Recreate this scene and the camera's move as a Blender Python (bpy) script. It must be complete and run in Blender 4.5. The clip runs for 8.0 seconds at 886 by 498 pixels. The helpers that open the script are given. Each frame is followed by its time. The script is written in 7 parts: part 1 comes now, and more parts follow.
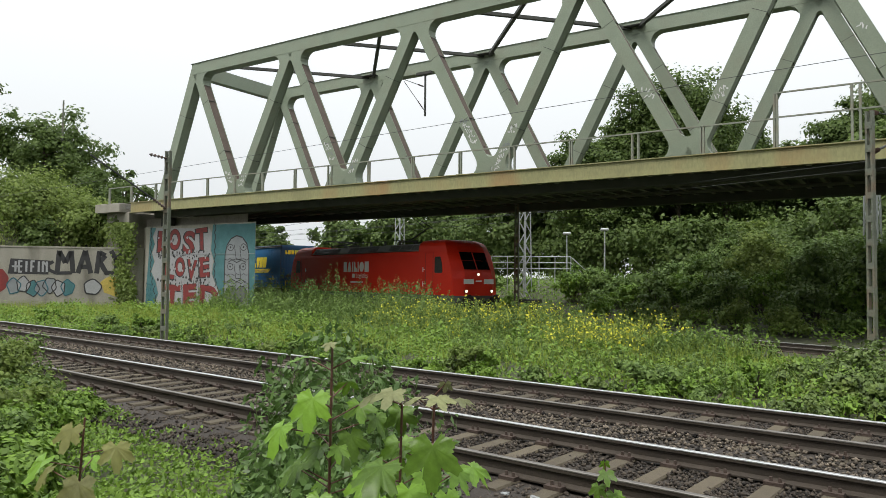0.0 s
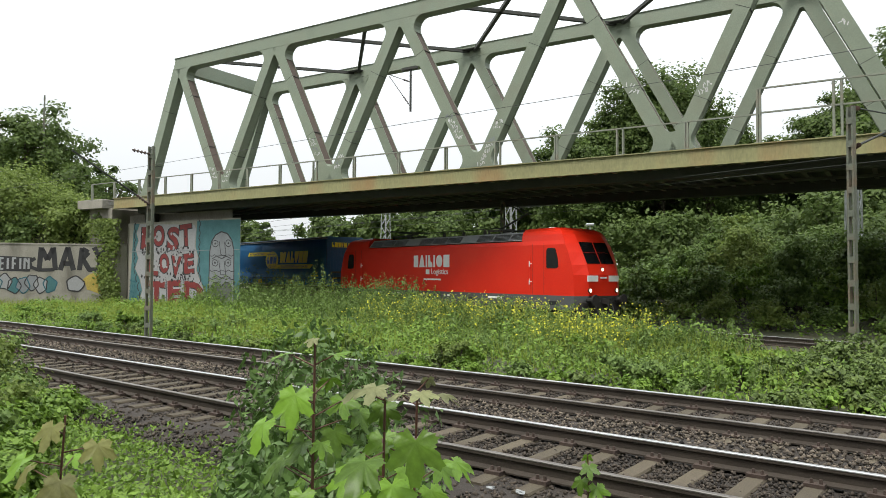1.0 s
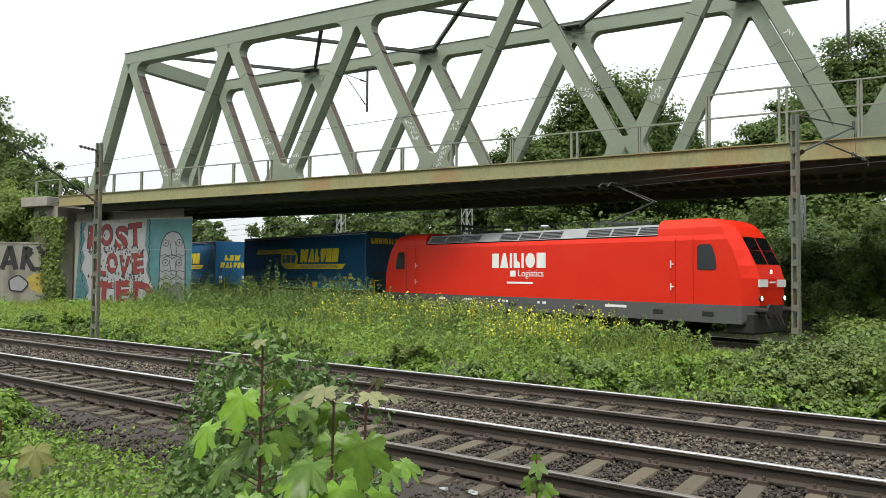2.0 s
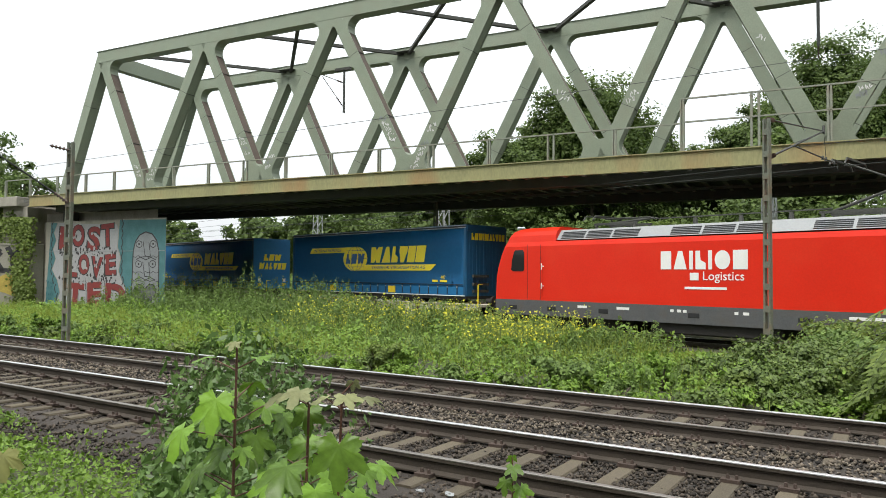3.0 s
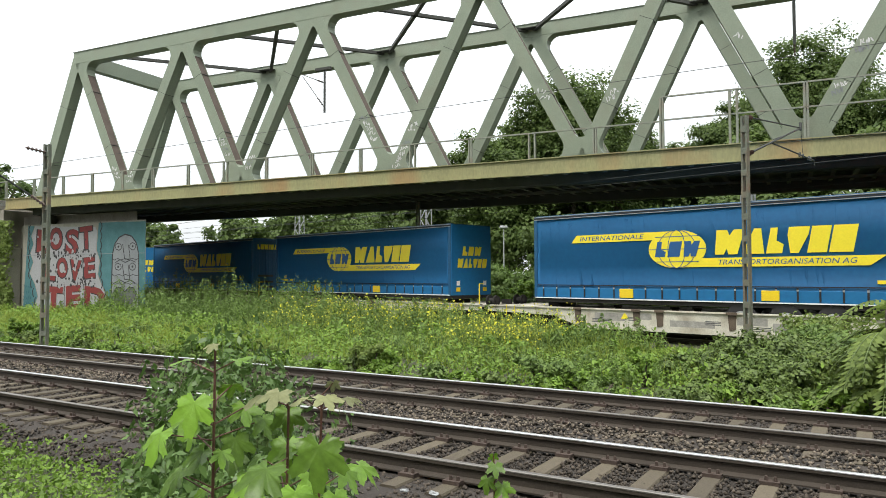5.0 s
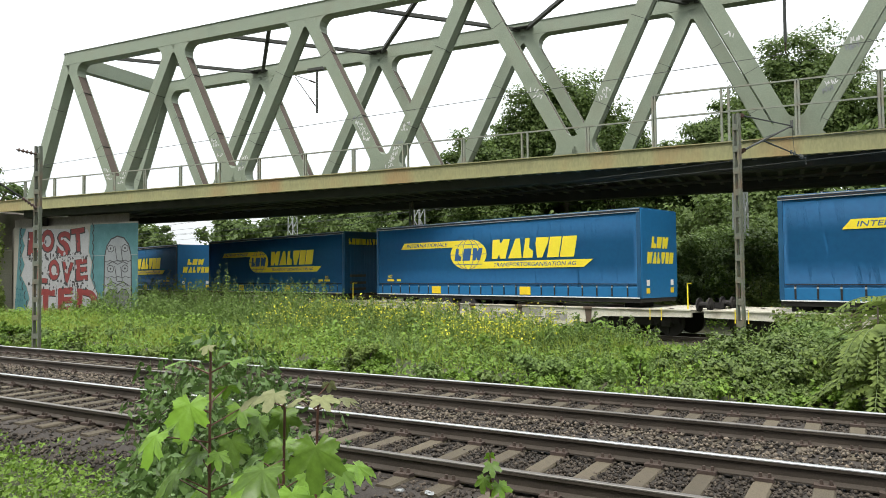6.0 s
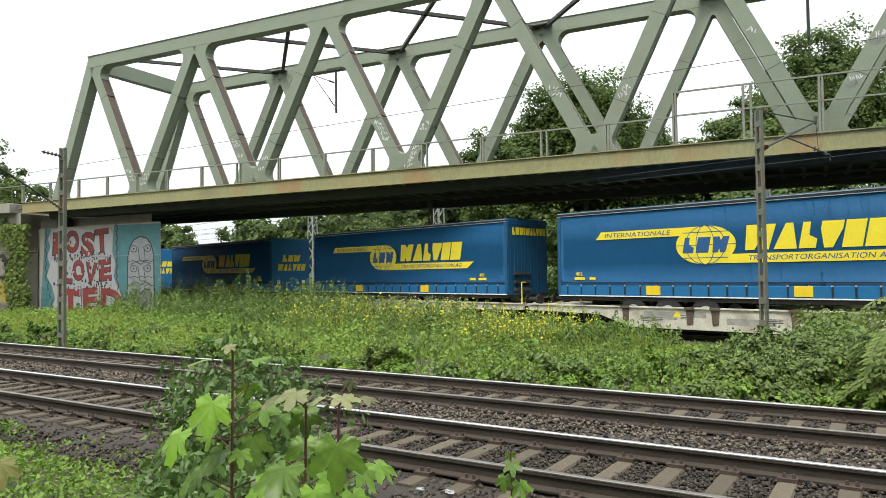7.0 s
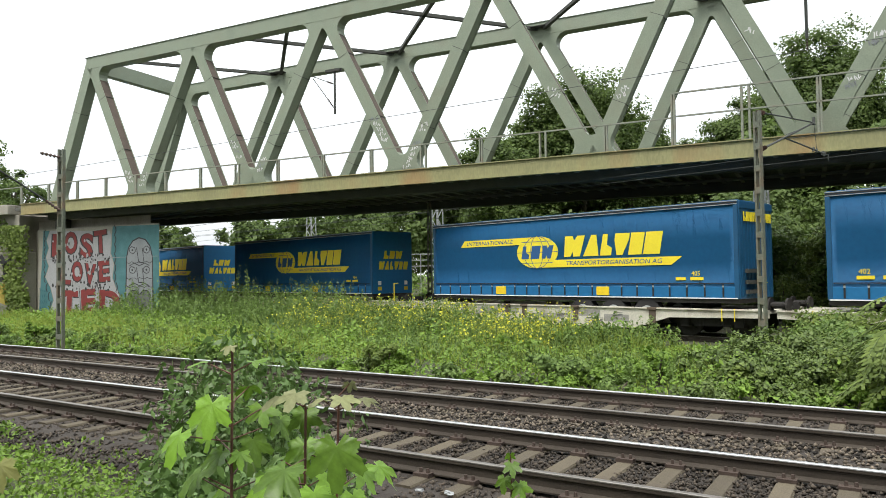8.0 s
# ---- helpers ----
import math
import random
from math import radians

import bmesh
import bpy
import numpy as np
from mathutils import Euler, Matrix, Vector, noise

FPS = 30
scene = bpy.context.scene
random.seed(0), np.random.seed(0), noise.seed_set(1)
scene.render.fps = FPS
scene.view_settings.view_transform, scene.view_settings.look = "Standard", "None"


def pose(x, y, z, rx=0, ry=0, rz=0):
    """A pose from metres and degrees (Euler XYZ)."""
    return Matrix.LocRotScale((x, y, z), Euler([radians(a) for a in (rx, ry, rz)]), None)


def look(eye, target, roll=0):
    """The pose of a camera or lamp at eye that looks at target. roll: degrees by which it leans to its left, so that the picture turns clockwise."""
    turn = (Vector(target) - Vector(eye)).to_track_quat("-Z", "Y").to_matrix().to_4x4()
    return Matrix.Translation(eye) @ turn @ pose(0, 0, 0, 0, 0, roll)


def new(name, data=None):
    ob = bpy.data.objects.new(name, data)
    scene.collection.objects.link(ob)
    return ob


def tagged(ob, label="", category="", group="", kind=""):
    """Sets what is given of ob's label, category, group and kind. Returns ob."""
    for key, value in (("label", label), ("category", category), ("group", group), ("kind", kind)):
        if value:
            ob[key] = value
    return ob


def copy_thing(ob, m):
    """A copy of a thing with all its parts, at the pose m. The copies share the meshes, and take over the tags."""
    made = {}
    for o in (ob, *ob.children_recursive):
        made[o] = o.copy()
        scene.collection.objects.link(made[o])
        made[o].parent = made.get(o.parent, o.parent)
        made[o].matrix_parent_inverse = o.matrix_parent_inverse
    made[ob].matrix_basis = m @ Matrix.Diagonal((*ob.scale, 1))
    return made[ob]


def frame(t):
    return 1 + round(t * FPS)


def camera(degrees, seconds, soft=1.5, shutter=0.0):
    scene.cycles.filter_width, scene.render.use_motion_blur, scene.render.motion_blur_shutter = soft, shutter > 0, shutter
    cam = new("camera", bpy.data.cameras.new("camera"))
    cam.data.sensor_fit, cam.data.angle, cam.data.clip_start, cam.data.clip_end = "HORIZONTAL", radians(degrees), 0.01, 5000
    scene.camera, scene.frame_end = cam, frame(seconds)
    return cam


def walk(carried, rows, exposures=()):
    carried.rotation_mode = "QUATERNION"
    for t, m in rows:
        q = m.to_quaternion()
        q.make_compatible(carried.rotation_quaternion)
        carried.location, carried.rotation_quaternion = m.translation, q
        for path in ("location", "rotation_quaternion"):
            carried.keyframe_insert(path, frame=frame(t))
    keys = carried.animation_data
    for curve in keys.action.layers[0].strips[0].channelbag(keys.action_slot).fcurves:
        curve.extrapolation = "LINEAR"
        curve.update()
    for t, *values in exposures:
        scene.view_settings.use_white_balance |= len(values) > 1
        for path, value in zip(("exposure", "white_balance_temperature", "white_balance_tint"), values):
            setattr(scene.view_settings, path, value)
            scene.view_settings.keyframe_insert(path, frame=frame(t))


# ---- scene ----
# ------------------------------------------------------------------ camera
cam = camera(63.0, 8.0, soft=0.6)
EYE = 1.966
# t, sway to the side, yaw, pitch, lean
PAN = [
    (0.0, -0.027, 6.03, 2.28, -0.52), (0.5, -0.023, 5.75, 1.91, -0.50), (1.0, -0.018, 4.94, 1.93, -0.30),
    (1.5, -0.009, 3.18, 1.96, -0.37), (3.0, -0.001, -0.37, 2.18, -0.53), (3.5, -0.004, -0.06, 2.16, -0.02),
    (4.0, 0.000, 0.00, 1.92, 0.31), (4.5, 0.005, -0.47, 1.98, 0.11), (5.0, 0.009, -1.71, 2.13, 0.12),
    (6.5, 0.003, -2.23, 2.07, 0.54), (7.0, 0.003, -0.68, 2.04, 0.67), (7.5, 0.001, -0.44, 2.08, 0.33),
    (8.0, 0.001, -0.77, 2.12, 0.74),
]
walk(cam, [(t, pose(sway, 0.0, EYE, 90 + pitch, lean, yaw)) for t, sway, yaw, pitch, lean in PAN],
     exposures=[(0.0, -0.30), (0.5, -0.24), (1.0, -0.16), (1.5, -0.12), (3.0, -0.06), (5.0, 0.01), (8.0, 0.03)])

# ------------------------------------------------------------------ sky and sun (bright overcast)
SUN_AZ, SUN_EL = radians(205), radians(64)
world = bpy.data.worlds.new("overcast_sky")
scene.world = world
world.use_nodes = True
wn, wl = world.node_tree.nodes, world.node_tree.links
sky = wn.new("ShaderNodeTexSky")
sky.sky_type, sky.sun_disc = "NISHITA", False
sky.sun_elevation, sky.sun_rotation = SUN_EL, SUN_AZ
sky.air_density, sky.dust_density, sky.ozone_density = 1.0, 6.0, 0.3
grey = wn.new("ShaderNodeHueSaturation")
grey.inputs["Saturation"].default_value = 0.25
cloud = wn.new("ShaderNodeMix")
cloud.data_type = "RGBA"
cloud.inputs["Factor"].default_value = 0.85
cloud.inputs["B"].default_value = (9.6, 10.0, 10.2, 1)
wl.new(sky.outputs["Color"], grey.inputs["Color"])
wl.new(grey.outputs["Color"], cloud.inputs["A"])
# an overcast sky is brighter overhead than at the horizon
geo = wn.new("ShaderNodeTexCoord")
xyz, lift, up = wn.new("ShaderNodeSeparateXYZ"), wn.new("ShaderNodeMapRange"), wn.new("ShaderNodeMix")
lift.inputs["To Min"].default_value, lift.inputs["To Max"].default_value = 0.90, 2.1
up.data_type, up.blend_type = "RGBA", "MULTIPLY"
up.inputs["Factor"].default_value = 1.0
wl.new(geo.outputs["Generated"], xyz.inputs[0])
wl.new(xyz.outputs["Z"], lift.inputs["Value"])
wl.new(cloud.outputs["Result"], up.inputs["A"])
wl.new(lift.outputs["Result"], up.inputs["B"])
wl.new(up.outputs["Result"], wn["Background"].inputs["Color"])
wn["Background"].inputs["Strength"].default_value = 0.116
sun = new("sun", bpy.data.lights.new("sun", "SUN"))
sun.data.energy, sun.data.angle, sun.data.color = 3.3, radians(22), (1.0, 0.96, 0.9)
sun.matrix_world = look((0, 0, 60), (0 - math.sin(SUN_AZ) * math.cos(SUN_EL), -math.cos(SUN_AZ) * math.cos(SUN_EL), 60 - math.sin(SUN_EL)))

# ------------------------------------------------------------------ materials
def mat(name, color, rough=0.7, metal=0.0, var=0.25, scale=3.0, fine=40.0, bump=0.15, dirt=None, dirt_amount=0.35, stretch=(1, 1, 1), by_object=0.0, by_island=0.0, coords="Object"):
    """A painted or mineral surface: base colour with variation at two scales, an optional second tone in stains, fine relief."""
    m = bpy.data.materials.new(name)
    m.use_nodes = True
    nt = m.node_tree
    n, l = nt.nodes, nt.links
    b = n["Principled BSDF"]
    b.inputs["Roughness"].default_value, b.inputs["Metallic"].default_value = rough, metal
    tc, mp = n.new("ShaderNodeTexCoord"), n.new("ShaderNodeMapping")
    mp.inputs["Scale"].default_value = stretch
    l.new(tc.outputs[coords], mp.inputs["Vector"])
    big, small = n.new("ShaderNodeTexNoise"), n.new("ShaderNodeTexNoise")
    big.inputs["Scale"].default_value, big.inputs["Detail"].default_value = scale, 6
    small.inputs["Scale"].default_value, small.inputs["Detail"].default_value = fine, 4
    for t in (big, small):
        l.new(mp.outputs["Vector"], t.inputs["Vector"])
    base = n.new("ShaderNodeRGB")
    base.outputs[0].default_value = (*color, 1)
    col = base.outputs[0]
    if dirt:
        ramp = n.new("ShaderNodeValToRGB")
        ramp.color_ramp.elements[0].position, ramp.color_ramp.elements[1].position = 0.48, 0.72
        ramp.color_ramp.elements[1].color = (dirt_amount * 2,) * 3 + (1,)
        l.new(big.outputs["Fac"], ramp.inputs["Fac"])
        mx = n.new("ShaderNodeMix")
        mx.data_type, mx.clamp_factor = "RGBA", True
        mx.inputs["B"].default_value = (*dirt, 1)
        l.new(ramp.outputs["Color"], mx.inputs["Factor"])
        l.new(col, mx.inputs["A"])
        col = mx.outputs["Result"]
    add = n.new("ShaderNodeMath")
    add.operation = "ADD"
    l.new(big.outputs["Fac"], add.inputs[0])
    l.new(small.outputs["Fac"], add.inputs[1])
    rng = n.new("ShaderNodeMapRange")
    rng.inputs["From Min"].default_value, rng.inputs["From Max"].default_value = 0.7, 1.3
    rng.inputs["To Min"].default_value, rng.inputs["To Max"].default_value = 1 - var, 1 + var
    l.new(add.outputs[0], rng.inputs["Value"])
    val = rng.outputs["Result"]
    for amount, kind, out in ((by_object, "ShaderNodeObjectInfo", "Random"), (by_island, "ShaderNodeNewGeometry", "Random Per Island")):
        if amount:
            src, r2, mul = n.new(kind), n.new("ShaderNodeMapRange"), n.new("ShaderNodeMath")
            r2.inputs["To Min"].default_value, r2.inputs["To Max"].default_value = 1 - amount, 1 + amount
            mul.operation = "MULTIPLY"
            l.new(src.outputs[out], r2.inputs["Value"])
            l.new(r2.outputs["Result"], mul.inputs[0])
            l.new(val, mul.inputs[1])
            val = mul.outputs[0]
    hsv = n.new("ShaderNodeHueSaturation")
    l.new(val, hsv.inputs["Value"])
    l.new(col, hsv.inputs["Color"])
    l.new(hsv.outputs["Color"], b.inputs["Base Color"])
    if bump:
        bp = n.new("ShaderNodeBump")
        bp.inputs["Strength"].default_value, bp.inputs["Distance"].default_value = bump, 0.02
        l.new(small.outputs["Fac"], bp.inputs["Height"])
        l.new(bp.outputs["Normal"], b.inputs["Normal"])
    return m


def leaf_mat(name, dark, light, see_through=0.45, rough=0.55):
    """Leaves: every leaf has its own tone between two greens, and lets some light through."""
    m = bpy.data.materials.new(name)
    m.use_nodes = True
    n, l = m.node_tree.nodes, m.node_tree.links
    b, out = n["Principled BSDF"], n["Material Output"]
    geo, ramp = n.new("ShaderNodeNewGeometry"), n.new("ShaderNodeValToRGB")
    ramp.color_ramp.elements[0].color, ramp.color_ramp.elements[1].color = (*dark, 1), (*light, 1)
    tc, nz = n.new("ShaderNodeTexCoord"), n.new("ShaderNodeTexNoise")
    nz.inputs["Scale"].default_value = 0.7
    l.new(tc.outputs["Object"], nz.inputs["Vector"])
    mx = n.new("ShaderNodeMath")
    mx.operation = "MULTIPLY_ADD"
    mx.inputs[1].default_value, mx.inputs[2].default_value = 0.55, 0.0
    l.new(geo.outputs["Random Per Island"], mx.inputs[0])
    ad = n.new("ShaderNodeMath")
    ad.operation = "MULTIPLY_ADD"
    ad.inputs[1].default_value = 0.6
    l.new(nz.outputs["Fac"], ad.inputs[0])
    l.new(mx.outputs[0], ad.inputs[2])
    l.new(ad.outputs[0], ramp.inputs["Fac"])
    l.new(ramp.outputs["Color"], b.inputs["Base Color"])
    b.inputs["Roughness"].default_value = rough
    b.inputs["Specular IOR Level"].default_value = 0.3
    tr, mix = n.new("ShaderNodeBsdfTranslucent"), n.new("ShaderNodeMixShader")
    l.new(ramp.outputs["Color"], tr.inputs["Color"])
    mix.inputs[0].default_value = see_through
    l.new(b.outputs[0], mix.inputs[1])
    l.new(tr.outputs[0], mix.inputs[2])
    l.new(mix.outputs[0], out.inputs["Surface"])
    return m


M_STEEL = mat("grey_green_bridge_paint", (0.215, 0.255, 0.188), 0.55, 0, 0.16, 0.9, 18, 0.06, dirt=(0.12, 0.10, 0.07), dirt_amount=0.16)
M_RAILING = mat("pale_grey_green_railing_paint", (0.23, 0.25, 0.20), 0.6, 0, 0.2, 2, 25, 0.05, dirt=(0.16, 0.11, 0.07), dirt_amount=0.3)
M_RIB = mat("grey_deck_rib", (0.20, 0.20, 0.175), 0.8, 0, 0.25, 1.0, 20, 0.08, dirt=(0.10, 0.09, 0.07), dirt_amount=0.3)
M_UNDERSIDE = mat("dark_grey_underside", (0.10, 0.10, 0.09), 0.8, 0, 0.3, 1.0, 20, 0.1, dirt=(0.07, 0.06, 0.05), dirt_amount=0.3)
M_GIRDER = mat("olive_weathered_girder_paint", (0.270, 0.262, 0.125), 0.6, 0, 0.2, 0.5, 14, 0.08, dirt=(0.24, 0.12, 0.045), dirt_amount=0.4, stretch=(1, 1, 0.35))
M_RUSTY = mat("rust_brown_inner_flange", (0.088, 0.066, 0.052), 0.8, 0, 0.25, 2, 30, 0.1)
M_DARK_STEEL = mat("dark_steel", (0.05, 0.052, 0.045), 0.75, 0, 0.3, 1.5, 25, 0.1)
M_CONCRETE = mat("weathered_concrete", (0.30, 0.285, 0.24), 0.9, 0, 0.25, 0.8, 30, 0.25, dirt=(0.10, 0.092, 0.075), dirt_amount=0.45, stretch=(1, 1, 0.4))
M_GALV = mat("galvanised_steel", (0.38, 0.40, 0.40), 0.5, 0.5, 0.15, 4, 50, 0.05)
M_MAST = mat("grey_green_mast_paint", (0.135, 0.15, 0.115), 0.6, 0, 0.25, 2, 30, 0.1, dirt=(0.16, 0.08, 0.04), dirt_amount=0.4)
M_WIRE = mat("dark_catenary_copper", (0.06, 0.065, 0.06), 0.6, 0.3, 0.1, 3, 20, 0)
M_INSUL = mat("brown_porcelain", (0.09, 0.06, 0.05), 0.25, 0, 0.1, 8, 40, 0)
M_RAIL = mat("rusty_rail_side", (0.050, 0.040, 0.030), 0.7, 0.2, 0.3, 2, 60, 0.2)
M_RAILHEAD_GREY = mat("grey_rail_head", (0.26, 0.24, 0.22), 0.5, 1.0, 0.15, 2, 60, 0.02)
M_RAILHEAD = mat("polished_rail_head", (0.72, 0.72, 0.72), 0.40, 1.0, 0.1, 2, 60, 0.02)
M_SLEEPER = mat("brown_stained_concrete_sleeper", (0.092, 0.076, 0.050), 0.9, 0, 0.3, 5, 60, 0.3, dirt=(0.045, 0.035, 0.026), dirt_amount=0.4, by_object=0.25)
M_CLIP = mat("rusty_rail_fastening", (0.07, 0.05, 0.04), 0.8, 0.2, 0.3, 20, 90, 0.2)
M_BALLAST = mat("brown_grey_ballast_bed", (0.040, 0.033, 0.027), 0.95, 0, 0.35, 1.2, 60, 0.6)
M_STONE = mat("crushed_ballast_stone", (0.096, 0.079, 0.060), 0.9, 0, 0.25, 6, 60, 0.2, by_island=1.0)
M_STONE_DARK = mat("dark_brown_ballast_stone", (0.050, 0.040, 0.030), 0.9, 0, 0.25, 6, 60, 0.2, by_island=0.75)
M_SOIL = mat("dark_soil_and_moss", (0.05, 0.058, 0.026), 0.95, 0, 0.5, 0.8, 12, 0.5, dirt=(0.055, 0.042, 0.028), dirt_amount=0.4)
M_RED = mat("traffic_red_loco_paint", (0.66, 0.022, 0.006), 0.42, 0, 0.06, 0.7, 20, 0.0, dirt=(0.60, 0.05, 0.02), dirt_amount=0.15)
M_RED.node_tree.nodes["Principled BSDF"].inputs["Specular IOR Level"].default_value = 0.28
M_LOCO_GREY = mat("dark_grey_loco_skirt", (0.085, 0.088, 0.092), 0.6, 0, 0.2, 2, 30, 0.05, dirt=(0.07, 0.055, 0.04), dirt_amount=0.3)
M_ROOF_GREY = mat("light_grey_loco_roof", (0.27, 0.285, 0.29), 0.5, 0, 0.15, 2, 20, 0.03, dirt=(0.2, 0.19, 0.18), dirt_amount=0.2)
M_LOUVRE = mat("dark_louvre_grille", (0.12, 0.125, 0.13), 0.55, 0.3, 0.2, 5, 60, 0.1)
M_UNDER = mat("black_brown_running_gear", (0.022, 0.02, 0.018), 0.8, 0.1, 0.3, 4, 30, 0.2)
M_TYRE = mat("black_rubber", (0.02, 0.02, 0.021), 0.85, 0, 0.2, 6, 40, 0.1)
M_WHITE = mat("white_marking_paint", (0.78, 0.78, 0.76), 0.5, 0, 0.06, 3, 30, 0)
M_BLACK = mat("black_rubber_gasket", (0.015, 0.015, 0.016), 0.6, 0, 0.1, 3, 30, 0)
M_BLUE = mat("blue_tarpaulin_curtain", (0.004, 0.130, 0.310), 0.62, 0, 0.10, 0.5, 7, 0.03, dirt=(0.01, 0.115, 0.28), dirt_amount=0.2)
M_BLUE_FRAME = mat("blue_painted_frame", (0.006, 0.072, 0.165), 0.5, 0, 0.15, 2, 30, 0.03)
M_YELLOW = mat("yellow_print_on_tarpaulin", (0.80, 0.66, 0.03), 0.5, 0, 0.06, 1.2, 20, 0.02)
M_BLUE_PRINT = mat("blue_print_on_yellow", (0.015, 0.085, 0.24), 0.5, 0, 0.06, 1.2, 20, 0)
M_ORANGE = mat("amber_signal_panel", (0.78, 0.56, 0.02), 0.4, 0, 0.08, 5, 40, 0)
M_CREAM = mat("cream_white_wagon_frame", (0.60, 0.575, 0.48), 0.6, 0, 0.2, 1.6, 25, 0.06, dirt=(0.20, 0.16, 0.11), dirt_amount=0.36)
M_FADED = mat("faded_grey_marking", (0.30, 0.29, 0.26), 0.7, 0, 0.35, 5, 60, 0.05)
M_BROWN_RUST = mat("brown_rust_patch", (0.10, 0.074, 0.052), 0.8, 0, 0.3, 3, 30, 0.1)
M_GRAF_WHITE = mat("white_spray_ground", (0.31, 0.315, 0.32), 0.75, 0, 0.15, 2.2, 20, 0.1, dirt=(0.24, 0.25, 0.25), dirt_amount=0.45)
M_GRAF_RED = mat("dark_red_spray", (0.19, 0.026, 0.024), 0.7, 0, 0.25, 1.5, 20, 0.05, dirt=(0.10, 0.025, 0.025), dirt_amount=0.45)
M_GRAF_BLACK = mat("black_spray", (0.03, 0.03, 0.032), 0.7, 0, 0.2, 2, 20, 0.05)
M_GRAF_TEAL = mat("teal_spray", (0.055, 0.155, 0.165), 0.75, 0, 0.2, 1.5, 15, 0.05, dirt=(0.07, 0.16, 0.18), dirt_amount=0.3)
M_GRAF_GREY = mat("pale_grey_spray", (0.21, 0.225, 0.235), 0.75, 0, 0.15, 1.5, 20, 0.05)
M_GRAF_YELLOW = mat("ochre_spray", (0.42, 0.32, 0.07), 0.75, 0, 0.25, 1.5, 15, 0.05)
M_GRAF_HEART = mat("dark_grey_spray", (0.13, 0.13, 0.14), 0.75, 0, 0.2, 1.5, 20, 0.05)
M_GRAF_DEEP = mat("deep_teal_marker", (0.02, 0.10, 0.13), 0.75, 0, 0.2, 1.5, 20, 0.05)
M_TAG = mat("white_marker_tag", (0.6, 0.6, 0.6), 0.6, 0, 0.1, 3, 20, 0)
M_BARK = mat("grey_brown_bark", (0.09, 0.075, 0.055), 0.9, 0, 0.3, 3, 30, 0.5)
M_STEM = mat("reddish_brown_stem", (0.11, 0.048, 0.032), 0.6, 0, 0.2, 8, 40, 0.1)
M_GREENSTEM = mat("green_weed_stem", (0.12, 0.17, 0.05), 0.6, 0, 0.2, 8, 40, 0.0)
L_TREE = leaf_mat("tree_leaf", (0.034, 0.068, 0.016), (0.150, 0.215, 0.055))
L_TREE_DARK = leaf_mat("dark_tree_leaf", (0.024, 0.046, 0.014), (0.085, 0.125, 0.04))
L_BUSH = leaf_mat("bush_leaf", (0.062, 0.10, 0.02), (0.25, 0.33, 0.08))
L_GRASS = leaf_mat("grass_blade", (0.14, 0.195, 0.028), (0.37, 0.45, 0.09))
L_NEAR = leaf_mat("grey_green_weed_leaf", (0.024, 0.058, 0.014), (0.145, 0.245, 0.065), 0.22, 0.42)
L_MOUND = leaf_mat("pale_bramble_leaf", (0.024, 0.052, 0.011), (0.175, 0.245, 0.060), 0.22, 0.5)
L_WEED = leaf_mat("weed_leaf", (0.034, 0.072, 0.016), (0.205, 0.305, 0.075), 0.28)
L_COVER = leaf_mat("ground_cover_leaf", (0.040, 0.090, 0.012), (0.225, 0.360, 0.050), 0.25)
L_MAPLE = leaf_mat("maple_leaf", (0.045, 0.115, 0.014), (0.185, 0.335, 0.036), 0.28, 0.36)


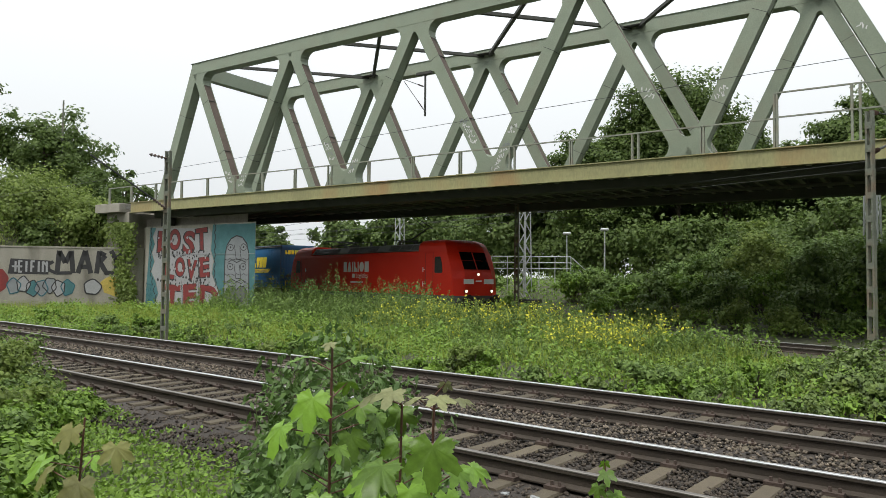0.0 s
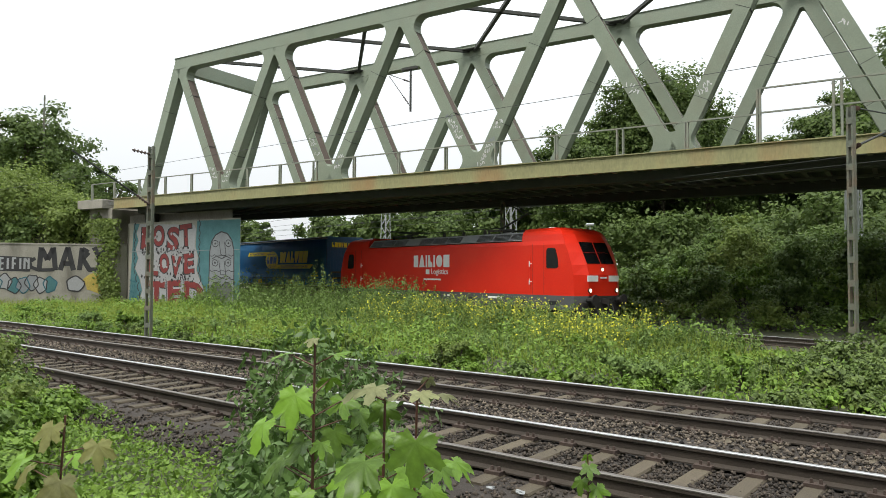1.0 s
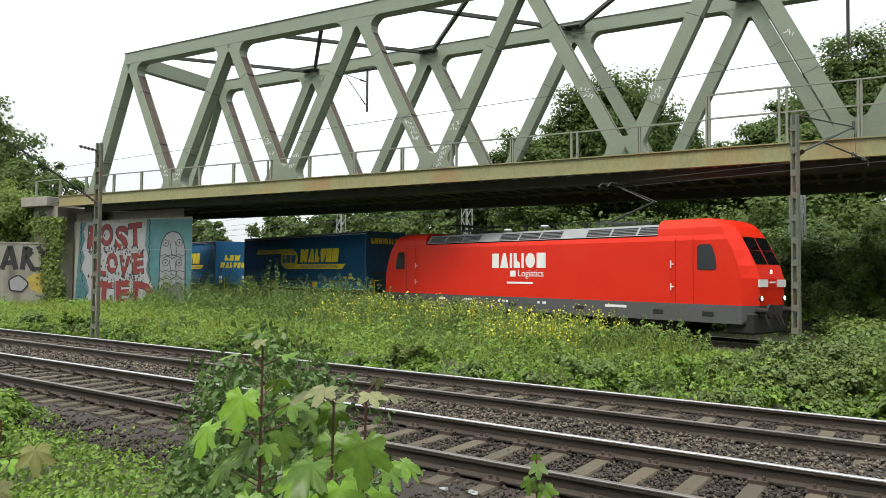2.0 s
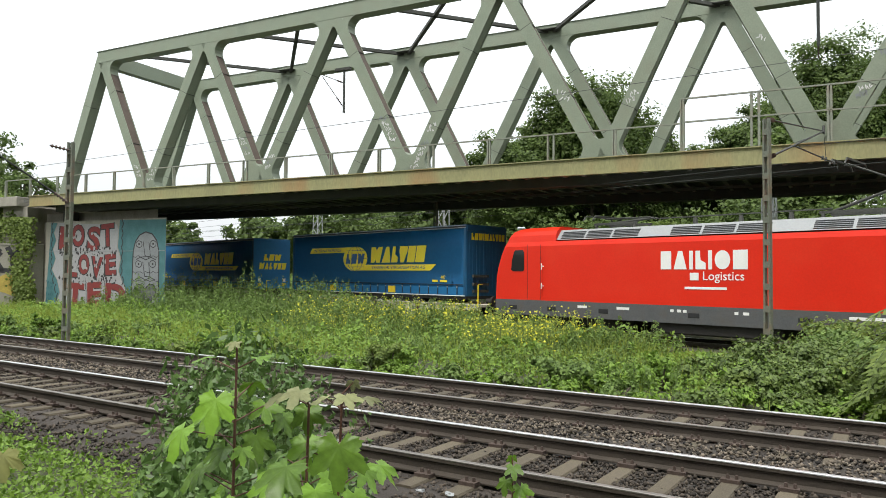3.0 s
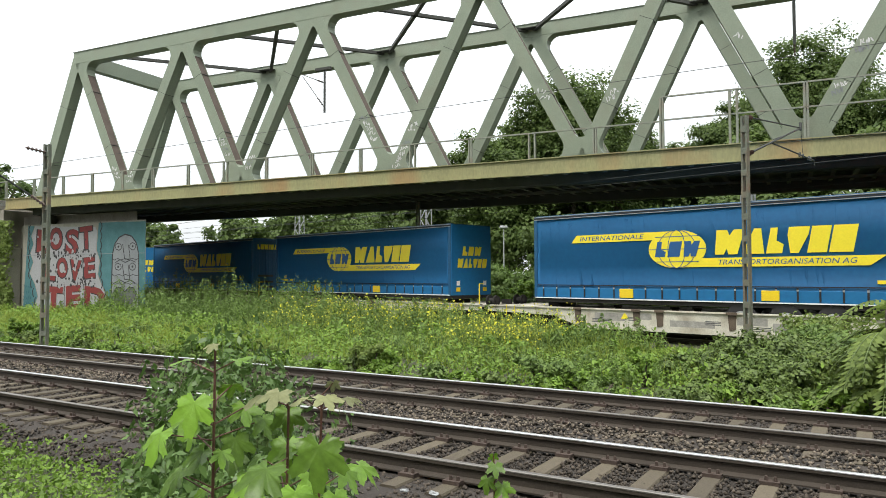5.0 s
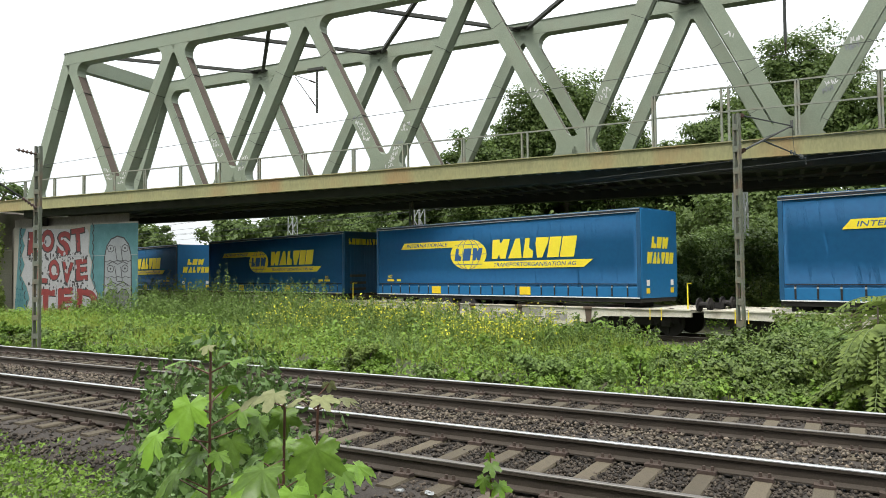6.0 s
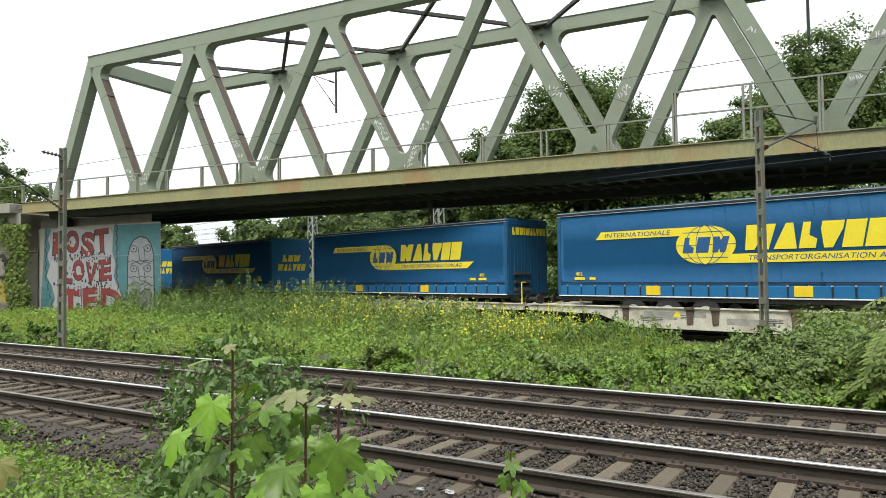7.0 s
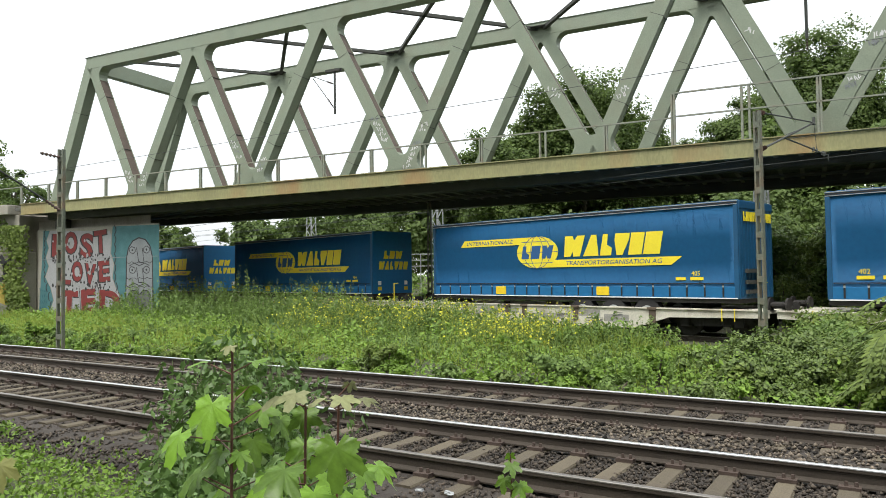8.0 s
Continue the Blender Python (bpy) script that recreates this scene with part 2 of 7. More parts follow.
def veined(m, width=0.0016):
    """Pale veins along the five lobes of a maple leaf, and a little blotching."""
    n, l = m.node_tree.nodes, m.node_tree.links
    tc, sep = n.new("ShaderNodeTexCoord"), n.new("ShaderNodeSeparateXYZ")
    l.new(tc.outputs["Object"], sep.inputs[0])
    total = None
    for a in (0, 48, 100, -48, -100):
        c, s = math.cos(radians(a)), math.sin(radians(a))
        across, along = n.new("ShaderNodeVectorMath"), n.new("ShaderNodeVectorMath")
        for node, v in ((across, (c, -s, 0)), (along, (s, c, 0))):
            node.operation = "DOT_PRODUCT"
            node.inputs[1].default_value = v
            l.new(tc.outputs["Object"], node.inputs[0])
        ab, rng, pos, mul = n.new("ShaderNodeMath"), n.new("ShaderNodeMapRange"), n.new("ShaderNodeMath"), n.new("ShaderNodeMath")
        ab.operation, pos.operation, mul.operation = "ABSOLUTE", "GREATER_THAN", "MULTIPLY"
        l.new(across.outputs["Value"], ab.inputs[0])
        rng.inputs["From Min"].default_value, rng.inputs["From Max"].default_value = 0.0, width * 1.6
        rng.inputs["To Min"].default_value, rng.inputs["To Max"].default_value = 1.0, 0.0
        l.new(ab.outputs[0], rng.inputs["Value"])
        l.new(along.outputs["Value"], pos.inputs[0])
        l.new(rng.outputs["Result"], mul.inputs[0]), l.new(pos.outputs[0], mul.inputs[1])
        if total is None:
            total = mul.outputs[0]
        else:
            mx = n.new("ShaderNodeMath")
            mx.operation = "MAXIMUM"
            l.new(total, mx.inputs[0]), l.new(mul.outputs[0], mx.inputs[1])
            total = mx.outputs[0]
    nz = n.new("ShaderNodeTexNoise")
    nz.inputs["Scale"].default_value, nz.inputs["Detail"].default_value = 38, 5
    l.new(tc.outputs["Object"], nz.inputs["Vector"])
    hsv, vr, info, ad = n.new("ShaderNodeHueSaturation"), n.new("ShaderNodeMapRange"), n.new("ShaderNodeObjectInfo"), n.new("ShaderNodeMath")
    vr.inputs["From Min"].default_value, vr.inputs["From Max"].default_value = 0.5, 1.5
    vr.inputs["To Min"].default_value, vr.inputs["To Max"].default_value = 0.55, 1.35
    ad.operation = "ADD"
    l.new(nz.outputs["Fac"], ad.inputs[0]), l.new(info.outputs["Random"], ad.inputs[1])
    l.new(ad.outputs[0], vr.inputs["Value"])
    l.new(vr.outputs["Result"], hsv.inputs["Value"])
    src = n["Principled BSDF"].inputs["Base Color"].links[0].from_socket
    mix = n.new("ShaderNodeMix")
    mix.data_type = "RGBA"
    mix.inputs["B"].default_value = (0.42, 0.50, 0.20, 1)
    half = n.new("ShaderNodeMath")
    half.operation = "MULTIPLY"
    half.inputs[1].default_value = 0.55
    l.new(total, half.inputs[0])
    l.new(src, hsv.inputs["Color"])
    l.new(half.outputs[0], mix.inputs["Factor"]), l.new(hsv.outputs["Color"], mix.inputs["A"])
    l.new(mix.outputs["Result"], n["Principled BSDF"].inputs["Base Color"])
    l.new(mix.outputs["Result"], n["Translucent BSDF"].inputs["Color"])
    bp = n.new("ShaderNodeBump")
    bp.inputs["Strength"].default_value, bp.inputs["Distance"].default_value = 0.5, 0.004
    l.new(nz.outputs["Fac"], bp.inputs["Height"])
    l.new(bp.outputs["Normal"], n["Principled BSDF"].inputs["Normal"])


veined(L_MAPLE)
L_PALE = leaf_mat("pale_young_leaf", (0.15, 0.18, 0.075), (0.28, 0.29, 0.14), 0.35, 0.55)
veined(L_PALE)
L_TIRED = leaf_mat("tired_ochre_leaf", (0.09, 0.115, 0.03), (0.21, 0.21, 0.065), 0.3, 0.55)
veined(L_TIRED)
L_FLOWER = leaf_mat("yellow_blossom", (0.50, 0.47, 0.03), (0.74, 0.72, 0.07), 0.3)

GLASS = bpy.data.materials.new("dark_cab_glass")
GLASS.use_nodes = True
GLASS.node_tree.nodes["Principled BSDF"].inputs["Base Color"].default_value = (0.012, 0.014, 0.016, 1)
GLASS.node_tree.nodes["Principled BSDF"].inputs["Roughness"].default_value = 0.06
LAMP = bpy.data.materials.new("lit_headlamp")
LAMP.use_nodes = True
LAMP.node_tree.nodes["Principled BSDF"].inputs["Emission Color"].default_value = (1.0, 0.86, 0.6, 1)
LAMP.node_tree.nodes["Principled BSDF"].inputs["Emission Strength"].default_value = 2.5


# ------------------------------------------------------------------ mesh helpers
def part(name, bm, material, parent=None, label="", kind="", smooth=False):
    """Links a bmesh as one mesh object, under a thing or a part if one is given."""
    me = bpy.data.meshes.new(name)
    bmesh.ops.recalc_face_normals(bm, faces=bm.faces)
    bm.to_mesh(me)
    bm.free()
    me.materials.append(material)
    if smooth:
        me.shade_smooth()
    ob = new(name, me)
    if parent:
        ob.parent = parent
    return tagged(ob, label=label, kind=kind)


def empty(name, m=None, parent=None):
    ob = new(name)
    ob.empty_display_size = 0.3
    if parent:
        ob.parent = parent
    if m is not None:
        ob.matrix_basis = m
    return ob


def box(bm, x0, x1, y0, y1, z0, z1, bevel=0.0):
    vs = [bm.verts.new((x, y, z)) for x in (x0, x1) for y in (y0, y1) for z in (z0, z1)]
    fs = [bm.faces.new([vs[i] for i in q]) for q in ((0, 1, 3, 2), (4, 6, 7, 5), (0, 4, 5, 1), (2, 3, 7, 6), (0, 2, 6, 4), (1, 5, 7, 3))]
    if bevel:
        bmesh.ops.bevel(bm, geom=list({e for f in fs for e in f.edges}), offset=bevel, segments=1, affect="EDGES")
    return bm


def beam(bm, p, q, w, h, up=(0, 0, 1)):
    """A bar of section w (across) by h (along up) from p to q."""
    p, q, up = Vector(p), Vector(q), Vector(up)
    d = (q - p).normalized()
    side = d.cross(up)
    side = side.normalized() if side.length > 1e-6 else Vector((1, 0, 0))
    top = side.cross(d).normalized()
    vs = [bm.verts.new(c + side * (sx * w / 2) + top * (sz * h / 2)) for c in (p, q) for sx, sz in ((-1, -1), (1, -1), (1, 1), (-1, 1))]
    for f in ((0, 1, 2, 3), (7, 6, 5, 4), (0, 4, 5, 1), (1, 5, 6, 2), (2, 6, 7, 3), (3, 7, 4, 0)):
        bm.faces.new([vs[i] for i in f])
    return bm


def rod(bm, p, q, r0, r1=None, n=6):
    """A round bar from p to q."""
    r1 = r0 if r1 is None else r1
    p, q = Vector(p), Vector(q)
    d = (q - p).normalized()
    a = d.orthogonal().normalized()
    b = d.cross(a)
    rings = [[bm.verts.new(c + (a * math.cos(k * math.tau / n) + b * math.sin(k * math.tau / n)) * r) for k in range(n)] for c, r in ((p, r0), (q, r1))]
    for k in range(n):
        bm.faces.new((rings[0][k], rings[0][(k + 1) % n], rings[1][(k + 1) % n], rings[1][k]))
    bm.faces.new(rings[0][::-1]), bm.faces.new(rings[1])
    return bm


def prism(bm, pts, y0, y1, m=None):
    """A flat outline in x, z, given depth from y0 to y1."""
    m = m or Matrix()
    a = [bm.verts.new(m @ Vector((x, y0, z))) for x, z in pts]
    b = [bm.verts.new(m @ Vector((x, y1, z))) for x, z in pts]
    k = len(pts)
    bm.faces.new(a), bm.faces.new(b[::-1])
    for i in range(k):
        bm.faces.new((a[i], b[i], b[(i + 1) % k], a[(i + 1) % k]))
    return bm


def disc_pts(cx, cz, rx, rz, n=24, a0=0.0, a1=math.tau):
    return [(cx + rx * math.cos(a0 + (a1 - a0) * k / n), cz + rz * math.sin(a0 + (a1 - a0) * k / n)) for k in range(n + (0 if a1 - a0 > 6.28 else 1))]


def quads(name, verts, k, material, parent=None, label="", kind="stuff", category=""):
    """Many small faces of k corners each, from an array of corners."""
    verts = np.ascontiguousarray(verts, dtype=np.float32).reshape(-1, 3)
    nv, nf = len(verts), len(verts) // k
    me = bpy.data.meshes.new(name)
    me.vertices.add(nv), me.loops.add(nv), me.polygons.add(nf)
    me.vertices.foreach_set("co", verts.ravel())
    me.loops.foreach_set("vertex_index", np.arange(nv, dtype=np.int32))
    me.polygons.foreach_set("loop_start", np.arange(0, nv, k, dtype=np.int32))
    me.polygons.foreach_set("loop_total", np.full(nf, k, dtype=np.int32))
    me.materials.append(material)
    me.update(calc_edges=True)
    ob = new(name, me)
    if parent:
        ob.parent = parent
    return tagged(ob, label=label, kind=kind, category=category)


RNG = np.random.default_rng(7)


def leaf_cards(c, size, out=None, droop=0.0, aspect=0.55, jitter=0.35):
    """Folded four-corner leaves at the places c. out: the way that each one faces, roughly."""
    n = len(c)
    size = np.broadcast_to(size, (n,)) * (1 + jitter * RNG.uniform(-1, 1, n))
    nrm = RNG.normal(size=(n, 3))
    if out is not None:
        nrm = nrm * 0.55 + out
    nrm /= np.linalg.norm(nrm, axis=1, keepdims=True) + 1e-9
    d = np.cross(nrm, RNG.normal(size=(n, 3)))
    d /= np.linalg.norm(d, axis=1, keepdims=True) + 1e-9
    d[:, 2] -= droop
    s = np.cross(nrm, d)
    L, W = size[:, None], size[:, None] * aspect * 0.5
    v = np.stack([c - d * L * 0.5, c + s * W - nrm * W * 0.4 - d * L * 0.08, c + d * L * 0.5, c - s * W - nrm * W * 0.4 - d * L * 0.08], axis=1)
    return v


def blades(c, h, w, lean=0.35):
    """Grass blades as tall bent triangles, standing at the places c."""
    n = len(c)
    h = np.broadcast_to(h, (n,)) * RNG.uniform(0.5, 1.2, n)
    a = RNG.uniform(0, math.tau, n)
    side = np.stack([np.cos(a), np.sin(a), np.zeros(n)], 1) * (w / 2)
    tip = c + np.stack([RNG.normal(0, lean, n) * h, RNG.normal(0, lean, n) * h, h], 1)
    return np.stack([c - side, c + side, tip], axis=1)


def text_mesh(body, size, material, parent, m, extrude=0.003, shear=0.0, name="lettering", width=None, fat=0.0):
    """Lettering in the built-in font, as a mesh in its thing's space: it reads along x, upright along z, seen from -y."""
    cu = bpy.data.curves.new("letters", "FONT")
    cu.body, cu.size, cu.extrude, cu.shear, cu.resolution_u = body, size, extrude, shear, 3
    cu.offset = fat
    tmp = bpy.data.objects.new("letters", cu)
    scene.collection.objects.link(tmp)
    dg = bpy.context.evaluated_depsgraph_get()
    me = bpy.data.meshes.new_from_object(tmp.evaluated_get(dg))
    bpy.data.objects.remove(tmp)
    if width:
        xs = [v.co.x for v in me.vertices]
        k = width / (max(xs) - min(xs))
        me.transform(Matrix.Diagonal((k, 1, 1, 1)))
    me.materials.clear()
    me.materials.append(material)
    me.transform(m @ pose(0, 0, 0, 90, 0, 0))
    ob = new(name, me)
    ob.parent = parent
    return ob

# ------------------------------------------------------------------ plan
# near tracks run along U1, the train along U2; N1, N2 point away from the camera; the bridge has its own frame
A1, A2 = radians(33.08), radians(46.71)
U1, N1 = Vector((math.cos(A1), -math.sin(A1), 0)), Vector((math.sin(A1), math.cos(A1), 0))
U2, N2 = Vector((math.cos(A2), -math.sin(A2), 0)), Vector((math.sin(A2), math.cos(A2), 0))
TRACK = Matrix.Rotation(-A1, 4, "Z")            # x along the near tracks, y across them
LINE = Matrix.Rotation(-A2, 4, "Z")             # x along the train's track, y across it
BRIDGE = pose(-19.50, 41.44, 0.175, 0, 0, -27.63) @ Matrix.Scale(0.911, 4)            # x along the bridge, y across it
TRAIN_Y, TRAIN_Z = 23.26, -0.11                  # middle of the train's track and its rail head


def smooth(a, b, x):
    t = np.clip((x - a) / (b - a), 0, 1)
    return t * t * (3 - 2 * t)


def wobble(x, y, s, seed=0.0):
    return (np.sin(x * 1.3 * s + 1.7 * np.sin(y * 0.9 * s + seed)) + np.sin(y * 1.1 * s + 2.1 * np.sin(x * 0.7 * s + seed * 2))) * 0.5


def ground_z(x, y):
    x, y = np.asarray(x, float), np.asarray(y, float)
    d1 = N1.x * x + N1.y * y
    d2 = N2.x * x + N2.y * y
    bx, by = x + 19.5, y - 41.44
    c, s = math.cos(radians(27.63)), math.sin(radians(27.63))
    bs, bv = c * bx - s * by, s * bx + c * by
    z = -0.22 + 0.62 * (1 - smooth(0.5, 4.6, d1)) + 0.06 * smooth(12.5, 15, d1)
    z = z - 0.12 * smooth(15.5, 20.5, d2) * smooth(11, 14, d1)
    z = z + 1.85 * smooth(26.6, 40, d2) + 0.09 * wobble(x, y, 0.5) * smooth(12, 14, d1) * (1 - smooth(17.5, 20, d2))
    # the bank that carries the line up to the bridge
    wv = -0.342 * (x + 24.35) + 0.940 * (y - 44.18)
    bank = (1 - smooth(-9.6, -6.4, bs)) * smooth(0.5, 3.5, wv) * (1 - smooth(9.0, 14.0, bv)) * (1 - smooth(14.3, 18.5, d2))
    far_bank = smooth(69, 73, bs) * smooth(-6, 1, bv) * (1 - smooth(9, 16, bv))
    return z + 5.9 * np.maximum(bank, far_bank)


def axis(lo, hi, step, far):
    core = list(np.arange(lo, hi + 1e-6, step))
    out, d = [], step
    while d < far:
        d *= 1.5
        out.append(d)
    return np.array([lo - o for o in reversed(out)] + core + [hi + o for o in out])


gx, gy = axis(-56, 42, 0.8, 2500), axis(-8, 70, 0.8, 2500)
GX, GY = np.meshgrid(gx, gy, indexing="ij")
GZ = ground_z(GX, GY)
me = bpy.data.meshes.new("ground")
ny = len(gy)
me.from_pydata(np.stack([GX, GY, GZ], -1).reshape(-1, 3).tolist(), [], [(i * ny + j, (i + 1) * ny + j, (i + 1) * ny + j + 1, i * ny + j + 1) for i in range(len(gx) - 1) for j in range(ny - 1)])
me.materials.append(M_SOIL)
me.shade_smooth()
tagged(new("ground", me), "dark mossy soil under weeds and grass", "ground", kind="structure")


# ------------------------------------------------------------------ tracks
def ballast_bed(name, m, x0, x1, profile, label):
    bm = bmesh.new()
    n = int((x1 - x0) / 1.0)
    rows = []
    for i in range(n + 1):
        x = x0 + (x1 - x0) * i / n
        rows.append([bm.verts.new(m @ Vector((x, y, z + 0.012 * math.sin(x * 3 + y * 5)))) for y, z in profile])
    for a, b in zip(rows, rows[1:]):
        for j in range(len(profile) - 1):
            bm.faces.new((a[j], b[j], b[j + 1], a[j + 1]))
    return tagged(part(name, bm, M_BALLAST, kind="structure"), label, "ballast")


ballast_bed("ballast_bed", TRACK, -75, 40, [(4.3, -0.5), (4.9, -0.10), (5.4, -0.03), (7.7, -0.035), (8.4, 0.0), (9.2, -0.03), (10.95, -0.02), (11.5, -0.08), (12.3, -0.5)], "dark brown ballast under two parallel tracks")
ballast_bed("ballast_bed", LINE, -110, 60, [(20.4, -0.8), (21.2, -0.34), (21.8, -0.295), (24.7, -0.295), (25.3, -0.34), (26.1, -0.8)], "dark ballast under the train's track")

RAIL_OUT = [(-0.07, -0.17), (0.07, -0.17), (0.07, -0.155), (0.012, -0.13), (0.01, -0.05), (0.034, -0.04), (0.034, -0.006), (0.024, -0.001), (-0.024, -0.001), (-0.034, -0.006), (-0.034, -0.04), (-0.01, -0.05), (-0.012, -0.13), (-0.07, -0.155)]


def rail(track, y, z, x0, x1, head):
    across = Matrix(((0, 1, 0, 0), (1, 0, 0, 0), (0, 0, 1, 0), (0, 0, 0, 1)))
    bm = bmesh.new()
    prism(bm, [(a + y, b + z) for a, b in RAIL_OUT], x0, x1, across)
    r = part("rail", bm, M_RAIL, track, "rust-brown steel rail")
    bm = bmesh.new()
    prism(bm, [(y - 0.036, z - 0.012), (y + 0.036, z - 0.012), (y + 0.035, z - 0.002), (y + 0.024, z + 0.003), (y - 0.024, z + 0.003), (y - 0.035, z - 0.002)], x0, x1, across)
    part("rail_head", bm, head, r, "running surface of the rail")
    return r


def sleeper_mesh(length):
    bm = bmesh.new()
    pts = [(-0.11, -0.2), (0.11, -0.2), (0.095, -0.02), (0.08, 0), (-0.08, 0), (-0.095, -0.02)]
    prism(bm, pts, -length / 2, length / 2)
    for v in bm.verts:
        if abs(v.co.y) < 0.1:
            v.co.z -= 0.02
    me = bpy.data.meshes.new("sleeper")
    bmesh.ops.recalc_face_normals(bm, faces=bm.faces)
    bm.to_mesh(me)
    bm.free()
    me.materials.append(M_SLEEPER)
    return me


SLEEPER = sleeper_mesh(2.5)


def track(name, m, y, rails, x0, x1, phase, z, label, pitch=0.6):
    t = empty(name, m)
    tagged(t, label, "railway track", kind="structure")
    for k, (ry, rz) in enumerate(rails):
        # the first rail's head is darker and rougher than the second's
        rail(t, ry, rz, x0, x1, M_RAILHEAD if k else M_RAILHEAD_GREY)
    bm = bmesh.new()
    k = math.ceil((x0 - phase) / pitch)
    while phase + pitch * k < x1:
        x = phase + pitch * k
        s = new("sleeper", SLEEPER)
        s.parent = t
        s.matrix_basis = pose(x, y + RNG.normal(0, 0.012), z + RNG.normal(0, 0.004), 0, 0, RNG.normal(0, 0.4))
        for ry, rz in rails:
            for side in (-1, 1):
                box(bm, x - 0.09, x + 0.09, ry + side * 0.075 - (0.0 if side > 0 else 0.10), ry + side * 0.075 + (0.10 if side > 0 else 0.0), z - 0.004, z + 0.035)
                rod(bm, (x - 0.03, ry + side * 0.12, z + 0.03), (x - 0.03, ry + side * 0.12, z + 0.075), 0.02, 0.016, 6)
                rod(bm, (x + 0.05, ry + side * 0.12, z + 0.03), (x + 0.05, ry + side * 0.12, z + 0.075), 0.02, 0.016, 6)
        k += 1
    part("rail_fastenings", bm, M_CLIP, t, "rusty clips and bolts at the rail foot", kind="stuff")
    return t


PHASE_NEAR, PITCH_NEAR, PHASE_MIDDLE, PITCH_MIDDLE = -4.03, 0.513, -2.205, 0.492
track("railway_track_near", TRACK, 6.84, [(6.09, 0.173), (7.597, 0.173)], -62, 28, PHASE_NEAR, 0.0, "near railway track with worn brown concrete sleepers", PITCH_NEAR)
track("railway_track_middle", TRACK, 9.99, [(9.24, 0.173), (10.746, 0.173)], -62, 28, PHASE_MIDDLE, 0.0, "second railway track beside the weedy strip", PITCH_MIDDLE)
track("railway_track_train", LINE, TRAIN_Y, [(TRAIN_Y - 0.75, TRAIN_Z), (TRAIN_Y + 0.75, TRAIN_Z)], -75, 30, 0.2, TRAIN_Z - 0.17, "railway track that carries the freight train")

# loose crushed stone between and beside the near tracks
def stones(n, x0, x1, y0, y1, z, size, phase=None, pitch=0.5):
    x, y = RNG.uniform(x0, x1, n), RNG.uniform(y0, y1, n)
    if phase is not None:                       # keep the sleepers' tops mostly clear
        keep = (np.abs((x - phase + pitch / 2) % pitch - pitch / 2) > 0.092) | (RNG.uniform(0, 1, n) < 0.03)
        x, y = x[keep], y[keep]
        n = len(x)
    c = np.stack([x, y, np.full(n, z) + RNG.uniform(-0.012, 0.012, n)], 1)
    base = np.array([[1, 0, 0], [0, 1, 0], [-1, 0, 0], [0, -1, 0], [0, 0, 1], [0, 0, -1]], float)
    r = size * RNG.uniform(0.5, 1.3, (n, 1, 1)) * RNG.uniform(0.55, 1.2, (n, 6, 1))
    a = RNG.uniform(0, math.tau, n)
    ca, sa = np.cos(a)[:, None], np.sin(a)[:, None]
    v = base[None] * r * np.array([1.1, 0.8, 0.75])
    v = np.stack([v[..., 0] * ca - v[..., 1] * sa, v[..., 0] * sa + v[..., 1] * ca, v[..., 2] + RNG.normal(0, 0.2, (n, 6)) * size], -1) + c[:, None]
    m3 = np.array(TRACK.to_3x3())
    v = v @ m3.T
    f = np.array([[0, 1, 4], [1, 2, 4], [2, 3, 4], [3, 0, 4], [1, 0, 5], [2, 1, 5], [3, 2, 5], [0, 3, 5]])
    faces = (f[None] + 6 * np.arange(n)[:, None, None]).reshape(-1, 3)
    return v.reshape(-1, 3), faces


def stone_field(name, fields, label, material):
    vs, fs, off = [], [], 0
    for args in fields:
        v, f = stones(*args)
        vs.append(v), fs.append(f + off)
        off += len(v)
    vs, fs = np.concatenate(vs).astype(np.float32), np.concatenate(fs).astype(np.int32)
    me = bpy.data.meshes.new(name)
    me.vertices.add(len(vs)), me.loops.add(fs.size), me.polygons.add(len(fs))
    me.vertices.foreach_set("co", vs.ravel())
    me.loops.foreach_set("vertex_index", fs.ravel())
    me.polygons.foreach_set("loop_start", np.arange(0, fs.size, 3, dtype=np.int32))
    me.polygons.foreach_set("loop_total", np.full(len(fs), 3, dtype=np.int32))
    me.materials.append(material)
    me.update(calc_edges=True)
    return tagged(new(name, me), label, "ballast", kind="stuff")


stone_field("ballast_stones", [
    (8500, -12, 7, 7.70, 9.14, 0.014, 0.032), (4200, -30, -12, 7.70, 9.14, 0.014, 0.038), (4600, -12, 7, 10.85, 11.8, -0.03, 0.030), (2600, -30, -12, 10.85, 11.8, -0.03, 0.034)],
    "grey and brown crushed stone ballast between the tracks", M_STONE)
NEAR_BAY, MIDDLE_BAY = (PHASE_NEAR, PITCH_NEAR), (PHASE_MIDDLE, PITCH_MIDDLE)
stone_field("ballast_stones", [
    (10500, -10, 5.5, 6.18, 7.51, -0.010, 0.028, *NEAR_BAY), (4400, -26, -10, 6.18, 7.51, -0.010, 0.032, *NEAR_BAY), (10000, -10, 7, 9.33, 10.66, -0.010, 0.029, *MIDDLE_BAY),
    (4800, -27, -10, 9.33, 10.66, -0.010, 0.034, *MIDDLE_BAY), (6500, -10, 4, 4.7, 6.0, -0.03, 0.030, *NEAR_BAY), (3200, -25, -10, 4.7, 6.0, -0.03, 0.033, *NEAR_BAY)],
    "dark brown crushed stone ballast under the rails", M_STONE_DARK)


